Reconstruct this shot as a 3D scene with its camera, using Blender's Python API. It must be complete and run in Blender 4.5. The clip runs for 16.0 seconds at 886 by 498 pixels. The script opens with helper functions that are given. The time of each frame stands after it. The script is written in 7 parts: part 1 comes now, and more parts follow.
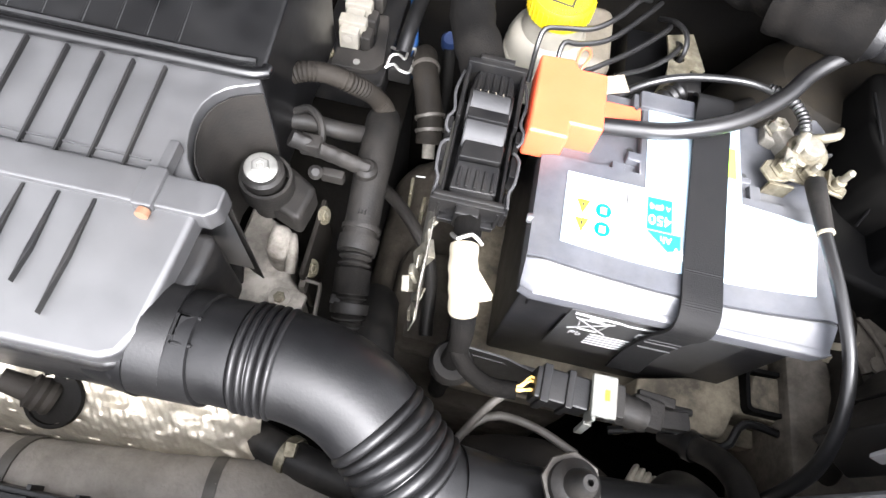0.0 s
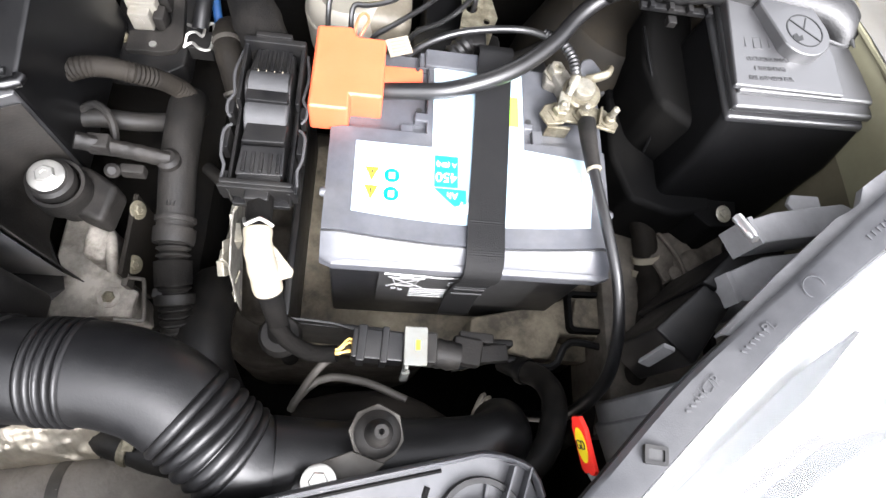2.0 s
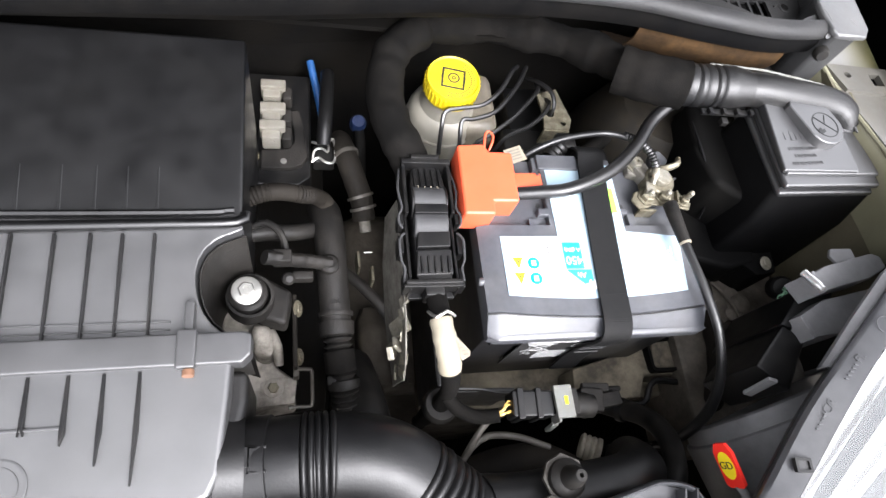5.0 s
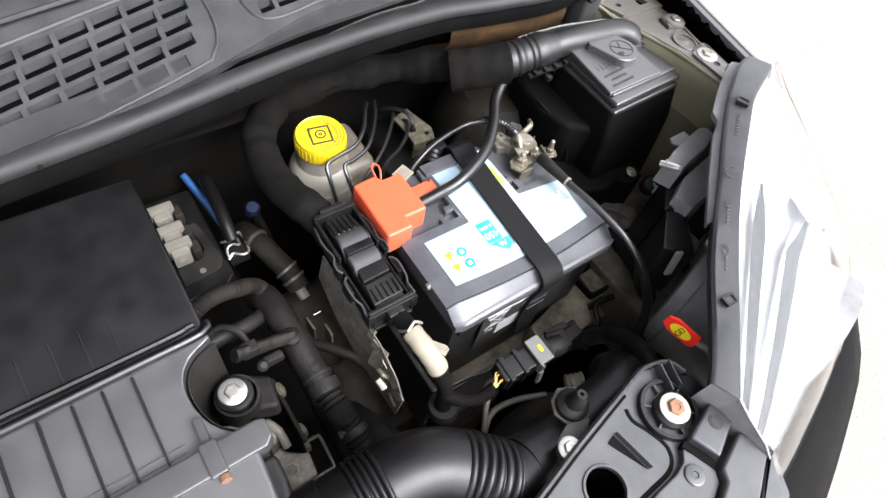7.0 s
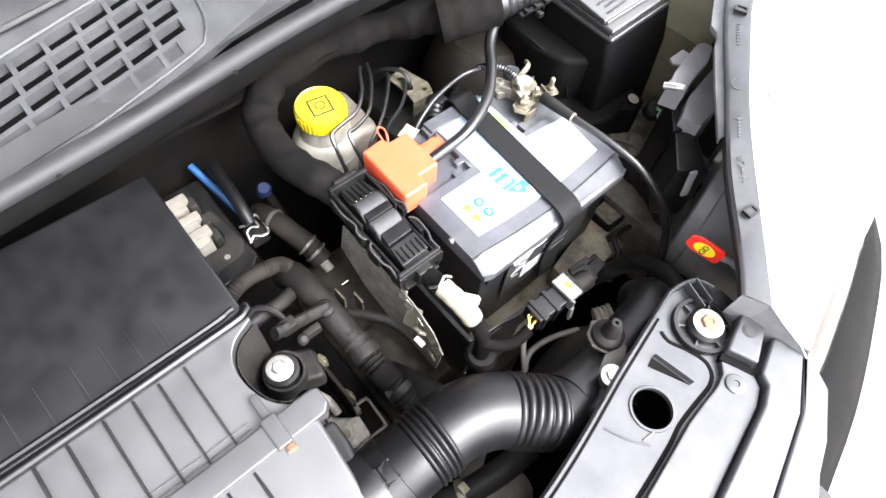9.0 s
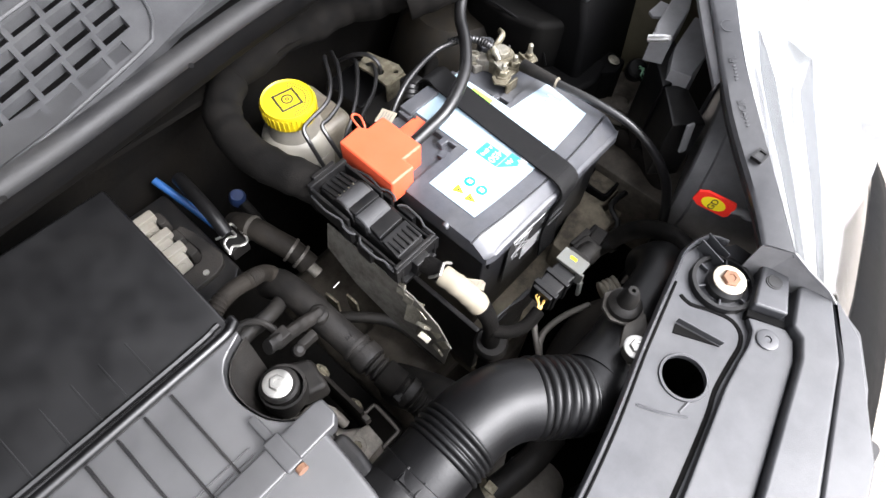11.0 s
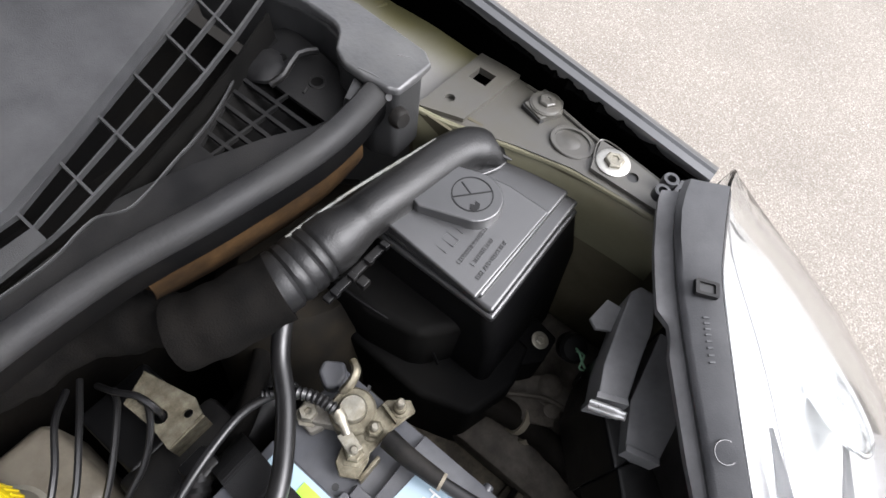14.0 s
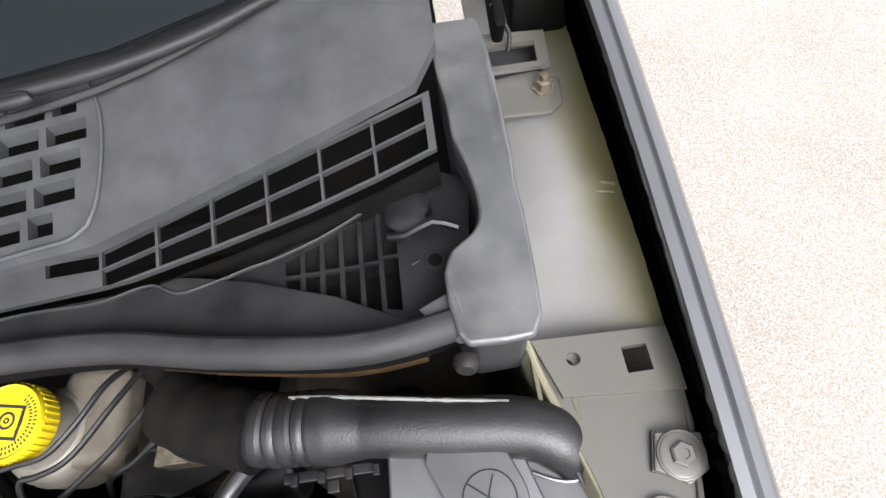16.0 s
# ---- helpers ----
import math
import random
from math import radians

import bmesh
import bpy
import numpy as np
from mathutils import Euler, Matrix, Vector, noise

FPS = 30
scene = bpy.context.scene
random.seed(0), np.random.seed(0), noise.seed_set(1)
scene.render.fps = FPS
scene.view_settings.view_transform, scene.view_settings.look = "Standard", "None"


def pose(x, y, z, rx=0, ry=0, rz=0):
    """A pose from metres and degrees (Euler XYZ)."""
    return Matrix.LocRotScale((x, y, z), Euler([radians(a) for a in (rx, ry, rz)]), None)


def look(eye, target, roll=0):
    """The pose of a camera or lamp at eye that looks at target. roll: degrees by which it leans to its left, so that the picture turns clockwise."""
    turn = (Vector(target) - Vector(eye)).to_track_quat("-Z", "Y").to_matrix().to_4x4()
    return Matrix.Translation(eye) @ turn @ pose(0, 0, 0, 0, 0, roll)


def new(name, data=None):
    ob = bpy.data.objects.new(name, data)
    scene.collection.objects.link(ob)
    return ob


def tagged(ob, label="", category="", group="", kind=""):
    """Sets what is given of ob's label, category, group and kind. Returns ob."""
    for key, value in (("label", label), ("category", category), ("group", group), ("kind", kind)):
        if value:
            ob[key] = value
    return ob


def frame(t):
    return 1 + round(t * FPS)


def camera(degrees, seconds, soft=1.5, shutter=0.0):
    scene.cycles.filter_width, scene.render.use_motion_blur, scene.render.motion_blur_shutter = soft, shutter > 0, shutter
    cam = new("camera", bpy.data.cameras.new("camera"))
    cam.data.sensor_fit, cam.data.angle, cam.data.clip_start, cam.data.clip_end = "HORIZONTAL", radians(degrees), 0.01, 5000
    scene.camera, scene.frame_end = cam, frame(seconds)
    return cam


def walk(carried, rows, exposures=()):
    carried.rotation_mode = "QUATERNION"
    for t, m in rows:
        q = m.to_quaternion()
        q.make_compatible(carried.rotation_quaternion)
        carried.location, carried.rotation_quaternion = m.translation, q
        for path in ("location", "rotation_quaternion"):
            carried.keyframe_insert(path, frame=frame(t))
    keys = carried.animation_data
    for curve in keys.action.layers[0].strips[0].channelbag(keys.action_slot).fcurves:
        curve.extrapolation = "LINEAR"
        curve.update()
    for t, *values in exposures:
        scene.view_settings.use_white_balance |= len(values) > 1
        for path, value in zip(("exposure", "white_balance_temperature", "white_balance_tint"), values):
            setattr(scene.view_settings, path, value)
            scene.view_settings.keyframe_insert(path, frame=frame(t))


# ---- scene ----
cam = camera(75.3, 16.0)
PATH = [
    (0, (-0.058, -0.145, 1.11), (-0.033, 0.718, -0.693), 14.2),
    (0.5, (-0.032, -0.14, 1.11), (0.058, 0.612, -0.741), 19.3),
    (1, (-0.003, -0.126, 1.129), (0.154, 0.552, -0.745), 23.0),
    (1.5, (0.015, -0.125, 1.139), (0.239, 0.551, -0.73), 23.9),
    (2, (0.029, -0.124, 1.148), (0.305, 0.57, -0.707), 24.4),
    (2.5, (0.027, -0.124, 1.15), (0.363, 0.591, -0.688), 25.0),
    (3, (0.012, -0.122, 1.147), (0.378, 0.603, -0.681), 25.5),
    (3.5, (0.0, -0.126, 1.149), (0.37, 0.613, -0.672), 25.2),
    (4, (-0.019, -0.128, 1.147), (0.356, 0.621, -0.669), 25.5),
    (4.5, (-0.077, -0.123, 1.155), (0.298, 0.65, -0.651), 24.9),
    (5, (-0.148, -0.117, 1.211), (0.33, 0.691, -0.555), 27.2),
    (5.2, (-0.157, -0.131, 1.241), (0.431, 0.719, -0.471), 27.9),
    (7.3, (-0.198, -0.145, 1.243), (0.642, 0.625, -0.4), 13.1),
    (7.5, (-0.198, -0.145, 1.237), (0.65, 0.612, -0.409), 12.1),
    (8, (-0.214, -0.142, 1.253), (0.595, 0.562, -0.435), 9.5),
    (8.5, (-0.225, -0.146, 1.244), (0.545, 0.539, -0.47), 8.4),
    (9, (-0.214, -0.139, 1.244), (0.53, 0.554, -0.478), 7.2),
    (9.2, (-0.194, -0.123, 1.245), (0.542, 0.568, -0.482), 6.9),
    (11.5, (-0.219, -0.125, 1.175), (0.589, 0.506, -0.542), 3.2),
    (12, (-0.089, -0.085, 1.15), (0.729, 0.49, -0.582), 5.1),
    (12.5, (-0.001, -0.001, 1.158), (0.847, 0.505, -0.581), 8.1),
    (13, (0.041, 0.039, 1.161), (0.914, 0.497, -0.579), 10.0),
    (13.5, (0.109, 0.061, 1.158), (0.992, 0.509, -0.58), 10.6),
    (14, (0.126, 0.069, 1.163), (1.02, 0.567, -0.555), 11.0),
    (14.5, (0.122, -0.035, 1.194), (0.856, 0.642, -0.539), 7.5),
    (15, (0.165, -0.094, 1.235), (0.548, 0.787, -0.519), -0.6),
    (15.3, (0.238, -0.027, 1.21), (0.503, 0.898, -0.543), -2.6),
    (15.5, (0.28, 0.029, 1.195), (0.486, 0.958, -0.564), -2.0),
    (15.6, (0.289, 0.047, 1.19), (0.468, 0.999, -0.56), -2.8),
    (16, (0.322, 0.146, 1.174), (0.321, 1.078, -0.596), -8.2),
]
walk(cam, [(t, look(eye, target, roll)) for t, eye, target, roll in PATH],
     exposures=[(0, 3.20), (0.5, 3.38), (1, 3.45), (1.5, 3.15), (2.2, 2.88), (3, 2.70), (3.7, 2.35), (4.5, 1.95), (5, 2.38), (7.5, 2.00), (8, 2.55), (8.5, 2.95), (9, 3.05), (11.5, 2.20), (12, 2.42), (12.5, 1.25), (13, 0.45), (13.5, 1.40), (14, 1.45), (14.5, 1.30), (15, 0.55), (15.5, 1.40), (16, 1.85)])

# ---- sky and sun: a bright overcast day ----
world = bpy.data.worlds.new("overcast_sky")
scene.world = world
world.use_nodes = True
wt = world.node_tree
sky = wt.nodes.new("ShaderNodeTexSky")
sky.sky_type = "NISHITA"
sky.sun_disc = False
sky.sun_elevation, sky.sun_rotation = radians(48), radians(159)
sky.air_density, sky.dust_density, sky.ozone_density = 1.0, 6.0, 1.0
hsv = wt.nodes.new("ShaderNodeHueSaturation")
hsv.inputs["Saturation"].default_value = 0.06
wt.links.new(sky.outputs[0], hsv.inputs["Color"])
cool = wt.nodes.new("ShaderNodeVectorMath")
cool.operation = "MULTIPLY"
cool.inputs[1].default_value = (0.985, 0.985, 1.045)
wt.links.new(hsv.outputs[0], cool.inputs[0])
wt.links.new(cool.outputs[0], wt.nodes["Background"].inputs["Color"])
wt.nodes["Background"].inputs["Strength"].default_value = 0.18
sun_data = bpy.data.lights.new("sun", "SUN")
sun_data.energy, sun_data.angle, sun_data.color = 0.5, radians(30), (1.0, 0.985, 0.985)
sun = new("sun", sun_data)
sun.matrix_world = look((0.8, -2.1, 3.3), (0, 0, 0.8))


# ---- materials ----
def mat(name, color, rough=0.5, metal=0.0, var=0.25, scale=40.0, bump=0.0, bscale=300.0, dirt=None, dirt_amount=0.4, dirt_scale=14.0, coat=0.0, spec=0.5, trans=0.0):
    """A procedural surface: colour with fine and broad variation, optional dust or dirt in patches, and fine relief."""
    m = bpy.data.materials.new(name)
    m.use_nodes = True
    nt = m.node_tree
    b = nt.nodes["Principled BSDF"]
    co = nt.nodes.new("ShaderNodeTexCoord")
    n1 = nt.nodes.new("ShaderNodeTexNoise")
    n1.inputs["Scale"].default_value, n1.inputs["Detail"].default_value, n1.inputs["Roughness"].default_value = scale, 6, 0.65
    nt.links.new(co.outputs["Object"], n1.inputs["Vector"])
    ramp = nt.nodes.new("ShaderNodeMapRange")
    ramp.inputs["From Min"].default_value, ramp.inputs["From Max"].default_value = 0.3, 0.7
    ramp.inputs["To Min"].default_value, ramp.inputs["To Max"].default_value = 1 - var, 1 + var
    nt.links.new(n1.outputs["Fac"], ramp.inputs["Value"])
    mul = nt.nodes.new("ShaderNodeVectorMath")
    mul.operation = "SCALE"
    mul.inputs[0].default_value = color
    nt.links.new(ramp.outputs[0], mul.inputs["Scale"])
    out = mul.outputs[0]
    rnode = nt.nodes.new("ShaderNodeMapRange")
    rnode.inputs["To Min"].default_value, rnode.inputs["To Max"].default_value = max(rough - min(0.12, 0.35 * rough), 0.02), min(rough + min(0.12, 0.35 * rough), 1)
    nt.links.new(n1.outputs["Fac"], rnode.inputs["Value"])
    rout = rnode.outputs[0]
    if dirt:
        n2 = nt.nodes.new("ShaderNodeTexNoise")
        n2.inputs["Scale"].default_value, n2.inputs["Detail"].default_value, n2.inputs["Roughness"].default_value = dirt_scale, 8, 0.7
        nt.links.new(co.outputs["Object"], n2.inputs["Vector"])
        r2 = nt.nodes.new("ShaderNodeMapRange")
        r2.inputs["From Min"].default_value, r2.inputs["From Max"].default_value = 0.42, 0.68
        r2.inputs["To Max"].default_value = dirt_amount
        nt.links.new(n2.outputs["Fac"], r2.inputs["Value"])
        mix = nt.nodes.new("ShaderNodeMix")
        mix.data_type = "RGBA"
        nt.links.new(r2.outputs[0], mix.inputs["Factor"])
        nt.links.new(out, mix.inputs["A"])
        mix.inputs["B"].default_value = (*dirt, 1)
        out = mix.outputs["Result"]
        r3 = nt.nodes.new("ShaderNodeMix")
        nt.links.new(r2.outputs[0], r3.inputs["Factor"])
        nt.links.new(rout, r3.inputs["A"])
        r3.inputs["B"].default_value = 0.9
        rout = r3.outputs["Result"]
    nt.links.new(out, b.inputs["Base Color"])
    nt.links.new(rout, b.inputs["Roughness"])
    b.inputs["Metallic"].default_value = metal
    b.inputs["Specular IOR Level"].default_value = spec
    b.inputs["Coat Weight"].default_value = coat
    if coat and spec > 0.9:
        b.inputs["Coat Roughness"].default_value = rough
    b.inputs["Transmission Weight"].default_value = trans
    if bump:
        n3 = nt.nodes.new("ShaderNodeTexNoise")
        n3.inputs["Scale"].default_value, n3.inputs["Detail"].default_value = bscale, 4
        nt.links.new(co.outputs["Object"], n3.inputs["Vector"])
        bn = nt.nodes.new("ShaderNodeBump")
        bn.inputs["Strength"].default_value, bn.inputs["Distance"].default_value = bump, 0.001
        nt.links.new(n3.outputs["Fac"], bn.inputs["Height"])
        nt.links.new(bn.outputs[0], b.inputs["Normal"])
    return m


def overspray(m, x0, x1, colour):
    """Mix a thin second coat into a paint across a ragged band of the car's width."""
    nt = m.node_tree
    b = next(n for n in nt.nodes if n.type == "BSDF_PRINCIPLED")
    old = b.inputs["Base Color"].links[0].from_socket
    pos, sep, wob = nt.nodes.new("ShaderNodeNewGeometry"), nt.nodes.new("ShaderNodeSeparateXYZ"), nt.nodes.new("ShaderNodeTexNoise")
    wob.inputs["Scale"].default_value, wob.inputs["Detail"].default_value = 22, 5
    nt.links.new(pos.outputs["Position"], sep.inputs[0])
    nt.links.new(pos.outputs["Position"], wob.inputs["Vector"])
    add = nt.nodes.new("ShaderNodeMath")
    add.operation = "MULTIPLY_ADD"
    nt.links.new(wob.outputs["Fac"], add.inputs[0])
    add.inputs[1].default_value = 0.04
    nt.links.new(sep.outputs["X"], add.inputs[2])
    ramp = nt.nodes.new("ShaderNodeMapRange")
    ramp.inputs["From Min"].default_value, ramp.inputs["From Max"].default_value = x0 + 0.02, x1 + 0.02
    nt.links.new(add.outputs[0], ramp.inputs["Value"])
    mix = nt.nodes.new("ShaderNodeMix")
    mix.data_type = "RGBA"
    nt.links.new(ramp.outputs[0], mix.inputs["Factor"])
    nt.links.new(old, mix.inputs["A"])
    mix.inputs["B"].default_value = (*colour, 1)
    nt.links.new(mix.outputs["Result"], b.inputs["Base Color"])


DUST = (0.075, 0.07, 0.06)
black = mat("black_plastic", (0.0035, 0.0035, 0.0038), 0.38, bump=0.15, bscale=900, dirt=(0.045, 0.04, 0.033), dirt_amount=0.15, dirt_scale=34, spec=0.35)
black_gloss = mat("glossy_black_plastic", (0.003, 0.003, 0.0033), 0.38, bump=0.12, bscale=500, dirt=DUST, dirt_amount=0.04, spec=0.3)
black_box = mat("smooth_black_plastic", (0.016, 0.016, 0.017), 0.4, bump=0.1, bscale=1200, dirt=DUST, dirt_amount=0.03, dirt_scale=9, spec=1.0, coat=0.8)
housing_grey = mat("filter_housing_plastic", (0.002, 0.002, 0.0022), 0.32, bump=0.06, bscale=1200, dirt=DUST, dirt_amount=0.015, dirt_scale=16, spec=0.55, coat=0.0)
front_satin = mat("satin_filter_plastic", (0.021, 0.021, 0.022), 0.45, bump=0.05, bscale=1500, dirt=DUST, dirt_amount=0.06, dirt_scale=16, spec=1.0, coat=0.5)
carrier_grey = mat("carrier_plastic", (0.036, 0.0368, 0.04), 0.34, bump=0.12, bscale=1200, dirt=DUST, dirt_amount=0.15, dirt_scale=10, spec=0.6)
carrier_dark = mat("dark_lamp_plastic", (0.15, 0.15, 0.154), 0.42, bump=0.12, bscale=1200, dirt=DUST, dirt_amount=0.1)
panel_grey = mat("cowl_panel_plastic", (0.034, 0.0345, 0.036), 0.5, bump=0.2, bscale=1500, dirt=(0.052, 0.051, 0.049), dirt_amount=0.35, dirt_scale=5, spec=0.28)
cowl_grey = mat("cowl_plastic", (0.021, 0.0213, 0.0222), 0.42, bump=0.2, bscale=1500, dirt=(0.04, 0.039, 0.036), dirt_amount=0.3, dirt_scale=6, spec=0.45)
rubber = mat("black_rubber", (0.007, 0.0068, 0.0066), 0.5, bump=0.15, bscale=600, dirt=(0.055, 0.048, 0.04), dirt_amount=0.25, dirt_scale=30, spec=0.18)
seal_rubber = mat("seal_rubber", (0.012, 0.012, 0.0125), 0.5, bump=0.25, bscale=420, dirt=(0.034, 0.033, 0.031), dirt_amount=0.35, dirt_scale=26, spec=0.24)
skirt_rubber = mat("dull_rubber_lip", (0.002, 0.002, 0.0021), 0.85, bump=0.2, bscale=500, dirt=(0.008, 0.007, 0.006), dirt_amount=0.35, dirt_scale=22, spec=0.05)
cap_grey = mat("scuffed_cap_plastic", (0.05, 0.0505, 0.052), 0.36, var=0.3, scale=30, bump=0.3, bscale=260, dirt=(0.10, 0.098, 0.092), dirt_amount=0.4, dirt_scale=22, spec=0.8)
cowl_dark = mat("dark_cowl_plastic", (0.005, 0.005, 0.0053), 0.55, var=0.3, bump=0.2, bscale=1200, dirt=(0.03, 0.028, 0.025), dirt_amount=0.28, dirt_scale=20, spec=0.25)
cloth_tape = mat("cloth_tape", (0.0026, 0.0024, 0.0022), 0.85, bump=0.6, bscale=900, dirt=(0.015, 0.013, 0.011), dirt_amount=0.3, dirt_scale=40, spec=0.08)
cable_black = mat("cable_sheath", (0.006, 0.006, 0.0065), 0.32, bump=0.05, bscale=300, dirt=DUST, dirt_amount=0.08)
lid_grey = mat("battery_lid_plastic", (0.046, 0.048, 0.055), 0.36, bump=0.1, bscale=1500, dirt=(0.2, 0.19, 0.17), dirt_amount=0.15, spec=0.55)
case_black = mat("battery_case_plastic", (0.005, 0.005, 0.0058), 0.4, bump=0.08, bscale=900, dirt=DUST, dirt_amount=0.1)
label_blue = mat("label_film", (0.3, 0.4, 0.465), 0.2, var=0.06, scale=25, coat=1.0, spec=1.0)
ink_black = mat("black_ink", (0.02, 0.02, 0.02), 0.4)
ink_blue = mat("blue_ink", (0.01, 0.27, 0.50), 0.3, var=0.05, coat=0.6)
ink_faint = mat("thin_red_ink", (0.7, 0.16, 0.12), 0.4, var=0.2, coat=0.4)
ink_teal = mat("teal_ink", (0.0, 0.33, 0.43), 0.3, var=0.05, coat=0.6)
ink_yellow = mat("yellow_ink", (0.8, 0.62, 0.02), 0.6, var=0.05, coat=0.0, spec=0.15)
ink_green = mat("green_ink", (0.3, 0.75, 0.05), 0.35, var=0.05, coat=0.6)
ink_red = mat("red_ink", (0.75, 0.03, 0.02), 0.6, var=0.05, coat=0.0, spec=0.15)
ink_grey = mat("grey_ink", (0.2, 0.2, 0.2), 0.4, var=0.1)
ink_white = mat("white_ink", (0.7, 0.72, 0.73), 0.3, var=0.04, coat=0.6)
strap_web = mat("strap_webbing", (0.003, 0.003, 0.0033), 0.7, bump=0.5, bscale=1800, dirt=DUST, dirt_amount=0.05, spec=0.2)
strap_thread = mat("strap_thread", (0.03, 0.03, 0.031), 0.7)
orange = mat("orange_plastic", (0.60, 0.078, 0.032), 0.42, var=0.08, bump=0.1, bscale=700, dirt=(0.35, 0.08, 0.04), dirt_amount=0.25)
yellow = mat("yellow_plastic", (0.5, 0.385, 0.008), 0.4, var=0.08, bump=0.12, bscale=800, dirt=(0.35, 0.27, 0.03), dirt_amount=0.3)
milky = mat("milky_plastic", (0.19, 0.178, 0.15), 0.45, var=0.08, dirt=(0.2, 0.18, 0.14), dirt_amount=0.4, dirt_scale=16)
stained_milky = mat("stained_milky_plastic", (0.13, 0.115, 0.09), 0.5, var=0.2, dirt=(0.05, 0.04, 0.026), dirt_amount=0.7, dirt_scale=18)
zinc = mat("zinc_plated_steel", (0.17, 0.155, 0.115), 0.5, metal=0.7, var=0.45, scale=120, bump=0.4, bscale=260, dirt=(0.055, 0.042, 0.022), dirt_amount=0.75, dirt_scale=75)
zinc_bright = mat("worn_bright_zinc", (0.30, 0.285, 0.24), 0.42, metal=0.8, var=0.3, scale=160, dirt=(0.14, 0.115, 0.07), dirt_amount=0.6, dirt_scale=110)
steel = mat("bright_steel", (0.46, 0.455, 0.43), 0.42, metal=1.0, var=0.1, dirt=(0.25, 0.23, 0.19), dirt_amount=0.4, dirt_scale=60)
pin_steel = mat("polished_pin_steel", (0.78, 0.78, 0.77), 0.3, metal=0.85, var=0.1)
copper = mat("brown_bolt", (0.23, 0.125, 0.078), 0.45, metal=0.6, var=0.2)
alloy = mat("dusty_aluminium", (0.15, 0.142, 0.124), 0.6, metal=0.3, var=0.25, bump=0.5, bscale=250, dirt=(0.03, 0.024, 0.016), dirt_amount=0.8, dirt_scale=38)
oily_casting = mat("oily_casting", (0.05, 0.043, 0.034), 0.6, metal=0.2, var=0.35, bump=0.6, bscale=160, dirt=(0.012, 0.009, 0.006), dirt_amount=0.8, dirt_scale=24, spec=0.25)
tray_brown = mat("dirty_tray", (0.06, 0.052, 0.040), 0.75, var=0.3, bump=0.4, bscale=200, dirt=(0.23, 0.20, 0.145), dirt_amount=0.7, dirt_scale=20, spec=0.2)
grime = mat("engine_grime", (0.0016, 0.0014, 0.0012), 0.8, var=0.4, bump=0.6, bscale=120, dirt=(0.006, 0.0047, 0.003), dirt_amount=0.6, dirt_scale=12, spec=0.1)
rusty = mat("brown_firewall", (0.030, 0.0165, 0.0065), 0.8, var=0.5, scale=60, bump=0.5, bscale=140, dirt=(0.005, 0.0035, 0.0025), dirt_amount=0.7, dirt_scale=34, spec=0.1)
olive = mat("olive_primer", (0.14, 0.134, 0.088), 0.42, var=0.12, scale=12, bump=0.05, bscale=300, dirt=(0.075, 0.065, 0.028), dirt_amount=0.45, dirt_scale=8, coat=0.2)
shelf_paint = mat("oversprayed_primer", (0.15, 0.147, 0.14), 0.38, var=0.1, scale=12, bump=0.05, bscale=300, dirt=(0.09, 0.085, 0.06), dirt_amount=0.3, dirt_scale=10, coat=0.2)
overspray(shelf_paint, 0.402, 0.436, (0.115, 0.107, 0.05))
primer_grey = mat("grey_body_primer", (0.07, 0.067, 0.06), 0.36, var=0.1, scale=12, dirt=(0.06, 0.052, 0.03), dirt_amount=0.5, dirt_scale=12, coat=0.2)
chrome = mat("lamp_reflector", (0.74, 0.76, 0.76), 0.2, metal=0.9, var=0.06)
shield_metal = mat("heat_shield_metal", (0.42, 0.385, 0.32), 0.5, metal=0.85, var=0.25, bump=0.4, bscale=420, dirt=(0.2, 0.16, 0.1), dirt_amount=0.35, dirt_scale=22)
shield_dull = mat("dull_shield", (0.17, 0.155, 0.135), 0.6, metal=0.2, var=0.2, bump=0.8, bscale=260, dirt=(0.06, 0.05, 0.035), dirt_amount=0.5, dirt_scale=14)
hose_brown = mat("dusty_hose", (0.007, 0.006, 0.005), 0.7, var=0.3, bump=0.3, bscale=400, dirt=(0.026, 0.022, 0.017), dirt_amount=0.5, dirt_scale=16, spec=0.1)
coil_grey = mat("connector_grey", (0.13, 0.122, 0.105), 0.5, var=0.15, dirt=(0.1, 0.085, 0.06), dirt_amount=0.6, dirt_scale=50)
blue_hose = mat("blue_plastic", (0.01, 0.05, 0.15), 0.4)
dirty_olive = mat("dirty_olive_primer", (0.08, 0.070, 0.057), 0.6, var=0.4, scale=60, bump=0.4, bscale=160, dirt=(0.018, 0.0145, 0.011), dirt_amount=0.75, dirt_scale=24, spec=0.3)
foam_black = mat("black_foam", (0.0008, 0.0008, 0.0008), 0.95, bump=0.8, bscale=700, spec=0.0)
skirt_olive = mat("stained_olive_primer", (0.085, 0.076, 0.05), 0.5, var=0.25, scale=18, dirt=(0.03, 0.024, 0.014), dirt_amount=0.75, dirt_scale=9, spec=0.3)
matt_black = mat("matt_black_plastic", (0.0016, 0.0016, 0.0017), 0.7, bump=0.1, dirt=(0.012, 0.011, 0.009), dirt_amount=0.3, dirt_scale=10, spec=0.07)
lever_grey = mat("lever_plastic", (0.028, 0.028, 0.029), 0.62, bump=0.1, bscale=900, spec=0.3)
ribbed_glass = mat("ribbed_lamp_lens", (0.4, 0.42, 0.43), 0.2, metal=0.6, var=0.1)
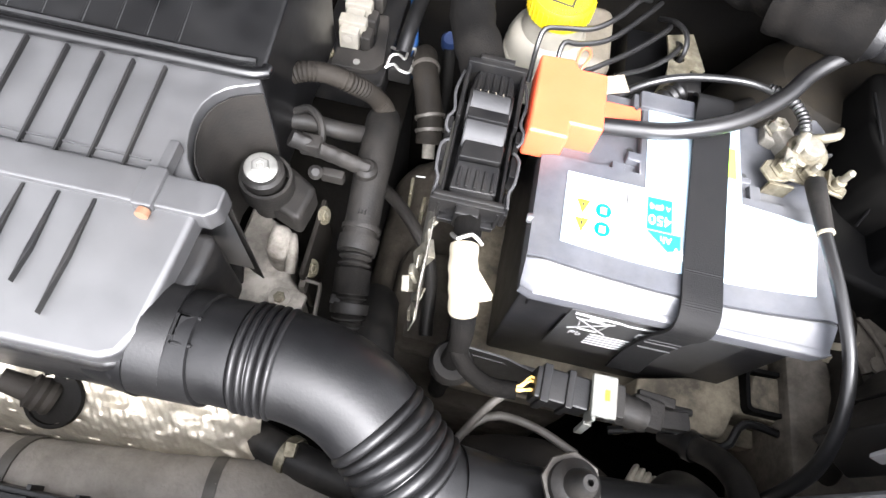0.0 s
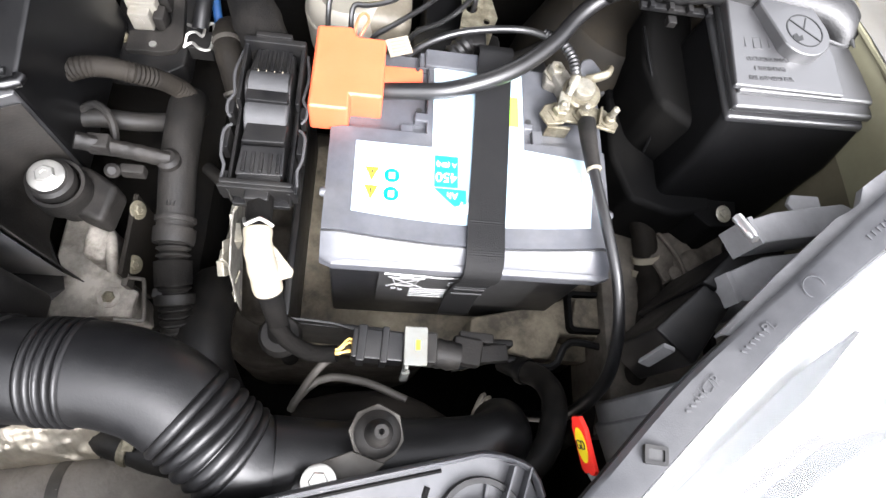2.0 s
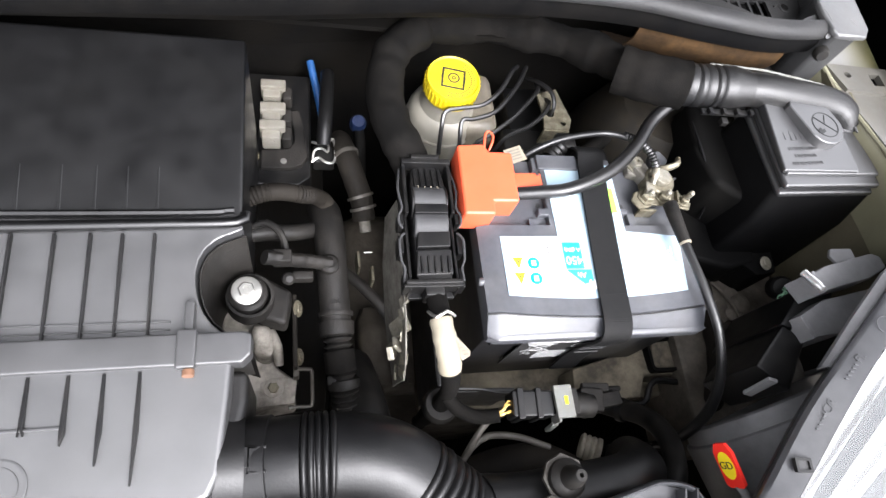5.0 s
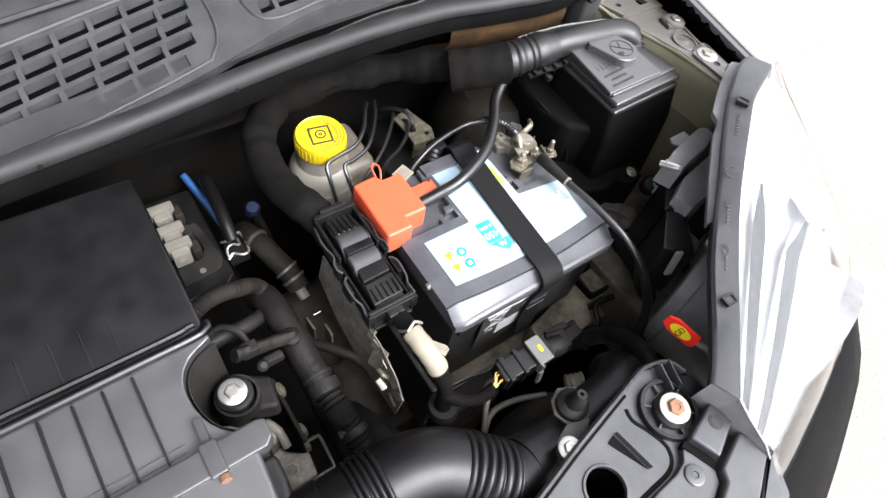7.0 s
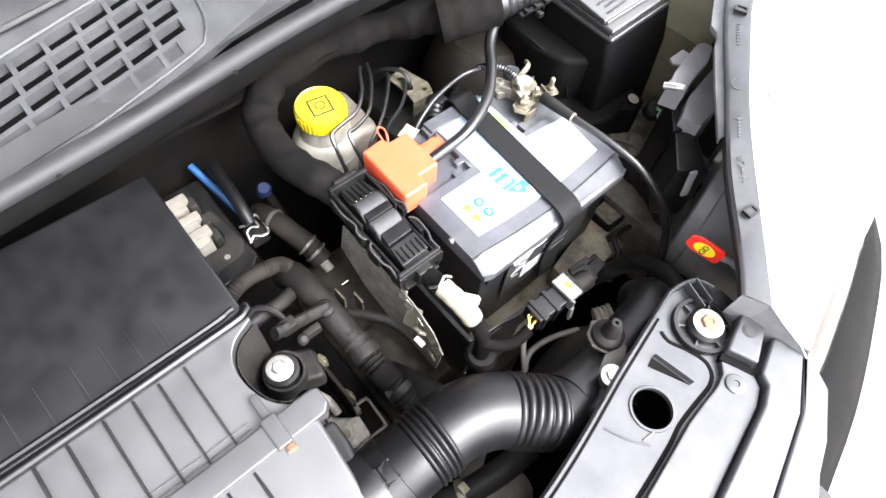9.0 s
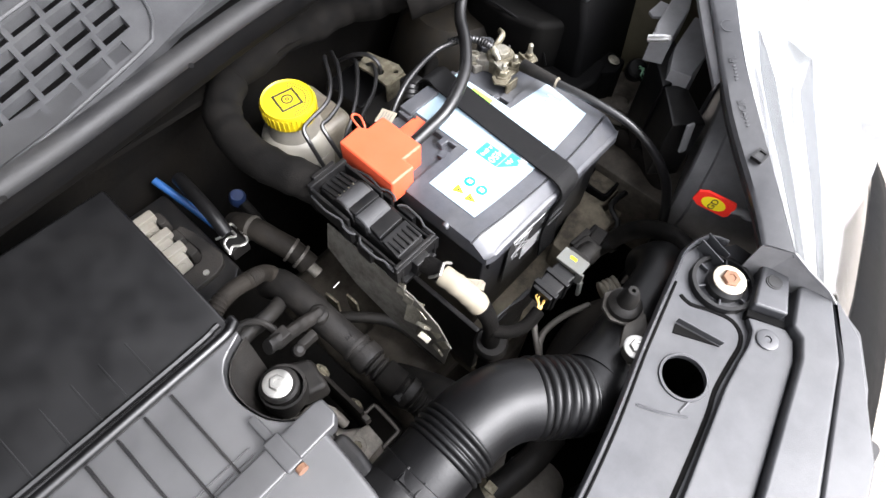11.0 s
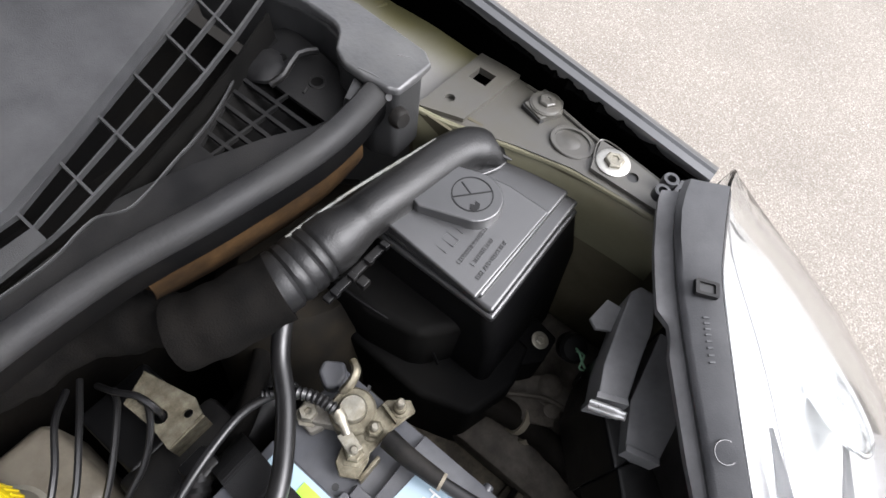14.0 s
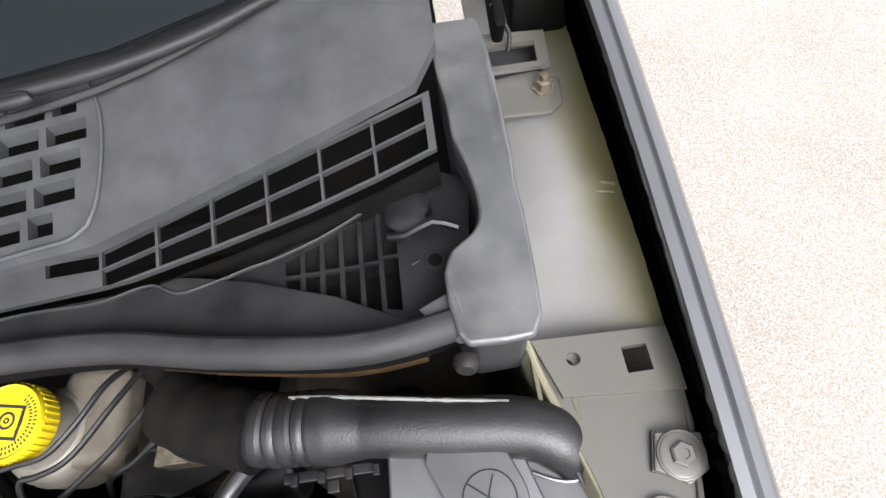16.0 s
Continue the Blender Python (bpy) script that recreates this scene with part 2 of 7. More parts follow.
black_duct = mat("duct_plastic", (0.006, 0.006, 0.0064), 0.4, bump=0.25, bscale=700, dirt=DUST, dirt_amount=0.1, spec=0.4)
dusty_black = mat("dusty_black_plastic", (0.006, 0.0056, 0.0052), 0.55, bump=0.3, bscale=500, dirt=(0.04, 0.035, 0.03), dirt_amount=0.32, dirt_scale=26, spec=0.2)
pale_casting = mat("pale_dusty_casting", (0.24, 0.222, 0.195), 0.6, metal=0.2, var=0.25, bump=0.6, bscale=220, dirt=(0.05, 0.04, 0.028), dirt_amount=0.75, dirt_scale=45)
bracket_steel = mat("dusty_bracket_steel", (0.06, 0.056, 0.049), 0.5, metal=0.4, var=0.3, dirt=(0.035, 0.024, 0.016), dirt_amount=0.5, dirt_scale=30)
tower_brown = mat("dirty_tower_paint", (0.006, 0.005, 0.0035), 0.75, var=0.3, bump=0.2, bscale=150, dirt=(0.026, 0.020, 0.012), dirt_amount=0.6, dirt_scale=22, spec=0.2)
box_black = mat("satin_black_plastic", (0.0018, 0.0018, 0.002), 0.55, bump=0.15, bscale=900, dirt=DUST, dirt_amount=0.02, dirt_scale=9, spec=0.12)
stub_pale = mat("pale_corrugated_plastic", (0.42, 0.38, 0.31), 0.6, var=0.25, dirt=(0.12, 0.095, 0.06), dirt_amount=0.5, dirt_scale=60)
dark_bezel = mat("dark_lamp_bezel", (0.008, 0.010, 0.0115), 0.5, var=0.2, scale=30, spec=0.08)
pipe_grey = mat("dusty_grey_pipe", (0.055, 0.05, 0.043), 0.6, var=0.2, dirt=(0.03, 0.025, 0.019), dirt_amount=0.6, dirt_scale=30)
paper = mat("off_white_sleeve", (0.20, 0.178, 0.135), 0.7, var=0.08, dirt=(0.17, 0.14, 0.095), dirt_amount=0.4, dirt_scale=30)
clip_white = mat("pale_grey_plastic", (0.11, 0.114, 0.106), 0.5, var=0.1, dirt=(0.1, 0.08, 0.05), dirt_amount=0.4, dirt_scale=60)
wire_yellow = mat("yellow_wire", (0.6, 0.38, 0.1), 0.45)
wire_green = mat("green_wire", (0.24, 0.48, 0.30), 0.45)
glass_black = mat("dark_glass", (0.01, 0.012, 0.013), 0.08, var=0.05)
bonnet_under = mat("bonnet_underside", (0.008, 0.008, 0.008), 0.9, var=0.2, spec=0.05)


def clear_lens():
    m = bpy.data.materials.new("clear_lens")
    m.use_nodes = True
    b = m.node_tree.nodes["Principled BSDF"]
    b.inputs["Base Color"].default_value = (0.97, 0.98, 0.98, 1)
    b.inputs["Roughness"].default_value = 0.06
    b.inputs["Transmission Weight"].default_value = 1.0
    b.inputs["IOR"].default_value = 1.36
    return m


lens_clear = clear_lens()


def asphalt_mat():
    """Worn asphalt: fine pale chippings, dark pits between them and broad soft stains."""
    m = bpy.data.materials.new("asphalt")
    m.use_nodes = True
    nt = m.node_tree
    b = nt.nodes["Principled BSDF"]
    co = nt.nodes.new("ShaderNodeTexCoord")

    def add(kind, **inputs):
        n = nt.nodes.new(kind)
        for key, value in inputs.items():
            n.inputs[key].default_value = value
        if "Vector" in n.inputs:
            nt.links.new(co.outputs["Object"], n.inputs["Vector"])
        return n

    vor = add("ShaderNodeTexVoronoi", Scale=330.0)
    pits = add("ShaderNodeTexNoise", Scale=210.0, Detail=6.0, Roughness=0.7)
    broad = add("ShaderNodeTexNoise", Scale=3.0, Detail=6.0)
    sep = nt.nodes.new("ShaderNodeSeparateColor")
    nt.links.new(vor.outputs["Color"], sep.inputs[0])
    ramp = nt.nodes.new("ShaderNodeValToRGB")
    ramp.color_ramp.elements[0].color = (0.185, 0.163, 0.138, 1)
    ramp.color_ramp.elements[1].color = (0.36, 0.335, 0.30, 1)
    e = ramp.color_ramp.elements.new(0.72)
    e.color = (0.232, 0.208, 0.18, 1)
    nt.links.new(sep.outputs[0], ramp.inputs[0])
    out = ramp.outputs[0]
    for node, low, high, near, far in ((pits, 0.36, 0.56, 0.62, 1.06), (broad, 0.3, 0.7, 0.9, 1.08)):
        r = nt.nodes.new("ShaderNodeMapRange")
        r.inputs["From Min"].default_value, r.inputs["From Max"].default_value = low, high
        r.inputs["To Min"].default_value, r.inputs["To Max"].default_value = near, far
        nt.links.new(node.outputs["Fac"], r.inputs["Value"])
        mul = nt.nodes.new("ShaderNodeVectorMath")
        mul.operation = "SCALE"
        nt.links.new(out, mul.inputs[0])
        nt.links.new(r.outputs[0], mul.inputs["Scale"])
        out = mul.outputs[0]
    nt.links.new(out, b.inputs["Base Color"])
    b.inputs["Roughness"].default_value = 0.85
    bn = nt.nodes.new("ShaderNodeBump")
    bn.inputs["Strength"].default_value, bn.inputs["Distance"].default_value = 0.35, 0.002
    nt.links.new(pits.outputs["Fac"], bn.inputs["Height"])
    nt.links.new(bn.outputs[0], b.inputs["Normal"])
    return m
asphalt = asphalt_mat()

# ---- mesh helpers ----
ORIGIN = {}


def thing(name, label, category, at, group="", kind=""):
    ob = new(name)
    ob.location = at
    ob.empty_display_size = 0.02
    ORIGIN[ob.name] = Vector(at)
    return tagged(ob, label, category, group, kind)


def finish(bm, me, material, smooth, angle):
    bmesh.ops.recalc_face_normals(bm, faces=bm.faces)
    bm.to_mesh(me)
    bm.free()
    me.materials.append(material)
    if smooth:
        me.shade_smooth()
        me.set_sharp_from_angle(angle=radians(angle))


def flat_faces(ob):
    """Shades large flat faces flat beside their rounded edges."""
    m = ob.modifiers.new("normals", "WEIGHTED_NORMAL")
    m.keep_sharp = True
    m.weight = 80


def part(name, bm, material, parent, label="", smooth=True, angle=38):
    """Links a bmesh, given in world places, as one mesh under a thing or a part."""
    if isinstance(bm, list):
        return [part(name, b, material, parent, label, smooth, angle) for b in bm][0]
    base = ORIGIN[parent.name]
    bmesh.ops.translate(bm, verts=bm.verts, vec=-base)
    me = bpy.data.meshes.new(name)
    finish(bm, me, material, smooth, angle)
    ob = new(name, me)
    if smooth:
        flat_faces(ob)
    ob.parent = parent
    ORIGIN[ob.name] = base
    if label:
        tagged(ob, label)
    return ob


def solid(name, bm, material, label, category, at=(0, 0, 0), kind="", group="", smooth=True, angle=38):
    """A thing of one mesh, its origin at its base."""
    bmesh.ops.translate(bm, verts=bm.verts, vec=-Vector(at))
    me = bpy.data.meshes.new(name)
    finish(bm, me, material, smooth, angle)
    ob = new(name, me)
    if smooth:
        flat_faces(ob)
    ob.location = at
    ORIGIN[ob.name] = Vector(at)
    return tagged(ob, label, category, group, kind)


def join(*bms):
    out = bms[0]
    for b in bms[1:]:
        me = bpy.data.meshes.new("tmp")
        b.to_mesh(me)
        b.free()
        out.from_mesh(me)
        bpy.data.meshes.remove(me)
    return out


def pieces(*bms):
    """Separate parts of one name."""
    return list(bms)


def turn(bm, m):
    bmesh.ops.transform(bm, matrix=m, verts=bm.verts)
    return bm


def about(centre, rx=0, ry=0, rz=0):
    c = Vector(centre)
    return Matrix.Translation(c) @ pose(0, 0, 0, rx, ry, rz) @ Matrix.Translation(-c)


def toward(at, way):
    """Puts z of a mesh made at the origin along way, at a place."""
    return Matrix.Translation(at) @ Vector(way).to_track_quat("Z", "Y").to_matrix().to_4x4()


def warp(bm, f):
    for v in bm.verts:
        v.co = Vector(f(*v.co))
    return bm


def box(x0, x1, y0, y1, z0, z1, bevel=0.0015, seg=2):
    bm = bmesh.new()
    bmesh.ops.create_cube(bm, size=1)
    for v in bm.verts:
        v.co = Vector(((x0 + x1) / 2 + v.co.x * (x1 - x0), (y0 + y1) / 2 + v.co.y * (y1 - y0), (z0 + z1) / 2 + v.co.z * (z1 - z0)))
    if bevel:
        bmesh.ops.bevel(bm, geom=bm.edges[:], offset=bevel, segments=seg, profile=0.5, affect="EDGES")
    return bm


def prism(pts, z0, z1, bevel=0.0015, seg=2, taper=0.0):
    """A polygon in plan, raised from z0 to z1; taper draws its top in."""
    bm = bmesh.new()
    c = sum((Vector(p[:2]) for p in pts), Vector((0, 0))) / len(pts)
    low = [bm.verts.new((p[0], p[1], z0)) for p in pts]
    top = [bm.verts.new((*(c + (Vector(p[:2]) - c) * (1 - taper)), z1)) for p in pts]
    n = len(pts)
    bm.faces.new(low[::-1])
    bm.faces.new(top)
    for i in range(n):
        bm.faces.new((low[i], low[(i + 1) % n], top[(i + 1) % n], top[i]))
    bmesh.ops.recalc_face_normals(bm, faces=bm.faces)
    if bevel:
        bmesh.ops.bevel(bm, geom=bm.edges[:], offset=bevel, segments=seg, profile=0.5, affect="EDGES")
    return bm


def rounded(x0, x1, y0, y1, r, n=5):
    out = []
    for cx, cy, a in ((x1 - r, y1 - r, 0), (x0 + r, y1 - r, 90), (x0 + r, y0 + r, 180), (x1 - r, y0 + r, 270)):
        for i in range(n + 1):
            t = radians(a + 90 * i / n)
            out.append((cx + r * math.cos(t), cy + r * math.sin(t)))
    return out


def circle(cx, cy, r, n=20):
    return [(cx + r * math.cos(2 * math.pi * i / n), cy + r * math.sin(2 * math.pi * i / n)) for i in range(n)]


def plate(outer, holes, z0, z1):
    """A flat sheet with real holes through it."""
    bm = bmesh.new()
    edges = []
    for loop in (outer, *holes):
        vs = [bm.verts.new((p[0], p[1], z0)) for p in loop]
        edges += [bm.edges.new((vs[i], vs[(i + 1) % len(vs)])) for i in range(len(vs))]
    bmesh.ops.triangle_fill(bm, use_beauty=True, use_dissolve=False, edges=edges)
    ext = bmesh.ops.extrude_face_region(bm, geom=bm.faces[:])
    bmesh.ops.translate(bm, verts=[g for g in ext["geom"] if isinstance(g, bmesh.types.BMVert)], vec=(0, 0, z1 - z0))
    bmesh.ops.recalc_face_normals(bm, faces=bm.faces)
    return bm


def curve_points(pts, step=0.006):
    """A smooth line through places (Catmull-Rom), with even steps."""
    p = [Vector(q[:3]) for q in pts]
    p = [p[0] * 2 - p[1], *p, p[-1] * 2 - p[-2]]
    out = []
    for i in range(1, len(p) - 2):
        n = max(2, int((p[i + 1] - p[i]).length / step))
        for k in range(n):
            t = k / n
            out.append(0.5 * (2 * p[i] + (p[i + 1] - p[i - 1]) * t + (2 * p[i - 1] - 5 * p[i] + 4 * p[i + 1] - p[i + 2]) * t**2 + (3 * p[i] - p[i - 1] - 3 * p[i + 1] + p[i + 2]) * t**3))
    out.append(p[-2])
    return out


def tube(pts, r, n=12, step=0.006, flat=1.0, caps=True, side=None):
    """A round or flattened pipe along a smooth line; r is a radius or a function of the way along (0 to 1). side: the line's sideways hint."""
    line = curve_points(pts, step)
    bm = bmesh.new()
    total = len(line) - 1
    rings = []
    normal = None
    for i, c in enumerate(line):
        d = (line[min(i + 1, total)] - line[max(i - 1, 0)]).normalized()
        if normal is None:
            hint = Vector(side) if side else (Vector((0, 0, 1)) if abs(d.z) < 0.9 else Vector((1, 0, 0)))
            normal = (hint - d * hint.dot(d)).normalized()
        else:
            normal = (normal - d * normal.dot(d)).normalized()
        bi = d.cross(normal)
        rad = r(i / total) if callable(r) else r
        rings.append([bm.verts.new(c + (normal * math.cos(a) * flat + bi * math.sin(a)) * rad) for a in [2 * math.pi * k / n for k in range(n)]])
    for a, b in zip(rings, rings[1:]):
        for k in range(n):
            bm.faces.new((a[k], a[(k + 1) % n], b[(k + 1) % n], b[k]))
    if caps:
        bm.faces.new(rings[0][::-1])
        bm.faces.new(rings[-1])
    return bm


def lathe(profile, at=(0, 0, 0), n=24, way=(0, 0, 1)):
    """A turned shape from (radius, height) pairs along way."""
    bm = bmesh.new()
    rings = [[bm.verts.new((r * math.cos(2 * math.pi * k / n), r * math.sin(2 * math.pi * k / n), z)) for k in range(n)] for r, z in profile]
    for a, b in zip(rings, rings[1:]):
        for k in range(n):
            bm.faces.new((a[k], a[(k + 1) % n], b[(k + 1) % n], b[k]))
    if profile[0] == profile[-1]:
        bmesh.ops.remove_doubles(bm, verts=bm.verts[:], dist=1e-7)
    else:
        bm.faces.new(rings[0][::-1])
        bm.faces.new(rings[-1])
    return turn(bm, toward(at, way))


def loft(rings, closed=True, caps=True):
    bm = bmesh.new()
    rows = [[bm.verts.new(p) for p in ring] for ring in rings]
    n = len(rows[0])
    for a, b in zip(rows, rows[1:]):
        for k in range(n if closed else n - 1):
            bm.faces.new((a[k], a[(k + 1) % n], b[(k + 1) % n], b[k]))
    if caps and closed:
        bm.faces.new(rows[0][::-1])
        bm.faces.new(rows[-1])
    return bm


def thick(bm, t):
    bmesh.ops.recalc_face_normals(bm, faces=bm.faces)
    bmesh.ops.solidify(bm, geom=bm.faces[:], thickness=t)
    return bm


def ring_on(at, way, r0, r1, h, n=24):
    return lathe([(r0, 0), (r1, 0), (r1, h * 0.7), (r1 - (r1 - r0) * 0.2, h), (r0, h), (r0, 0)], at, n, way)


def bolt(name, at, way, r, label, material=None, washer=None, category="bolt", group=""):
    """A hexagon flange bolt with its washer."""
    material = material or steel
    t = thing(name, label, category, at, group)
    w = Vector(way).normalized()
    part("washer", lathe([(r * 1.95, 0), (r * 1.95, r * 0.14), (r * 1.8, r * 0.24), (r * 1.1, r * 0.3)], at, 28, w), washer or material, t)
    part("head", lathe([(r * 1.12, r * 0.26), (r * 1.12, r * 0.6), (r * 0.95, r * 0.74), (r * 0.5, r * 0.74), (r * 0.45, r * 0.62)], at, 6, w), material, t, smooth=False)
    return t


def letters(body, size, at, rz, material, parent, name="print", depth=0.0004, m=None):
    """Writing as a thin mesh; its middle at a place, turned by rz degrees."""
    cu = bpy.data.curves.new("letters", "FONT")
    cu.body, cu.size, cu.extrude, cu.align_x, cu.align_y = body, size, depth / 2, "CENTER", "CENTER"
    tmp = new("letters_tmp", cu)
    bpy.context.view_layer.update()
    me = bpy.data.meshes.new_from_object(tmp.evaluated_get(bpy.context.evaluated_depsgraph_get()))
    bpy.data.objects.remove(tmp)
    bpy.data.curves.remove(cu)
    me.transform(m if m is not None else pose(*at, 0, 0, rz))
    bm = bmesh.new()
    bm.from_mesh(me)
    bpy.data.meshes.remove(me)
    return part(name, bm, material, parent, smooth=False)


# ---- ground and car body ----
g = bmesh.new()
bmesh.ops.create_grid(g, x_segments=8, y_segments=8, size=300)
solid("ground", g, asphalt, "weathered grey asphalt with pale aggregate", "ground", kind="structure")

car = thing("parked_car", "dark grey metallic car with its bonnet raised", "car", (0, 0.2, 0))


def along(ys, f):
    return [f(y) for y in ys]


def wing_edge(y):
    return 0.4335 + 0.0479 * y - 0.1248 * y * y


def wing_top(y):
    return 0.8709 + 0.0842 * y + 0.1148 * y * y


WING = ((0.0008, -0.022), (0.0, -0.004), (0.001, -0.0008), (0.0055, 0.0), (0.0068, -0.0013), (0.0082, 0.0002), (0.0125, -0.0012), (0.0155, -0.005), (0.0185, -0.018), (0.026, -0.07), (0.034, -0.15), (0.04, -0.28), (0.036, -0.47), (0.02, -0.62))


def wing_section(y):
    return [(wing_edge(y) + 1.3 * dx, y, wing_top(y) + dz) for dx, dz in WING]
part("wing", thick(loft(along([0.052, 0.06, 0.1, 0.15, 0.2, 0.26, 0.32, 0.4, 0.5, 0.6, 0.75, 0.9], wing_section), closed=False), 0.0015), mat("dark_metallic_paint", (0.075, 0.077, 0.08), 0.32, metal=0.5, var=0.04, coat=1.0), car, "dark grey metallic front wing")
part("wing", thick(loft([[(-0.7 - x, y, z) for x, y, z in wing_section(q)] for q in [0.052, 0.1, 0.15, 0.2, 0.26, 0.32, 0.4, 0.5, 0.6, 0.75, 0.9]], closed=False), 0.0015), bpy.data.materials["dark_metallic_paint"], car)
paint = bpy.data.materials["dark_metallic_paint"]

# inner wing: front shelf, its slanted rear sheet, side panel, strut tower
shelf_out = [(0.392, 0.048), (0.419, 0.046), (0.4185, 0.085), (0.4225, 0.12), (0.4305, 0.155), (0.4375, 0.19), (0.440, 0.243), (0.361, 0.246), (0.366, 0.22), (0.381, 0.17), (0.389, 0.13), (0.391, 0.08)]
shelf = plate(shelf_out, [[(0.411, 0.219), (0.425, 0.219), (0.425, 0.234), (0.411, 0.234)], circle(0.379, 0.228, 0.005, 12), circle(0.405, 0.086, 0.004, 12)], 0.8605, 0.8625)
part("wing_shelf", warp(shelf, lambda x, y, z: (x, y, z + 0.004 * math.sin(y * 18))), primer_grey, car, "grey-primed wing mounting flange with olive overspray")
part("shelf_lip", tube([(0.361, 0.245, 0.8605), (0.367, 0.218, 0.8590), (0.381, 0.17, 0.8595), (0.389, 0.13, 0.862), (0.391, 0.08, 0.864), (0.392, 0.05, 0.863)], 0.0024, 8), olive, car)
part("lip_fold", thick(loft([[(x, y, z), (x - 0.006, y - 0.002, z - 0.010), (x - 0.004, y - 0.003, z - 0.03), (x - 0.001, y - 0.004, z - 0.06)] for x, y, z in curve_points([(0.362, 0.245, 0.8605), (0.368, 0.218, 0.8590), (0.382, 0.17, 0.8595), (0.389, 0.13, 0.862), (0.391, 0.08, 0.864), (0.392, 0.05, 0.863)], 0.01)], closed=False), 0.0012), olive, car, "olive-primed folded edge of the inner wing")
part("lip_slot", tube([(0.3715, 0.185, 0.8535), (0.3745, 0.176, 0.853), (0.3765, 0.168, 0.8525)], lambda q: 0.0006 + 0.0016 * math.sin(q * math.pi), 8, 0.003), ink_black, car)
part("flange_pad", pieces(prism([(0.4245 + 0.0125 * math.cos(radians(a)), 0.1745 + 0.0125 * math.sin(radians(a))) for a in range(0, 360, 20)], 0.8655, 0.8685, 0.001), prism([(0.4095, 0.1695), (0.4145, 0.187), (0.4375, 0.184), (0.4365, 0.1665), (0.425, 0.1605)], 0.8625, 0.8672, 0.0012)), primer_grey, car)
part("pad_shadow_gap", prism([(0.4085, 0.1690), (0.4138, 0.1882), (0.418, 0.1875), (0.4125, 0.1675)], 0.8600, 0.8655, 0.0004), ink_black, car)
part("shelf_bead", tube([(0.4365, 0.198, 0.8605), (0.4335, 0.178, 0.8625), (0.4290, 0.158, 0.8645), (0.4245, 0.142, 0.8655), (0.4205, 0.12, 0.8665), (0.4175, 0.09, 0.8665), (0.4165, 0.07, 0.8665)], 0.0016, 8, 0.005), primer_grey, car)
part("pressed_ring", pieces(warp(ring_on((0.4085, 0.1415, 0.8642), (0, 0, 1), 0.0120, 0.0150, 0.0022, 36), lambda x, y, z: (0.4085 + (x - 0.4085) * 0.92, 0.1415 + (y - 0.1415) * 1.12, z)), lathe([(0.0118, 0), (0.0112, 0.0004), (0.0075, 0.0008), (0.0045, 0.0018), (0.001, 0.0021)], (0.4085, 0.1415, 0.8638), 28)), primer_grey, car)
part("shelf_step", warp(plate([(0.363, 0.2445), (0.4385, 0.2425), (0.4395, 0.2065), (0.374, 0.211)], [[(0.411, 0.219), (0.425, 0.219), (0.425, 0.234), (0.411, 0.234)], circle(0.384, 0.231, 0.004, 12)], 0.8625, 0.8665), lambda x, y, z: (x, y, z + 0.004 * math.sin(y * 18))), primer_grey, car, "raised grey plate with a square hole")
part("bolt_plate", plate([(0.3945, 0.119), (0.4215, 0.1265), (0.4215, 0.101), (0.4155, 0.062), (0.3945, 0.060)], [circle(0.4075, 0.0935, 0.0042, 14)], 0.8665, 0.8692), primer_grey, car, "grey plate under the wing bolt")
part("plate_rim", tube([(0.3945, 0.119, 0.8692), (0.4215, 0.1265, 0.8692), (0.4215, 0.101, 0.8692), (0.4155, 0.062, 0.8692)], 0.0006, 6, 0.004), primer_grey, car)
part("plate_hole", lathe([(0.0042, 0), (0.0042, 0.0004)], (0.4075, 0.0935, 0.8672), 14), ink_black, car)
part("wing_skirt", pieces(box(0.361, 0.3635, 0.2, 0.247, 0.70, 0.861, 0.0005), turn(box(0.386, 0.3885, 0.01, 0.225, 0.60, 0.861, 0.0005), about((0.387, 0.14, 0.8), rz=6))), skirt_olive, car, "dirty olive-primed inner wing side")
rear_rows = [[(0.366, y, 0.842 + 0.004 * math.sin(y * 25)), (0.385, y, 0.848 + 0.006 * math.sin(y * 21)), (0.405, y, 0.852 + 0.007 * math.sin(y * 19 + 1)), (0.428, y, 0.856 + 0.004 * math.exp(-((y - 0.347) / 0.006) ** 2)), (0.4455 + 0.003 * math.sin(y * 31) - max(0, y - 0.42) * 0.06, y, 0.858 + 0.0015 * math.sin(y * 70)), (0.446 + 0.003 * math.sin(y * 31) - max(0, y - 0.42) * 0.06, y, 0.80)] for y in [0.24 + 0.01 * i for i in range(40)]]
part("rear_shelf", thick(loft(rear_rows, closed=False), 0.0015), shelf_paint, car, "pale olive-primed inner wing, stained")
part("shelf_crease", pieces(tube([(0.412, 0.3485, 0.8535), (0.425, 0.3465, 0.8565), (0.438, 0.343, 0.857)], 0.0016, 8, 0.006), tube([(0.414, 0.3405, 0.8535), (0.426, 0.339, 0.8562), (0.436, 0.337, 0.8565)], 0.0012, 8, 0.006)), shelf_paint, car)
foam_rows = []
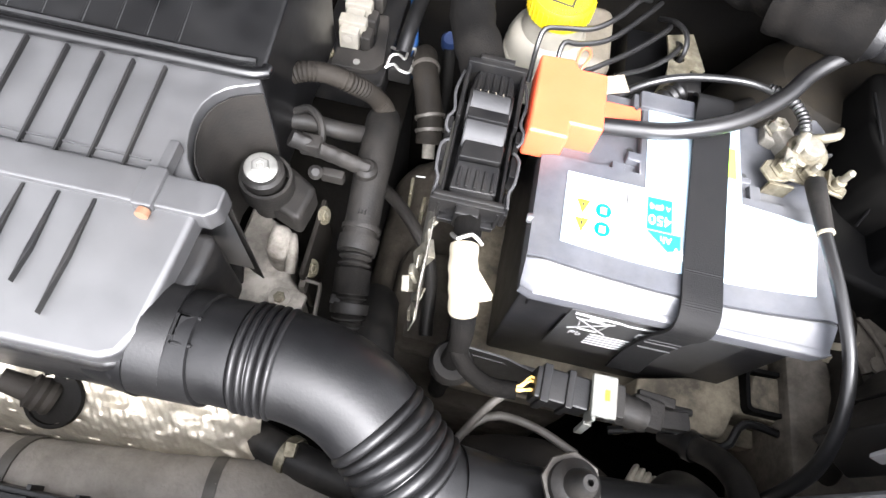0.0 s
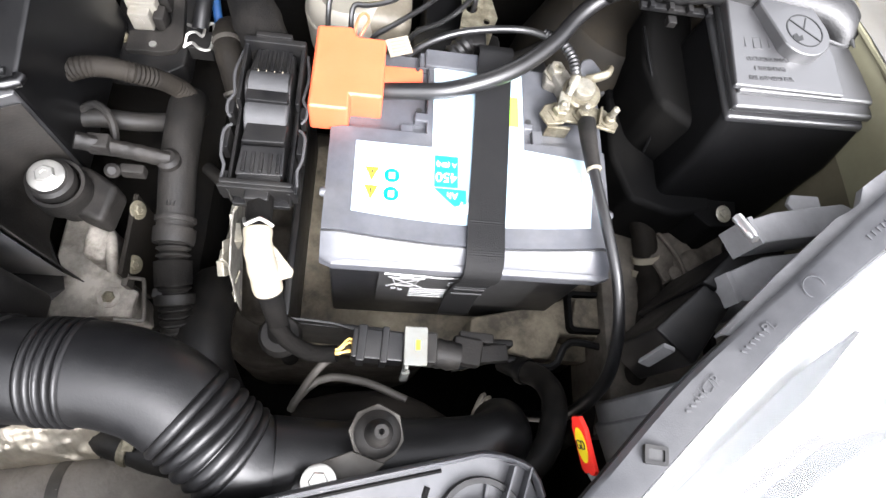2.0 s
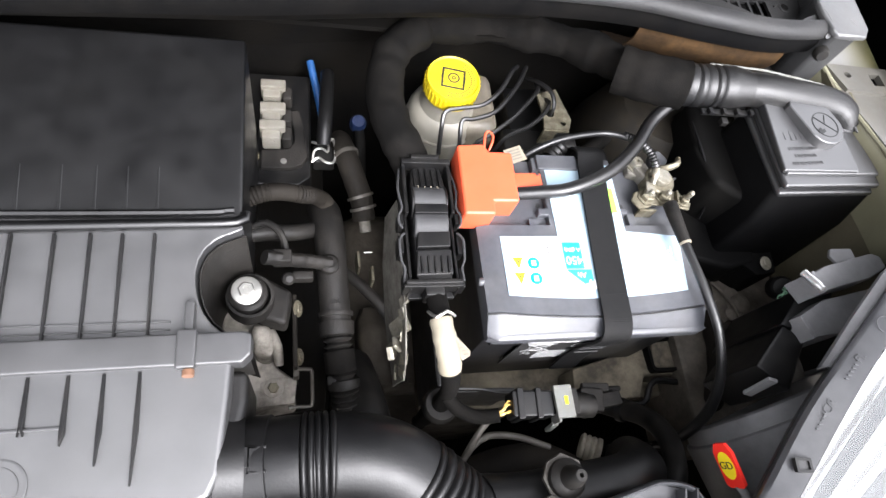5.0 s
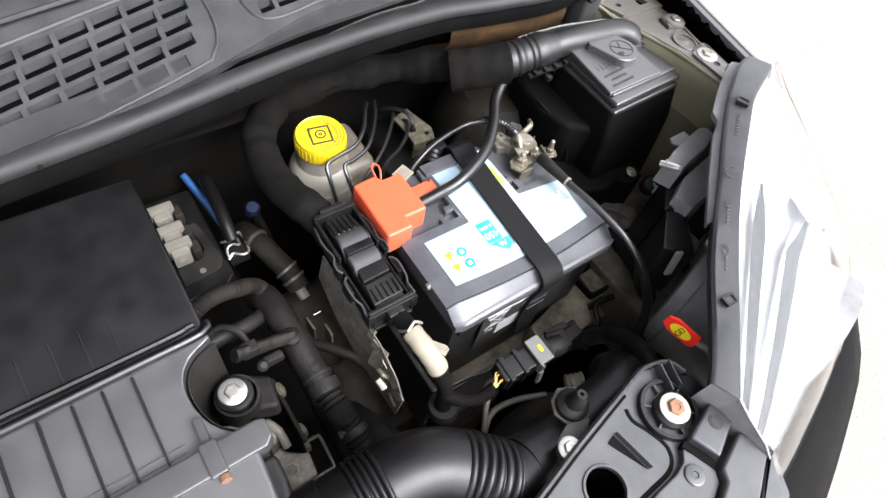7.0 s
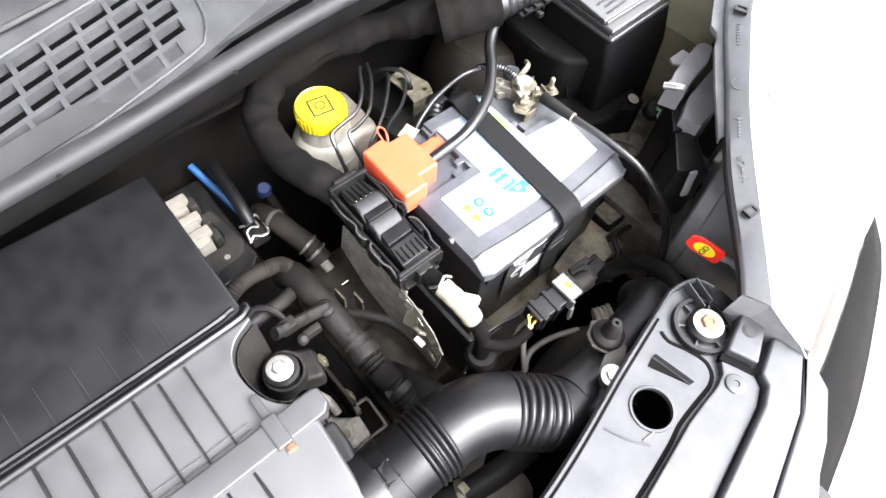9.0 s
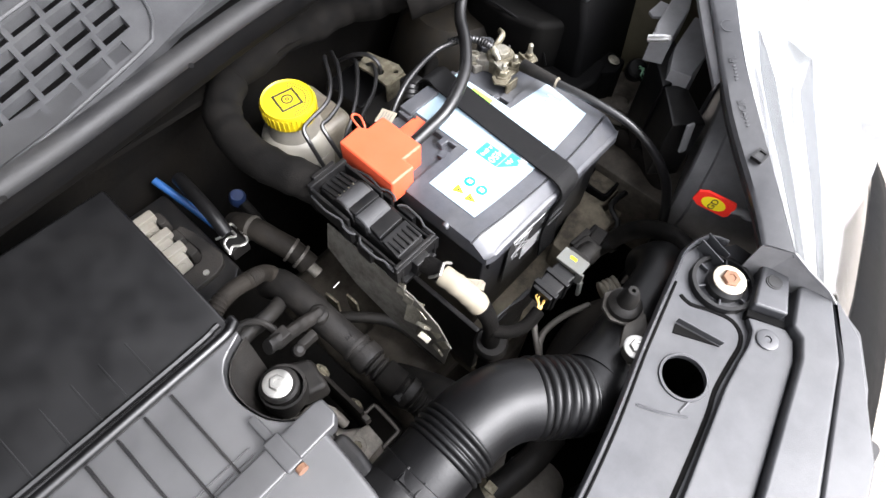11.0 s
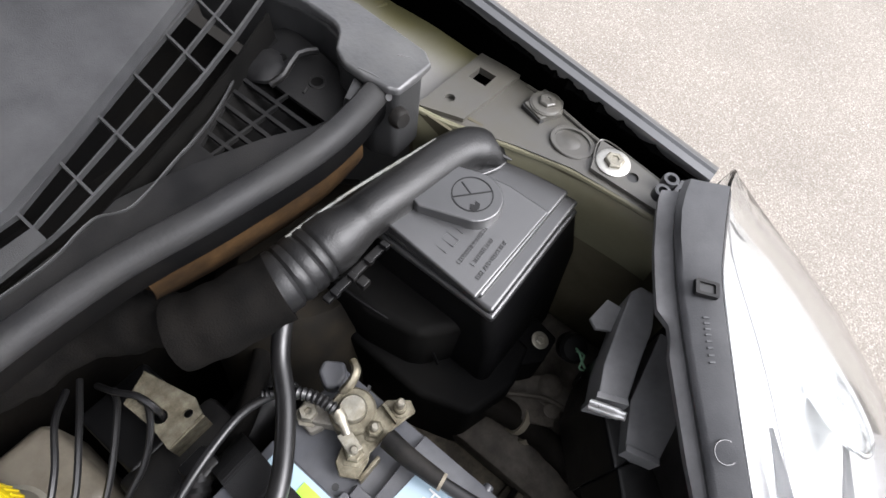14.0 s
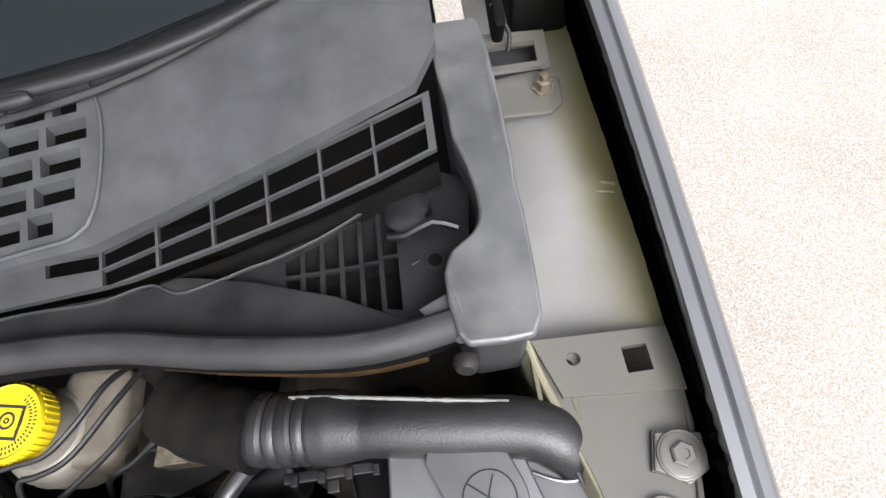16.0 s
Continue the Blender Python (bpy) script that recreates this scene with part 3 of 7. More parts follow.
for i in range(181):
    y = 0.052 + 0.7 * i / 180
    rag = 1.0 if 0.075 < y < 0.2 else 0.25
    n = rag * (0.0045 * noise.noise((y * 110, 0, 0)) + 0.003 * noise.noise((y * 330, 5, 0)))
    x, z = wing_edge(y), wing_top(y)
    foam_rows.append([(x + 0.0012 + n, y, z - 0.0045 - n), (x - 0.0022 + n, y, z - 0.008), (x - 0.001 + 0.4 * n, y, z - 0.02), (max(x + 0.006, 0.451), y, 0.80), (max(x + 0.009, 0.455), y, 0.80)])
part("foam_strip", loft(foam_rows), foam_black, car, "ragged black foam strip behind the wing")
tower = [[(cx + 0.001 * noise.noise((k, z * 50, 0)) + rx * math.cos(a), cy + ry * math.sin(a), z) for k, a in enumerate([2 * math.pi * k / 28 for k in range(28)])] for cx, cy, rx, ry, z in ((0.27, 0.27, 0.12, 0.1, 0.5), (0.27, 0.268, 0.105, 0.085, 0.68), (0.27, 0.265, 0.09, 0.07, 0.74), (0.27, 0.262, 0.07, 0.052, 0.76), (0.27, 0.26, 0.03, 0.02, 0.763))]
part("strut_tower", loft(tower), tower_brown, car, "brown stained strut tower")
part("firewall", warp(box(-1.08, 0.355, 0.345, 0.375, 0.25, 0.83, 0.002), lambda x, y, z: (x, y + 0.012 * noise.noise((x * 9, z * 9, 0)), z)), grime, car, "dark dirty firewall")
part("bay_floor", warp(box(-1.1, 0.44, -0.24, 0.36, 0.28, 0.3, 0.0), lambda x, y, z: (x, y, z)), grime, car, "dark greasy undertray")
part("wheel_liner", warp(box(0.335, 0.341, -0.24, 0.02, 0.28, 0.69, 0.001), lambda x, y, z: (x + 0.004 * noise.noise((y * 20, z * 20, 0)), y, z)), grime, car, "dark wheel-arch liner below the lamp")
part("far_inner_wing", box(-1.12, -1.08, -0.2, 0.4, 0.3, 0.86, 0.002), olive, car)
part("chassis_leg", turn(box(0.255, 0.40, -0.10, 0.20, 0.55, 0.675, 0.008), about((0.32, 0, 0.6), ry=-6)), dirty_olive, car, "dusty brown chassis leg")
part("leg_bracket", prism([(0.285, 0.06), (0.318, 0.075), (0.335, 0.05), (0.30, 0.03)], 0.655, 0.69, 0.003), dirty_olive, car)
for wx in (0.33, -1.03):
    part("tyre", lathe([(0.17, -0.08), (0.27, -0.085), (0.29, -0.07), (0.295, 0.0), (0.29, 0.07), (0.27, 0.085), (0.17, 0.08)], (wx, 0.3, 0.295), 40, (1, 0, 0)), rubber, car)
# bonnet, raised above and behind the camera's view
part("bonnet", turn(prism([(-1.12, 0), (0.42, 0), (0.37, 0.5), (0.2, 0.76), (-0.05, 0.83), (-0.35, 0.85), (-0.65, 0.83), (-0.9, 0.76), (-1.07, 0.5)], -0.012, 0.012, 0.004), Matrix.Translation((0, 0.505, 0.985)) @ pose(0, 0, 0, 0, 0, 0) @ Matrix.Rotation(radians(121), 4, "X")), bonnet_under, car, "raised bonnet, dark underside")
ws = [(-1.1, 0.29, 0.962), (0.0, 0.374, 0.965), (0.106, 0.389, 0.965), (0.164, 0.400, 0.965), (0.223, 0.424, 0.965), (0.30, 0.475, 0.967), (0.42, 0.58, 0.97), (0.42, 1.25, 1.45), (-1.1, 1.25, 1.45)]
wb = bmesh.new()
wb.faces.new([wb.verts.new(p) for p in ws])
part("windscreen", thick(wb, 0.005), glass_black, car, "dark windscreen glass")
part("windscreen_edge", tube([(-1.1, 0.286, 0.956), (0.0, 0.370, 0.959), (0.106, 0.386, 0.959), (0.164, 0.397, 0.959), (0.223, 0.421, 0.959), (0.30, 0.472, 0.961), (0.41, 0.57, 0.963)], 0.0035, 10), seal_rubber, car)


# bumper: sweeps round under the lamp
def bumper_ring(p, n):
    px, py = p
    nx, ny = n
    prof = ((-0.03, 0.742), (0.0, 0.742), (0.02, 0.735), (0.05, 0.705), (0.07, 0.64), (0.075, 0.5), (0.06, 0.4), (0.02, 0.28))
    return [(px + nx * d, py + ny * d, z) for d, z in prof]


bump_pts = curve_points([(-1.184, 0.05, 0), (-1.185, -0.06, 0), (-1.155, -0.138, 0), (-1.0, -0.235, 0), (-0.8, -0.29, 0), (-0.65, -0.325, 0), (-0.35, -0.335, 0), (-0.05, -0.325, 0), (0.1, -0.290, 0), (0.2, -0.268, 0), (0.30, -0.235, 0), (0.392, -0.196, 0), (0.455, -0.138, 0), (0.485, -0.06, 0), (0.484, 0.05, 0)], 0.03)
rings = []
for i, p in enumerate(bump_pts):
    d = (bump_pts[min(i + 1, len(bump_pts) - 1)] - bump_pts[max(i - 1, 0)]).normalized()
    rings.append(bumper_ring((p.x, p.y), (d.y, -d.x)))
part("bumper", thick(loft(rings, closed=False), 0.003), matt_black, car, "dark front bumper")

# ---- engine and gearbox masses ----
eng = thing("engine_block", "dusty engine and gearbox castings, mostly hidden", "engine", (-0.2, 0.1, 0.3))
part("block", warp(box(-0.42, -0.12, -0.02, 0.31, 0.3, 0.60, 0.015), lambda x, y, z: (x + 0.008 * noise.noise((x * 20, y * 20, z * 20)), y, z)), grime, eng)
part("gearbox", warp(box(-0.12, 0.12, -0.03, 0.24, 0.3, 0.565, 0.04, 3), lambda x, y, z: (x, y, z + 0.02 * noise.noise((x * 25, y * 25, 1)))), oily_casting, eng, "oily brown aluminium gearbox")
part("casting", warp(prism([(-0.222, 0.075), (-0.183, 0.058), (-0.172, 0.018), (-0.157, 0.006), (-0.154, -0.016), (-0.178, -0.018), (-0.216, -0.03), (-0.224, 0.01)], 0.58, 0.654, 0.004, 3), lambda x, y, z: (x, y, z + (0.005 * noise.noise((x * 90, y * 90, 0)) if z > 0.64 else 0))), pale_casting, eng, "pale dusty aluminium mounting casting")
part("casting_rib", pieces(warp(prism([(-0.193, 0.052), (-0.176, 0.05), (-0.172, 0.026), (-0.178, 0.018), (-0.192, 0.024)], 0.64, 0.682, 0.006, 3), lambda x, y, z: (x, y, z + 0.004 * noise.noise((x * 120, y * 120, 3)))), tube([(-0.176, 0.045, 0.672), (-0.17, 0.03, 0.678), (-0.169, 0.015, 0.67)], 0.0045, 10)), pale_casting, eng)
part("side_bracket", prism([(-0.157, 0.074), (-0.153, 0.074), (-0.152, 0.006), (-0.156, 0.006)], 0.62, 0.695, 0.001), hose_brown, eng, "brown vertical bracket")
part("flange", prism([(-0.187, -0.02), (-0.155, -0.018), (-0.153, 0.004), (-0.162, 0.008), (-0.186, 0.004)], 0.648, 0.6545, 0.0015), pale_casting, eng)
part("arch_rib", tube([(-0.10, 0.02, 0.62), (-0.095, -0.02, 0.66), (-0.09, -0.05, 0.67), (-0.08, -0.08, 0.63), (-0.08, -0.09, 0.56)], 0.022, 14), rubber, eng)
part("lower_casting", warp(box(-0.09, 0.0, 0.0, 0.1, 0.50, 0.60, 0.02), lambda x, y, z: (x, y, z + 0.02 * noise.noise((x * 40, y * 40, 2)))), oily_casting, eng)

# ---- battery ----
bat = thing("car_battery", "grey-lidded car battery with a pale blue label", "battery", (0.1035, 0.0875, 0.609))
part("case", pieces(box(0.005, 0.202, 0.009, 0.17, 0.609, 0.764, 0.003), box(0.012, 0.195, 0.006, 0.012, 0.735, 0.762, 0.001)), case_black, bat, "black ribbed battery case")
prof = [(0.0, 0.762), (-0.0005, 0.768), (0.0005, 0.781), (0.003, 0.7835), (0.022, 0.786)]


def lid_front(x):
    """How far the top's front seam bows forward."""
    return 0.021 - 0.007 * math.sin(math.pi * min(max(x / 0.207, 0), 1))


lid_rings = []
for i in range(25):
    x = 0.0 + 0.207 * i / 24
    e = 0.0035 if i in (0, 24) else 0.0
    lid_rings.append([(x, 0.170, 0.762), (x, 0.0 + e, 0.762), (x, -0.0010 + e, 0.7665), (x, -0.0004 + e, 0.7735), (x, 0.0010 + e, 0.7750 - e), (x, 0.0038 + e, 0.7756 - e), (x, 0.0046 + e, 0.7766 - e), (x, lid_front(x) - 0.0012, 0.7846 - e), (x, lid_front(x) - 0.0009, 0.7820 - e), (x, lid_front(x) + 0.0007, 0.7820 - e), (x, lid_front(x) + 0.0012, 0.7855 - e), (x, 0.1005, 0.7855 - e), (x, 0.1012, 0.7785), (x, 0.172, 0.7785)])
lid = part("lid", loft(lid_rings), lid_grey, bat, "dark grey battery lid")
part("lid_seam", tube([(0.207 * i / 24, lid_front(0.207 * i / 24) - 0.0001, 0.7832 - (0.0035 if i in (0, 24) else 0)) for i in range(25)], 0.0007, 6), ink_black, lid, "dark seam in the lid")
part("centre_rib", prism([(0.069, 0.0995), (0.1435, 0.0995), (0.1435, 0.113), (0.150, 0.113), (0.150, 0.118), (0.1435, 0.118), (0.1435, 0.172), (0.062, 0.172), (0.062, 0.158), (0.069, 0.158), (0.069, 0.118), (0.060, 0.118), (0.060, 0.111), (0.069, 0.111)], 0.777, 0.7856, 0.0008, 1), lid_grey, lid)
part("handle_bar", pieces(box(0.066, 0.108, 0.158, 0.174, 0.776, 0.789, 0.002), box(0.15, 0.158, 0.1, 0.114, 0.777, 0.7835, 0.0008), box(0.05, 0.0595, 0.1, 0.108, 0.777, 0.7835, 0.0008)), lid_grey, lid)
for sx in (-1, 1):
    part("lifting_lug", lathe([(0.0036, 0), (0.0036, 0.004), (0.0026, 0.0055)], (0.002 if sx < 0 else 0.205, 0.05, 0.779), 12, (sx, 0, 0)), lid_grey, lid)
for hx in (0.0675, 0.1445):
    part("vent_hole", lathe([(0.0024, 0), (0.0024, 0.0006)], (hx - 0.004 if hx < 0.1 else hx + 0.004, 0.124, 0.7783), 12), ink_black, lid)

# label: a T-shaped film lying on the lid
lab = part("label", plate([(0.019, 0.089)] + [(0.019 + 0.171 * i / 12, 0.036 - 0.006 * math.sin(math.pi * (i / 12) * 0.9 + 0.2)) for i in range(13)] + [(0.196, 0.089), (0.142, 0.094), (0.142, 0.165), (0.0735, 0.165), (0.0735, 0.089)], [], 0.7858, 0.7864), label_blue, bat, "glossy pale blue and white battery label")
part("label_panel", prism(rounded(0.0225, 0.070, 0.038, 0.0865, 0.002, 3), 0.7864, 0.7868, 0), ink_white, lab)
TOPZ = 0.7871
for i, w in enumerate((1, 2, 1, 3, 1, 1, 2, 1, 2, 3, 1, 2, 1, 1, 2)):
    part("barcode_bar", box(0.0285 + i * 0.0023, 0.0285 + i * 0.0023 + 0.00055 * w, 0.0705, 0.0825, TOPZ - 0.0004, TOPZ, 0), ink_black if i > 11 else ink_grey, lab)
for i in range(2):
    y = 0.0632 - 0.0142 * i
    part("warning_triangle", prism([(0.0265, y + 0.0055), (0.0315, y - 0.0055), (0.0365, y + 0.0055)], TOPZ - 0.0004, TOPZ, 0), ink_yellow, lab)
    part("warning_mark", prism([(0.0305, y + 0.003), (0.0315, y - 0.003), (0.0325, y + 0.003)], TOPZ, TOPZ + 0.0003, 0), ink_black, lab)
    part("blue_disc", prism(circle(0.0455, y, 0.0055), TOPZ - 0.0004, TOPZ, 0), ink_teal, lab)
    part("disc_mark", box(0.0435, 0.0475, y - 0.0025, y + 0.0022, TOPZ, TOPZ + 0.0003, 0), ink_white, lab)
    part("red_ring", plate(circle(0.060, y, 0.0055), [circle(0.060, y, 0.0046)], TOPZ - 0.0004, TOPZ), ink_faint, lab)
    part("ring_bar", turn(box(0.0555, 0.0645, y - 0.0004, y + 0.0004, TOPZ - 0.0004, TOPZ, 0), about((0.06, y, TOPZ), rz=45)), ink_faint, lab)
    part("ring_mark", box(0.0585, 0.0615, y - 0.002, y + 0.002, TOPZ - 0.0006, TOPZ - 0.0001, 0), ink_grey, lab)
part("rating_panel", box(0.0755, 0.0925, 0.0575, 0.0825, 0.7864, TOPZ - 0.0001, 0), ink_blue, lab)
letters("450", 0.0105, (0.084, 0.0655, TOPZ), 180, ink_white, lab)
letters("A (EN)", 0.0052, (0.084, 0.0755, TOPZ), 180, ink_white, lab)
part("arrow_panel", prism([(0.0755, 0.0565), (0.0985, 0.0565), (0.0985, 0.046), (0.090, 0.043)], 0.7864, TOPZ - 0.0001, 0), ink_blue, lab)
letters("Ah", 0.007, (0.0885, 0.0515, TOPZ), 180, ink_white, lab)
letters("47", 0.013, (0.0975, 0.043, TOPZ), 180, ink_white, lab)
letters("Premium", 0.0125, (0.162, 0.0745, TOPZ), 180, ink_white, lab)
for i in range(5):
    part("brand_bar", prism([(0.132 + i * 0.0118, 0.047), (0.1415 + i * 0.0118, 0.047), (0.143 + i * 0.0118, 0.063), (0.1335 + i * 0.0118, 0.063)], 0.7864, TOPZ, 0), ink_white, lab)
part("green_tab", prism([(0.1305, 0.113), (0.1385, 0.113), (0.1385, 0.139), (0.1305, 0.139)], 0.7864, TOPZ, 0), ink_green, lab)
part("emblem_ring", plate(circle(0.087, 0.128, 0.008), [circle(0.087, 0.128, 0.0068)], 0.7864, TOPZ - 0.0003), ink_white, lab)
# printed panel on the front of the case
front = part("case_print", box(0.042, 0.165, 0.0052, 0.0065, 0.668, 0.748, 0.0003), ink_black, bat, "black printed panel with white symbols")
def fine(*lines):
    """Thin printed strokes on the case's front, each from (x, z) to (x, z)."""
    return pieces(*[tube([(x0, 0.0049, z0), ((x0 + x1) / 2, 0.0049, (z0 + z1) / 2), (x1, 0.0049, z1)], w, 6, 0.02) for x0, z0, x1, z1, w in lines])


part("print_border", fine((0.046, 0.744, 0.078, 0.7425, 0.0011), (0.078, 0.7425, 0.086, 0.7405, 0.0009), (0.086, 0.7405, 0.128, 0.7445, 0.0008)), ink_grey, front)
part("bin_outline", fine((0.050, 0.735, 0.076, 0.735, 0.0006), (0.0525, 0.735, 0.056, 0.716, 0.0006), (0.0735, 0.735, 0.070, 0.716, 0.0006), (0.056, 0.716, 0.070, 0.716, 0.0006), (0.058, 0.7385, 0.068, 0.7385, 0.0005)), ink_grey, front)
part("crossed_bin", fine((0.049, 0.737, 0.077, 0.713, 0.0006), (0.077, 0.737, 0.049, 0.713, 0.0006)), ink_grey, front)
loop = [(0.104 + 0.0085 * math.cos(radians(a)), 0.7265 + 0.0065 * math.sin(radians(a))) for a in (90, 150, 210, 270, 330, 390, 450)]
part("recycling_loop", fine(*[(*p, *q, 0.0006) for p, q in zip(loop, loop[1:])], *[(0.104, 0.7265, *p, 0.0005) for p in loop[1:6:2]]), ink_grey, front)
for i in range(5):
    part("print_line", fine((0.068, 0.709 - i * 0.0052, 0.126 - 0.004 * (i % 3), 0.711 - i * 0.0052, 0.0005)), ink_grey, front)
letters("Pb", 0.0105, (0, 0, 0), 0, ink_grey, front, m=Matrix.Translation((0.0575, 0.005, 0.7045)) @ Matrix.Rotation(radians(90), 4, "X"))

# strap over the battery
strap_line = curve_points([(0.1225, 0.205, 0.700), (0.122, 0.195, 0.765), (0.121, 0.178, 0.7915), (0.119, 0.155, 0.7915), (0.116, 0.09, 0.789), (0.1125, 0.03, 0.789), (0.112, 0.006, 0.787), (0.1115, -0.0035, 0.779), (0.1115, -0.0035, 0.765), (0.111, 0.000, 0.745), (0.110, 0.002, 0.705), (0.110, -0.002, 0.665)], 0.0011)
strap_rings = []
for i, p in enumerate(strap_line):
    d = (strap_line[min(i + 1, len(strap_line) - 1)] - strap_line[max(i - 1, 0)]).normalized()
    nrm = Vector((1, 0, 0)).cross(d).normalized()
    h, k = 0.0132, 0.0010 + 0.0003 * (i % 2)
    strap_rings.append([p + Vector((-h, 0, 0)) + nrm * k, p + Vector((h, 0, 0)) + nrm * k, p + Vector((h, 0, 0)) - nrm * k, p + Vector((-h, 0, 0)) - nrm * k])
strap = thing("battery_strap", "black woven strap holding the battery down", "strap", (0.112, 0.09, 0.66))
part("webbing", loft(strap_rings), strap_web, strap)
part("stitching", pieces(*[box(0.0995, 0.1235, -0.0008, 0.0002, z, z + 0.0009, 0) for z in (0.7385, 0.7325, 0.7205)]), strap_thread, strap)
# tray
tray = thing("battery_tray", "dusty brown battery tray with a raised ledge", "tray", (0.11, 0.08, 0.56))
part("base", prism(rounded(-0.03, 0.262, -0.03, 0.185, 0.012), 0.585, 0.608, 0.003), tray_brown, tray)
part("wall", pieces(box(-0.03, -0.024, -0.02, 0.18, 0.6, 0.70, 0.002), prism([(-0.03, -0.022), (0.05, -0.026), (0.05, -0.022), (-0.03, -0.018)], 0.6, 0.682, 0.001)), black, tray, "black plastic tray side")
part("ledge", warp(prism([(0.125, -0.045), (0.150, -0.036), (0.165, -0.030), (0.185, -0.036), (0.205, -0.035), (0.215, -0.012), (0.240, -0.013), (0.262, -0.014), (0.268, 0.03), (0.235, 0.034), (0.215, 0.02), (0.16, 0.006), (0.13, 0.0)], 0.605, 0.648, 0.004), lambda x, y, z: (x, y, z + (0.003 * noise.noise((x * 70, y * 70, 0)) if z > 0.64 else 0))), tray_brown, tray)
part("ledge_frame", plate(rounded(0.219, 0.263, -0.011, 0.027, 0.006, 4), [rounded(0.2225, 0.2595, -0.0075, 0.0235, 0.004, 4)], 0.646, 0.6585), matt_black, tray, "black moulded frame round the pad")
part("ledge_pad", prism([(0.222, -0.006), (0.256, -0.008), (0.26, 0.024), (0.228, 0.022)], 0.648, 0.655, 0.003), tray_brown, tray)
part("front_edge", thick(loft([[(x, y, z), (x, y + 0.002, z - 0.012), (x, y + 0.003, z - 0.06)] for x, y, z in curve_points([(-0.022, -0.022, 0.702), (0.012, -0.024, 0.700), (0.030, -0.028, 0.698), (0.062, -0.028, 0.698)], 0.008)], closed=False), 0.0015), black, tray, "thin black front edge of the tray")
part("rim", tube([(0.115, -0.045, 0.63), (0.16, -0.036, 0.64), (0.205, -0.042, 0.645), (0.222, -0.02, 0.65), (0.268, -0.02, 0.65), (0.274, 0.03, 0.65), (0.268, 0.09, 0.645), (0.262, 0.17, 0.64)], 0.0035, 8), black, tray)
part("sill", box(0.21, 0.264, 0.03, 0.18, 0.6, 0.64, 0.004), tray_brown, tray)

# ---- battery terminals and cables ----
cap = thing("terminal_cover", "orange plastic cover over the positive terminal", "terminal cover", (0.01, 0.135, 0.775))
body = join(prism([(-0.0155, 0.101), (0.0125, 0.101), (0.0125, 0.1135), (0.0355, 0.1135), (0.0355, 0.164), (0.0145, 0.164), (0.0105, 0.172), (-0.0145, 0.170)], 0.776, 0.8055, 0.0025, 3))
part("cover_shell", body, orange, cap)
part("cover_arm", turn(prism([(0.034, 0.131), (0.0635, 0.1335), (0.0635, 0.1485), (0.034, 0.1465)], 0.787, 0.7985, 0.002), about((0.04, 0.14, 0.79), ry=3)), orange, cap)
part("pull_loop", tube([(0.012, 0.168, 0.80), (0.0125, 0.176, 0.803), (0.0145, 0.184, 0.803), (0.0185, 0.187, 0.803), (0.0215, 0.182, 0.803), (0.019, 0.174, 0.803), (0.016, 0.168, 0.80)], 0.0011, 8, 0.003), orange, cap)
part("cover_pin", lathe([(0.0016, 0), (0.0016, 0.0006)], (0.0595, 0.1455, 0.7985), 10), ink_black, cap)

clamp = thing("terminal_clamp", "zinc-plated negative battery clamp with studs and nuts", "battery clamp", (0.178, 0.135, 0.779))
part("clamp_plate", prism([(0.1535, 0.1245), (0.1595, 0.1150), (0.171, 0.1170), (0.1745, 0.1195), (0.196, 0.1180), (0.2125, 0.1140), (0.2165, 0.1215), (0.2065, 0.1335), (0.198, 0.1345), (0.194, 0.140), (0.176, 0.140), (0.170, 0.1365), (0.158, 0.1325)], 0.7893, 0.7922, 0.0007, 1), zinc, clamp)
part("clamp_skirt", pieces(box(0.1595, 0.1775, 0.1128, 0.1153, 0.7785, 0.7915, 0.0006), turn(box(0.1995, 0.2015, 0.118, 0.133, 0.789, 0.797, 0.0005), about((0.2, 0.125, 0.79), rz=-12))), zinc, clamp)
part("clamp_ring", lathe([(0.0150, -0.014), (0.0150, 0.001), (0.0135, 0.0028), (0.0092, 0.0030), (0.0090, 0.001)], (0.187, 0.1445, 0.7945), 28), zinc, clamp)
part("battery_post", lathe([(0.0092, -0.01), (0.0088, 0.0045), (0.0078, 0.0058), (0.003, 0.0060)], (0.187, 0.1445, 0.797), 22), zinc_bright, clamp)
part("clamp_jaw", pieces(prism([(0.1735, 0.1455), (0.1825, 0.156), (0.1765, 0.1675), (0.165, 0.160)], 0.779, 0.794, 0.0022), prism([(0.1605, 0.1565), (0.170, 0.1525), (0.1785, 0.1625), (0.1735, 0.1745), (0.162, 0.1725)], 0.778, 0.7878, 0.002)), alloy, clamp)
part("clamp_fin", tube([(0.1925, 0.1575, 0.795), (0.199, 0.1565, 0.8005), (0.2055, 0.1585, 0.803), (0.2095, 0.1650, 0.801)], lambda q: 0.0034 - 0.0008 * q, 12, 0.002, flat=1.3), zinc, clamp)
part("clamp_slot", prism([(0.2005, 0.1445), (0.206, 0.1465), (0.2055, 0.1483), (0.1998, 0.1465)], 0.790, 0.7952, 0), ink_black, clamp)
part("grey_lump", warp(prism([(0.187, 0.170), (0.192, 0.181), (0.2005, 0.1835), (0.2085, 0.172), (0.203, 0.1645), (0.192, 0.163)], 0.777, 0.7905, 0.003, 3), lambda x, y, z: (x, y, z)), lid_grey, clamp, "grey moulded lump behind the clamp")
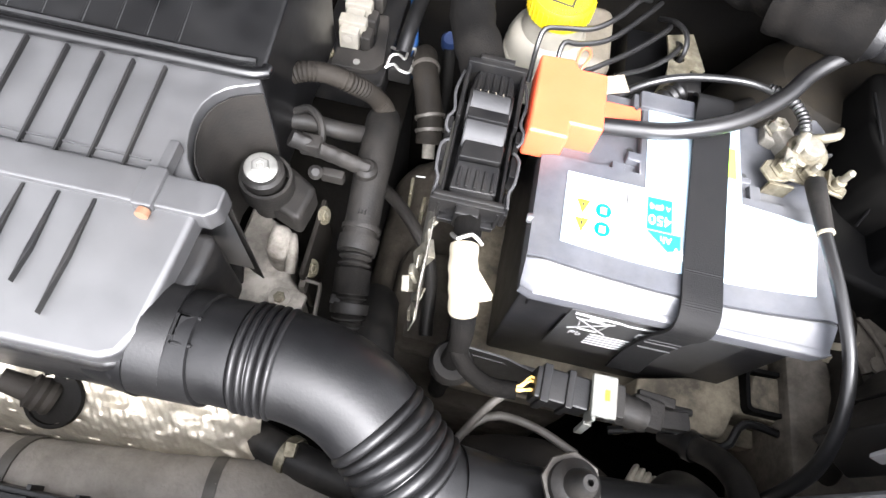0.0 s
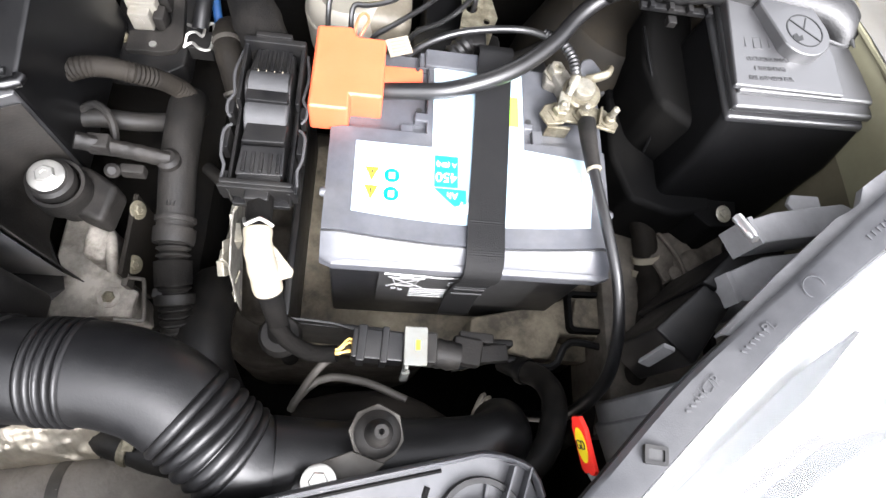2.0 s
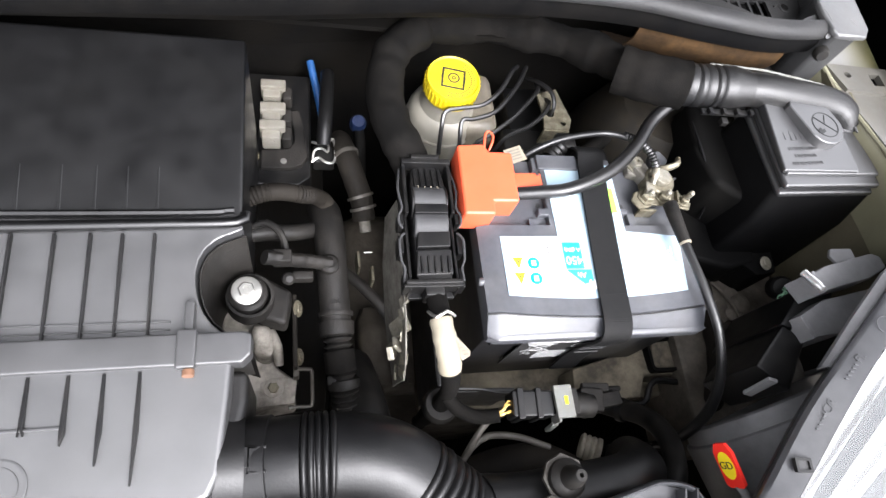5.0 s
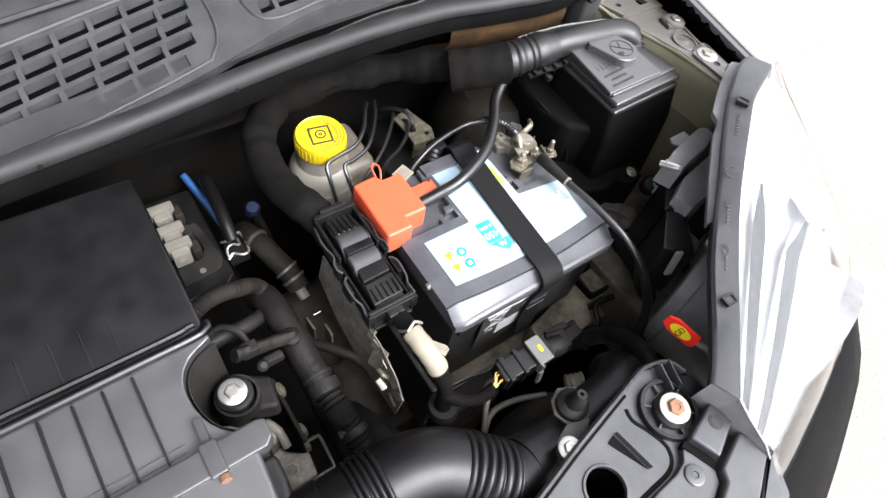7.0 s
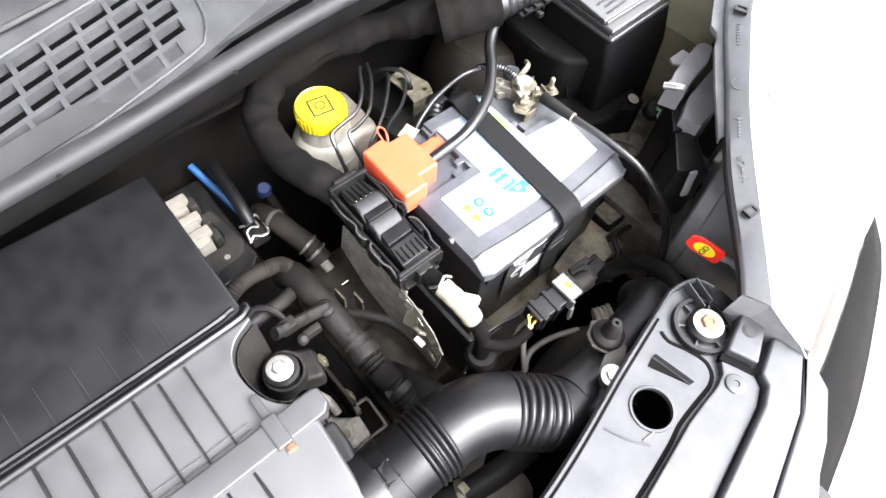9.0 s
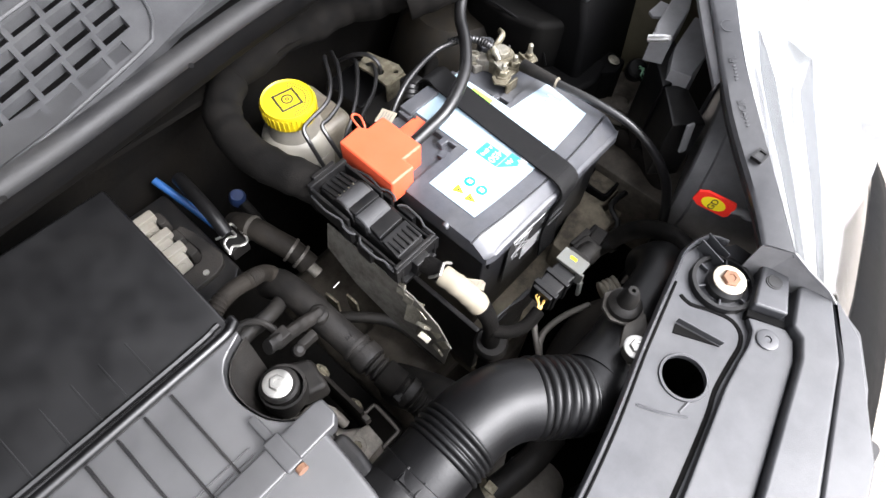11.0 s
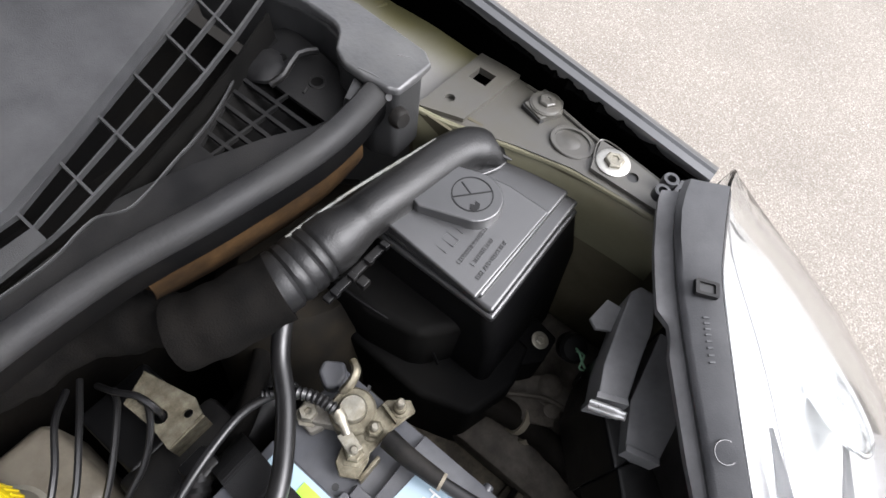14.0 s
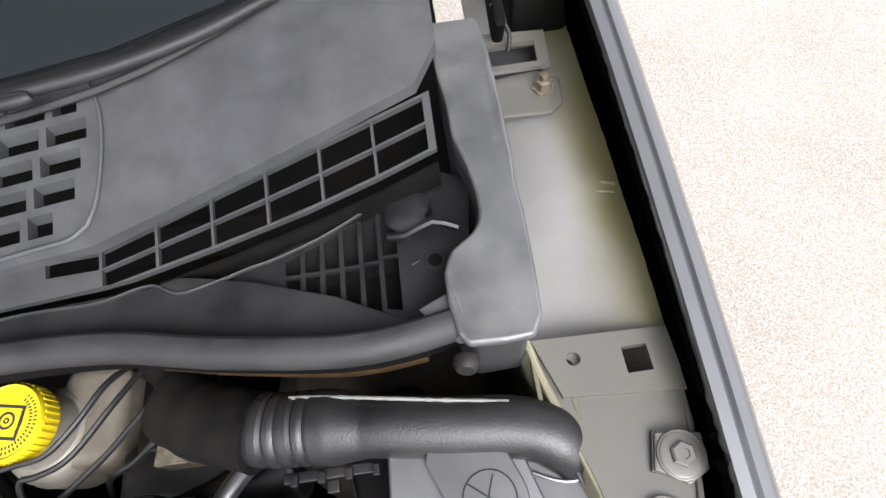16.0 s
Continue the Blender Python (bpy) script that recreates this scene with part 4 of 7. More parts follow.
nut = part("pinch_nut", lathe([(0.0088, 0), (0.0088, 0.0014), (0.0064, 0.0015), (0.0064, 0.0075), (0.0054, 0.0088), (0.0026, 0.0088), (0.0024, 0.0060)], (0.1688, 0.1655, 0.7875), 6), zinc_bright, clamp)
for x, y, h, r in ((0.1690, 0.1265, 0.0125, 0.0062), (0.187, 0.1262, 0.0125, 0.0054), (0.2075, 0.1230, 0.0165, 0.0042)):
    stud = part("stud", lathe([(0.0026, 0), (0.0026, h), (0.0016, h + 0.0012)], (x, y, 0.7922), 12), zinc_bright, clamp)
    part("stud_nut", lathe([(r * 1.45, 0), (r * 1.45, 0.0012), (r, 0.0013), (r, 0.0058), (r * 0.8, 0.0068)], (x, y, 0.7923), 6 if r > 0.005 else 16), zinc, stud)
part("lug", pieces(turn(box(0.1665, 0.1755, 0.1245, 0.1395, 0.7985, 0.8005, 0.0007), about((0.171, 0.132, 0.8), rz=-14)), tube([(0.1735, 0.1365, 0.8005), (0.1765, 0.1425, 0.8035), (0.1790, 0.1500, 0.8055)], lambda q: 0.0030 + 0.0011 * (q > 0.45), 12, 0.0015)), zinc_bright, clamp, "bright crimped cable lug")


def cable(name, pts, r, material, label, category="cable", n=12, step=0.006, at=None, group=""):
    p = at or pts[0]
    return solid(name, tube(pts, r, n, step), material, label, category, p, group=group)


cable("positive_cable", [(0.034, 0.128, 0.793), (0.055, 0.1265, 0.7985), (0.085, 0.1265, 0.806), (0.125, 0.142, 0.812), (0.158, 0.170, 0.814), (0.178, 0.195, 0.818), (0.196, 0.209, 0.826), (0.212, 0.216, 0.83)], 0.0061, cable_black, "thick glossy black positive cable")
cable("thin_cable", [(0.03, 0.18, 0.755), (0.047, 0.174, 0.772), (0.07, 0.18, 0.79), (0.098, 0.188, 0.797), (0.14, 0.194, 0.799), (0.165, 0.186, 0.802)], 0.0029, cable_black, "thin black cable behind the battery")
cs = thing("ridged_sleeve", "ridged black cable sleeve at the negative clamp", "cable sleeve", (0.172, 0.175, 0.8))
part("sleeve", tube([(0.158, 0.192, 0.800), (0.168, 0.181, 0.806), (0.176, 0.165, 0.808), (0.1788, 0.150, 0.806)], lambda s: 0.0038 + 0.0006 * math.sin(s * 95), 12, 0.001), cable_black, cs)
nb = thing("negative_cable", "black earth cable looping off the battery", "cable", (0.187, 0.11, 0.8))
part("sheath", tube([(0.1875, 0.114, 0.799), (0.187, 0.098, 0.801), (0.189, 0.07, 0.802), (0.196, 0.03, 0.800), (0.206, -0.01, 0.788), (0.214, -0.045, 0.760), (0.216, -0.07, 0.72), (0.208, -0.085, 0.66), (0.19, -0.08, 0.58)], lambda s: 0.0040 + 0.0012 * min(1, max(0, (s - 0.35) / 0.2)), 14), cable_black, nb)
part("boot", tube([(0.1875, 0.116, 0.799), (0.187, 0.1, 0.801), (0.1885, 0.075, 0.802)], lambda s: 0.0068 - 0.0014 * s, 12, 0.004), rubber, nb, "grey-black heat-shrink boot")
part("tape_ring", tube([(0.1885, 0.0755, 0.802), (0.1888, 0.0735, 0.802)], 0.0056, 12, 0.002), paper, nb)
tag = thing("cable_tag", "white printed tag beside the orange cover", "tag", (0.046, 0.17, 0.775))
part("tag_film", turn(box(0.037, 0.0545, 0.1635, 0.1795, 0.790, 0.7905, 0), about((0.046, 0.17, 0.79), rx=0, ry=-6, rz=18)), paper, tag)
part("tag_print", turn(join(*[box(0.040, 0.0515, 0.1665 + 0.003 * i, 0.1676 + 0.003 * i, 0.7905, 0.7909, 0) for i in range(4)]), about((0.046, 0.17, 0.79), rx=0, ry=-6, rz=18)), coil_grey, tag)

# ---- fuse connector block beside the battery ----
fb = thing("fuse_connector", "black lever-locked connector block beside the battery", "connector", (-0.042, 0.095, 0.745))
CX0, CX1 = -0.0645, -0.0215
part("cradle", pieces(box(CX0, CX0 + 0.0032, 0.106, 0.156, 0.768, 0.797, 0.001), box(CX0 + 0.0005, CX0 + 0.003, 0.042, 0.108, 0.766, 0.786, 0.0008), box(CX1 - 0.0032, CX1, 0.106, 0.156, 0.768, 0.797, 0.001), box(CX1 - 0.003, CX1 - 0.0005, 0.042, 0.108, 0.766, 0.786, 0.0008), box(CX0, CX1, 0.1525, 0.1575, 0.768, 0.8005, 0.001), box(CX0 + 0.008, CX1 - 0.010, 0.1565, 0.1605, 0.778, 0.8025, 0.0008), box(CX0 - 0.003, CX1 + 0.001, 0.0445, 0.0485, 0.770, 0.7925, 0.001), box(CX0 - 0.0045, CX1 + 0.002, 0.0425, 0.0450, 0.776, 0.7900, 0.0006), box(CX0 + 0.013, CX1 - 0.014, 0.036, 0.0445, 0.768, 0.788, 0.0015), box(CX0 + 0.002, CX1 - 0.002, 0.040, 0.155, 0.764, 0.769, 0.001)), black, fb)
part("cradle_foot", pieces(*[box(x0, x1, y0, y1, z0, z1, 0.0007) for x0, x1, y0, y1, z0, z1 in ((CX0 - 0.0055, CX0 - 0.001, 0.097, 0.108, 0.776, 0.7925), (CX0 - 0.0065, CX0 - 0.002, 0.073, 0.089, 0.772, 0.7885), (CX1 + 0.0005, CX1 + 0.0045, 0.098, 0.108, 0.776, 0.7915), (CX1 + 0.0005, CX1 + 0.0055, 0.072, 0.089, 0.772, 0.7885), (CX0 - 0.004, CX0, 0.043, 0.057, 0.77, 0.785, ), (CX1, CX1 + 0.004, 0.043, 0.060, 0.77, 0.786))]), black, fb)
part("rear_plug", pieces(box(-0.0575, -0.0285, 0.090, 0.150, 0.758, 0.794, 0.003), warp(prism([(-0.0585, 0.128), (-0.0275, 0.128), (-0.0295, 0.149), (-0.0355, 0.1535), (-0.0505, 0.1535), (-0.0565, 0.149)], 0.785, 0.7975, 0.0015), lambda x, y, z: (x, y, z - (0.0045 * max(0, (y - 0.135) / 0.018) if z > 0.79 else 0)))), black, fb)
for i in range(5):
    part("grip_ridge", warp(box(-0.0550 + 0.0054 * i, -0.0525 + 0.0054 * i, 0.130, 0.150, 0.794, 0.7993, 0.0006), lambda x, y, z: (x, y, z - 0.0045 * max(0, (y - 0.135) / 0.018))), black, fb)
part("lever", pieces(lathe([(0.0125, 0), (0.0138, 0.0012), (0.0138, 0.0278), (0.0125, 0.029)], (-0.0575, 0.1195, 0.789), 36, (1, 0, 0)), lathe([(0.0112, 0), (0.0122, 0.001), (0.0122, 0.0275), (0.0112, 0.0285)], (-0.0572, 0.0985, 0.788), 36, (1, 0, 0))), lever_grey, fb, "grey lever drum")
part("lever_band", pieces(lathe([(0.0139, 0), (0.0144, 0.0008), (0.0144, 0.0014), (0.0139, 0.002)], (-0.0585, 0.1195, 0.789), 36, (1, 0, 0)), lathe([(0.0139, 0), (0.0144, 0.0008), (0.0144, 0.0014), (0.0139, 0.002)], (-0.0300, 0.1195, 0.789), 36, (1, 0, 0)), box(-0.0572, -0.0288, 0.1030, 0.1120, 0.785, 0.8022, 0.0012)), black, fb)
part("lever_mark", pieces(*[box(-0.0520 + 0.0055 * i, -0.0515 + 0.0055 * i, 0.1245, 0.1300, 0.7990, 0.7998, 0) for i in range(4)]), paper, fb)
part("front_plug", pieces(box(-0.0580, -0.0285, 0.044, 0.0905, 0.756, 0.790, 0.0025), prism([(-0.0570, 0.0745), (-0.0285, 0.0755), (-0.0275, 0.0905), (-0.0550, 0.0895)], 0.785, 0.7958, 0.0015), warp(prism([(-0.0585, 0.052), (-0.0275, 0.053), (-0.0280, 0.0740), (-0.0565, 0.0730)], 0.785, 0.7938, 0.0012), lambda x, y, z: (x, y, z - (0.003 * (0.074 - y) / 0.025 if z > 0.79 else 0)))), black, fb)
for i in range(5):
    part("grip_ridge", box(-0.0545 + 0.0056 * i, -0.0522 + 0.0056 * i, 0.0535, 0.0680, 0.788, 0.7946, 0.0006), black, fb)
part("side_clip", pieces(*[tube([(x, 0.152, 0.790), (x + q * 0.003, 0.130, 0.7935), (x + q * 0.0008, 0.112, 0.794), (x + q * 0.004, 0.106, 0.794), (x + q * 0.004, 0.098, 0.793), (x + q * 0.001, 0.094, 0.792)], 0.0011, 8, 0.003) for x, q in ((CX0 - 0.001, -1), (CX1 + 0.001, 1))], *[tube([(x, 0.090, 0.790), (x + q * 0.0045, 0.084, 0.791), (x + q * 0.004, 0.066, 0.789), (x + q * 0.0015, 0.060, 0.788), (x + q * 0.0025, 0.048, 0.786)], 0.0011, 8, 0.003) for x, q in ((CX0 - 0.001, -1), (CX1 + 0.001, 1))]), lever_grey, fb)
plate_q = bmesh.new()
plate_q.faces.new([plate_q.verts.new(p) for p in ((-0.064, 0.14, 0.757), (-0.064, 0.03, 0.757), (-0.064, 0.0, 0.742), (-0.062, -0.014, 0.712), (-0.066, -0.012, 0.672), (-0.071, 0.05, 0.685), (-0.072, 0.10, 0.70), (-0.07, 0.14, 0.722))])
hp = thing("hanging_plate", "scuffed grey sheet bracket below the connector block", "bracket", (-0.062, 0.05, 0.65))
part("sheet", thick(plate_q, 0.0012), alloy, hp)
part("bent_foil", pieces(turn(box(-0.069, -0.063, 0.02, 0.035, 0.72, 0.745, 0.001), about((-0.066, 0.027, 0.73), ry=20, rz=15)), turn(box(-0.072, -0.066, 0.008, 0.02, 0.705, 0.728, 0.001), about((-0.066, 0.015, 0.71), ry=-20, rx=25)), *[turn(box(-0.0675 + 0.001 * (k % 3), -0.0650 + 0.001 * (k % 2), y, y + 0.010, z, z + 0.012, 0.0006, 1), about((-0.066, y, z), rx=30 * (k % 3) - 20, ry=25 - 18 * (k % 4), rz=20 * (k % 2) - 8)) for k, (y, z) in enumerate(((0.038, 0.750), (0.030, 0.742), (0.017, 0.738), (0.006, 0.728), (-0.002, 0.716), (-0.009, 0.704), (-0.010, 0.690)))]), zinc_bright, hp)

loom = thing("main_loom", "taped wiring loom with an off-white printed sleeve", "wiring loom", (-0.03, -0.02, 0.6))
part("conduit", tube([(-0.042, 0.05, 0.775), (-0.041, 0.03, 0.781), (-0.039, 0.012, 0.782), (-0.034, -0.01, 0.770), (-0.029, -0.026, 0.747), (-0.028, -0.033, 0.72), (-0.03, -0.036, 0.68), (-0.03, -0.036, 0.6)], lambda s: 0.0080 + 0.0006 * math.sin(s * 25), 14), cloth_tape, loom)
part("sleeve", tube([(-0.0405, 0.018, 0.782), (-0.0385, 0.004, 0.780), (-0.0345, -0.010, 0.7705), (-0.0318, -0.018, 0.7605)], lambda s: 0.0092 + 0.0008 * s + 0.0003 * math.sin(s * 23), 20, 0.002, flat=0.95), paper, loom, "off-white printed paper sleeve")
part("sleeve_flap", turn(prism([(-0.0315, 0.010), (-0.028, 0.010), (-0.017, -0.008), (-0.0185, -0.012), (-0.0275, -0.0145)], 0.772, 0.7726, 0), about((-0.026, 0, 0.772), ry=18, rz=12)), paper, loom)
part("flap_print", turn(join(*[box(-0.0285 + 0.001 * (4 - i), -0.0265 + 0.0017 * (4 - i), -0.0105 + 0.003 * i, -0.0098 + 0.003 * i, 0.7726, 0.773, 0) for i in range(5)]), about((-0.026, 0, 0.772), ry=18, rz=12)), coil_grey, loom)
part("collar", lathe([(0.014, 0), (0.0165, 0.004), (0.0165, 0.01), (0.014, 0.014)], (-0.0285, -0.036, 0.69), 18), rubber, loom)
part("branch", tube([(-0.029, -0.034, 0.728), (-0.02, -0.044, 0.724), (-0.003, -0.052, 0.722), (0.016, -0.0525, 0.726)], 0.0062, 12), cloth_tape, loom)
part("foil_tie", tube([(-0.05, 0.024, 0.782), (-0.046, 0.016, 0.793), (-0.038, 0.02, 0.795), (-0.03, 0.018, 0.788)], 0.0014, 6), steel, loom)
for i in range(4):
    cable("loose_wire", [(0.010, -0.0525 + 0.0004 * i, 0.727), (0.017, -0.0535 + 0.0012 * i, 0.731 + 0.001 * (i % 2)), (0.024, -0.0505 + (0.0028 * i if i != 1 else -0.001), 0.7305), (0.032, -0.0515 + 0.0026 * i, 0.729)], 0.0009, wire_yellow, "thin yellow wire entering the plug", "wire", 6, 0.003, group="loose yellow wires")
sp = thing("sensor_plug", "black sensor plug with a pale grey locking clip", "connector", (0.07, -0.047, 0.70))
part("plug_body", turn(join(box(0.026, 0.064, -0.058, -0.036, 0.714, 0.737, 0.002), box(0.03, 0.036, -0.060, -0.034, 0.712, 0.739, 0.001), box(0.047, 0.052, -0.060, -0.034, 0.712, 0.739, 0.001)), about((0.06, -0.047, 0.725), rz=-3)), black, sp)
part("lock_clip", pieces(box(0.063, 0.080, -0.061, -0.033, 0.7375, 0.742, 0.0012), box(0.064, 0.067, -0.064, -0.056, 0.722, 0.7405, 0.0012), turn(box(0.063, 0.069, -0.066, -0.0625, 0.706, 0.727, 0.001), about((0.065, -0.065, 0.72), rx=-8))), clip_white, sp)
part("clip_window", box(0.0715, 0.0745, -0.05, -0.043, 0.742, 0.7426, 0), ink_yellow, sp)
part("socket", pieces(box(0.078, 0.088, -0.058, -0.035, 0.714, 0.736, 0.002), lathe([(0.0105, 0), (0.0115, 0.004), (0.0105, 0.008), (0.0115, 0.012), (0.0105, 0.016), (0.0105, 0.02)], (0.086, -0.048, 0.724), 16, (1, -0.12, -0.1))), rubber, sp)
part("bracket", pieces(turn(box(0.104, 0.128, -0.054, -0.032, 0.695, 0.709, 0.003), about((0.12, -0.04, 0.7), rz=-8)), turn(box(0.122, 0.150, -0.050, -0.036, 0.690, 0.701, 0.002), about((0.13, -0.04, 0.7), rz=6)), turn(box(0.110, 0.138, -0.034, -0.026, 0.697, 0.7035, 0.0015), about((0.12, -0.03, 0.7), rz=-4)), box(0.128, 0.158, -0.034, -0.028, 0.662, 0.690, 0.002)), dusty_black, sp)
# ---- brake fluid reservoir and ABS unit ----
res = thing("fluid_reservoir", "milky brake fluid reservoir with a yellow screw cap", "reservoir", (0.0, 0.262, 0.66))
part("tank", join(lathe([(0.028, 0.0), (0.036, 0.006), (0.038, 0.03), (0.038, 0.055), (0.034, 0.066), (0.028, 0.070), (0.0255, 0.084), (0.0255, 0.09)], (0.0, 0.267, 0.672), 32)), milky, res)
part("rear_tank", box(0.004, 0.058, 0.237, 0.316, 0.672, 0.740, 0.012, 3), stained_milky, res, "stained rear part of the tank")
part("band", lathe([(0.0382, 0), (0.0392, 0.002), (0.0392, 0.004), (0.0382, 0.006)], (0.0, 0.267, 0.713), 32), milky, res)
tilt_way = (-0.03, -0.05, 1)
rc = part("screw_cap", lathe([(0.0258, 0), (0.0275, 0.001), (0.0275, 0.017), (0.0262, 0.0195), (0.0249, 0.0185), (0.0247, 0.0178), (0.002, 0.0178)], (0.0, 0.267, 0.7625), 40, tilt_way), yellow, res, "yellow embossed screw cap")
for k in range(36):
    a = 2 * math.pi * k / 36
    part("grip_rib", turn(box(0.0272, 0.0284, -0.0007, 0.0007, 0.002, 0.016, 0), toward((0.0, 0.267, 0.7625), tilt_way) @ Matrix.Rotation(a, 4, "Z")), yellow, rc)
capm = toward((0.0, 0.267, 0.7625), tilt_way) @ Matrix.Translation((0, 0, 0.0178))
sq = plate([(-0.012, -0.012), (0.012, -0.012), (0.012, 0.012), (-0.012, 0.012)], [[(-0.0098, -0.0098), (0.0098, -0.0098), (0.0098, 0.0098), (-0.0098, 0.0098)]], 0, 0.0004)
part("cap_square", turn(sq, capm @ Matrix.Rotation(radians(20), 4, "Z")), ink_black, rc)
part("cap_ring", turn(plate(circle(0, 0.001, 0.0062), [circle(0, 0.001, 0.0045)], 0, 0.0004), capm), ink_black, rc)
part("cap_dot", turn(plate(circle(0, 0.001, 0.0022, 12), [circle(0, 0.001, 0.0010, 12)], 0, 0.0004), capm), ink_black, rc)
for s in (-1, 1):
    part("cap_bracket", turn(plate([(s * 0.0075 + 0.005 * math.cos(a) * s, 0.001 + 0.0085 * math.sin(a)) for a in [radians(q) for q in range(-60, 61, 20)]] + [(s * 0.0065 + 0.005 * math.cos(a) * s, 0.001 + 0.008 * math.sin(a)) for a in [radians(q) for q in range(60, -61, -20)]], [], 0, 0.0004), capm @ Matrix.Rotation(radians(20), 4, "Z")), ink_black, rc)
for k in range(22):
    a = 2.2 + 2.9 * k / 22
    for r0 in (0.0172, 0.0206):
        part("cap_print", turn(box(r0, r0 + 0.0022, -0.0006, 0.0006, 0, 0.0003, 0), capm @ Matrix.Rotation(-a + 3.6, 4, "Z")), ink_black, rc)

absu = thing("abs_unit", "black hydraulic unit with a dusty zinc bracket", "hydraulic unit", (0.11, 0.24, 0.64))
part("motor", pieces(box(0.06, 0.14, 0.205, 0.245, 0.66, 0.735, 0.006), lathe([(0.024, 0), (0.026, 0.004), (0.026, 0.05), (0.023, 0.054)], (0.135, 0.215, 0.695), 24, (0.9, 0.1, 0.1))), black, absu)
part("valve_block", box(0.07, 0.125, 0.24, 0.30, 0.66, 0.735, 0.004), housing_grey, absu)
part("zinc_bracket", plate([(0.098, 0.272), (0.121, 0.28), (0.131, 0.24), (0.127, 0.228), (0.098, 0.226), (0.10, 0.245)], [circle(0.121, 0.235, 0.0032, 12), circle(0.108, 0.247, 0.005, 12)], 0.756, 0.7585), zinc, absu)
part("bracket_leg", box(0.098, 0.127, 0.2255, 0.228, 0.72, 0.757, 0.0005), zinc, absu)
for i, p in enumerate((
    [(0.08, 0.305, 0.762), (0.066, 0.285, 0.776), (0.049, 0.258, 0.778), (0.029, 0.2405, 0.775), (0.004, 0.2365, 0.772), (-0.010, 0.233, 0.770), (-0.013, 0.222, 0.760), (-0.0125, 0.207, 0.735)],
    [(0.09, 0.305, 0.762), (0.072, 0.272, 0.772), (0.044, 0.238, 0.770), (0.020, 0.2285, 0.767), (0.008, 0.227, 0.766), (0.006, 0.216, 0.757), (0.008, 0.202, 0.735)],
    [(0.10, 0.285, 0.758), (0.094, 0.268, 0.766), (0.066, 0.238, 0.763), (0.040, 0.219, 0.757), (0.024, 0.213, 0.745), (0.022, 0.208, 0.72)],
    [(0.104, 0.272, 0.752), (0.108, 0.258, 0.762), (0.098, 0.242, 0.762), (0.082, 0.231, 0.755), (0.06, 0.224, 0.745), (0.048, 0.216, 0.72)],
    [(0.108, 0.247, 0.745), (0.110, 0.249, 0.765), (0.108, 0.262, 0.772), (0.10, 0.278, 0.768), (0.094, 0.30, 0.75)])):
    cable("brake_pipe", p, 0.0023, cable_black, "thin black steel brake pipe", "pipe", 8, 0.004, group="brake pipes")
cable("abs_loom", [(0.03, 0.205, 0.71), (0.06, 0.198, 0.73), (0.10, 0.198, 0.735), (0.15, 0.215, 0.735), (0.2, 0.25, 0.73)], 0.008, cloth_tape, "taped loom in front of the hydraulic unit", "wiring loom")
wp = thing("ribbed_plug", "small ribbed black plug at the battery's rear edge", "connector", (0.095, 0.185, 0.75))
part("plug", join(lathe([(0.008, 0), (0.0095, 0.003), (0.008, 0.006), (0.0095, 0.009), (0.008, 0.012), (0.0095, 0.015), (0.008, 0.02)], (0.088, 0.18, 0.774), 16, (0.6, 0.6, 0.2)), box(0.095, 0.115, 0.186, 0.204, 0.765, 0.785, 0.003)), black, wp)

# taped conduit that loops round the reservoir to the relay box
con = thing("taped_conduit", "thick cloth-taped conduit looping round the reservoir", "conduit", (-0.06, 0.25, 0.75))
part("conduit", tube([(-0.044, 0.15, 0.765), (-0.056, 0.172, 0.785), (-0.068, 0.2, 0.79), (-0.072, 0.24, 0.79), (-0.06, 0.285, 0.795), (-0.02, 0.312, 0.80), (0.04, 0.318, 0.802), (0.095, 0.306, 0.806), (0.135, 0.282, 0.816), (0.155, 0.255, 0.828), (0.17, 0.236, 0.836)], lambda s: 0.0175 + 0.0022 * math.sin(s * 38) * (s > 0.45) + 0.0022 * noise.noise((s * 34, 0, 0)) + 0.0008 * noise.noise((s * 110, 4, 0)), 18, 0.004), cloth_tape, con)
part("foam_sleeve", tube([(0.148, 0.245, 0.832), (0.17, 0.232, 0.838), (0.192, 0.224, 0.842), (0.205, 0.2195, 0.844)], lambda s: 0.0228 + 0.0005 * math.sin(s * 20), 22, 0.004), cloth_tape, con, "black foam sleeve")
part("tape_fleck", box(0.1615, 0.1635, 0.2115, 0.2125, 0.836, 0.839, 0.0003), paper, con)

# ---- relay box with its cable duct ----
rb = thing("relay_box", "black relay box with a ribbed duct and embossed lid", "relay box", (0.33, 0.16, 0.62))


def box_ring(x0, x1, y0, y1, z, r, n=4):
    return [(x, y, z) for x, y in rounded(x0, x1, y0, y1, r, n)]


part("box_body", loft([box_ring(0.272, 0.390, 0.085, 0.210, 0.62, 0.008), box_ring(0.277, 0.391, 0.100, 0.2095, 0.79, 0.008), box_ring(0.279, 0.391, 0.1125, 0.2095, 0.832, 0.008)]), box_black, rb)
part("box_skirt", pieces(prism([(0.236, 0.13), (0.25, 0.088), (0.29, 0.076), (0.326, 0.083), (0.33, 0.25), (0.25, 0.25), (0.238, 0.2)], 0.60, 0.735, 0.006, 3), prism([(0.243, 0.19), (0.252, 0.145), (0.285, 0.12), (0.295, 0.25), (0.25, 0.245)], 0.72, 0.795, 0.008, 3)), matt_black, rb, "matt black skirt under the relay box")
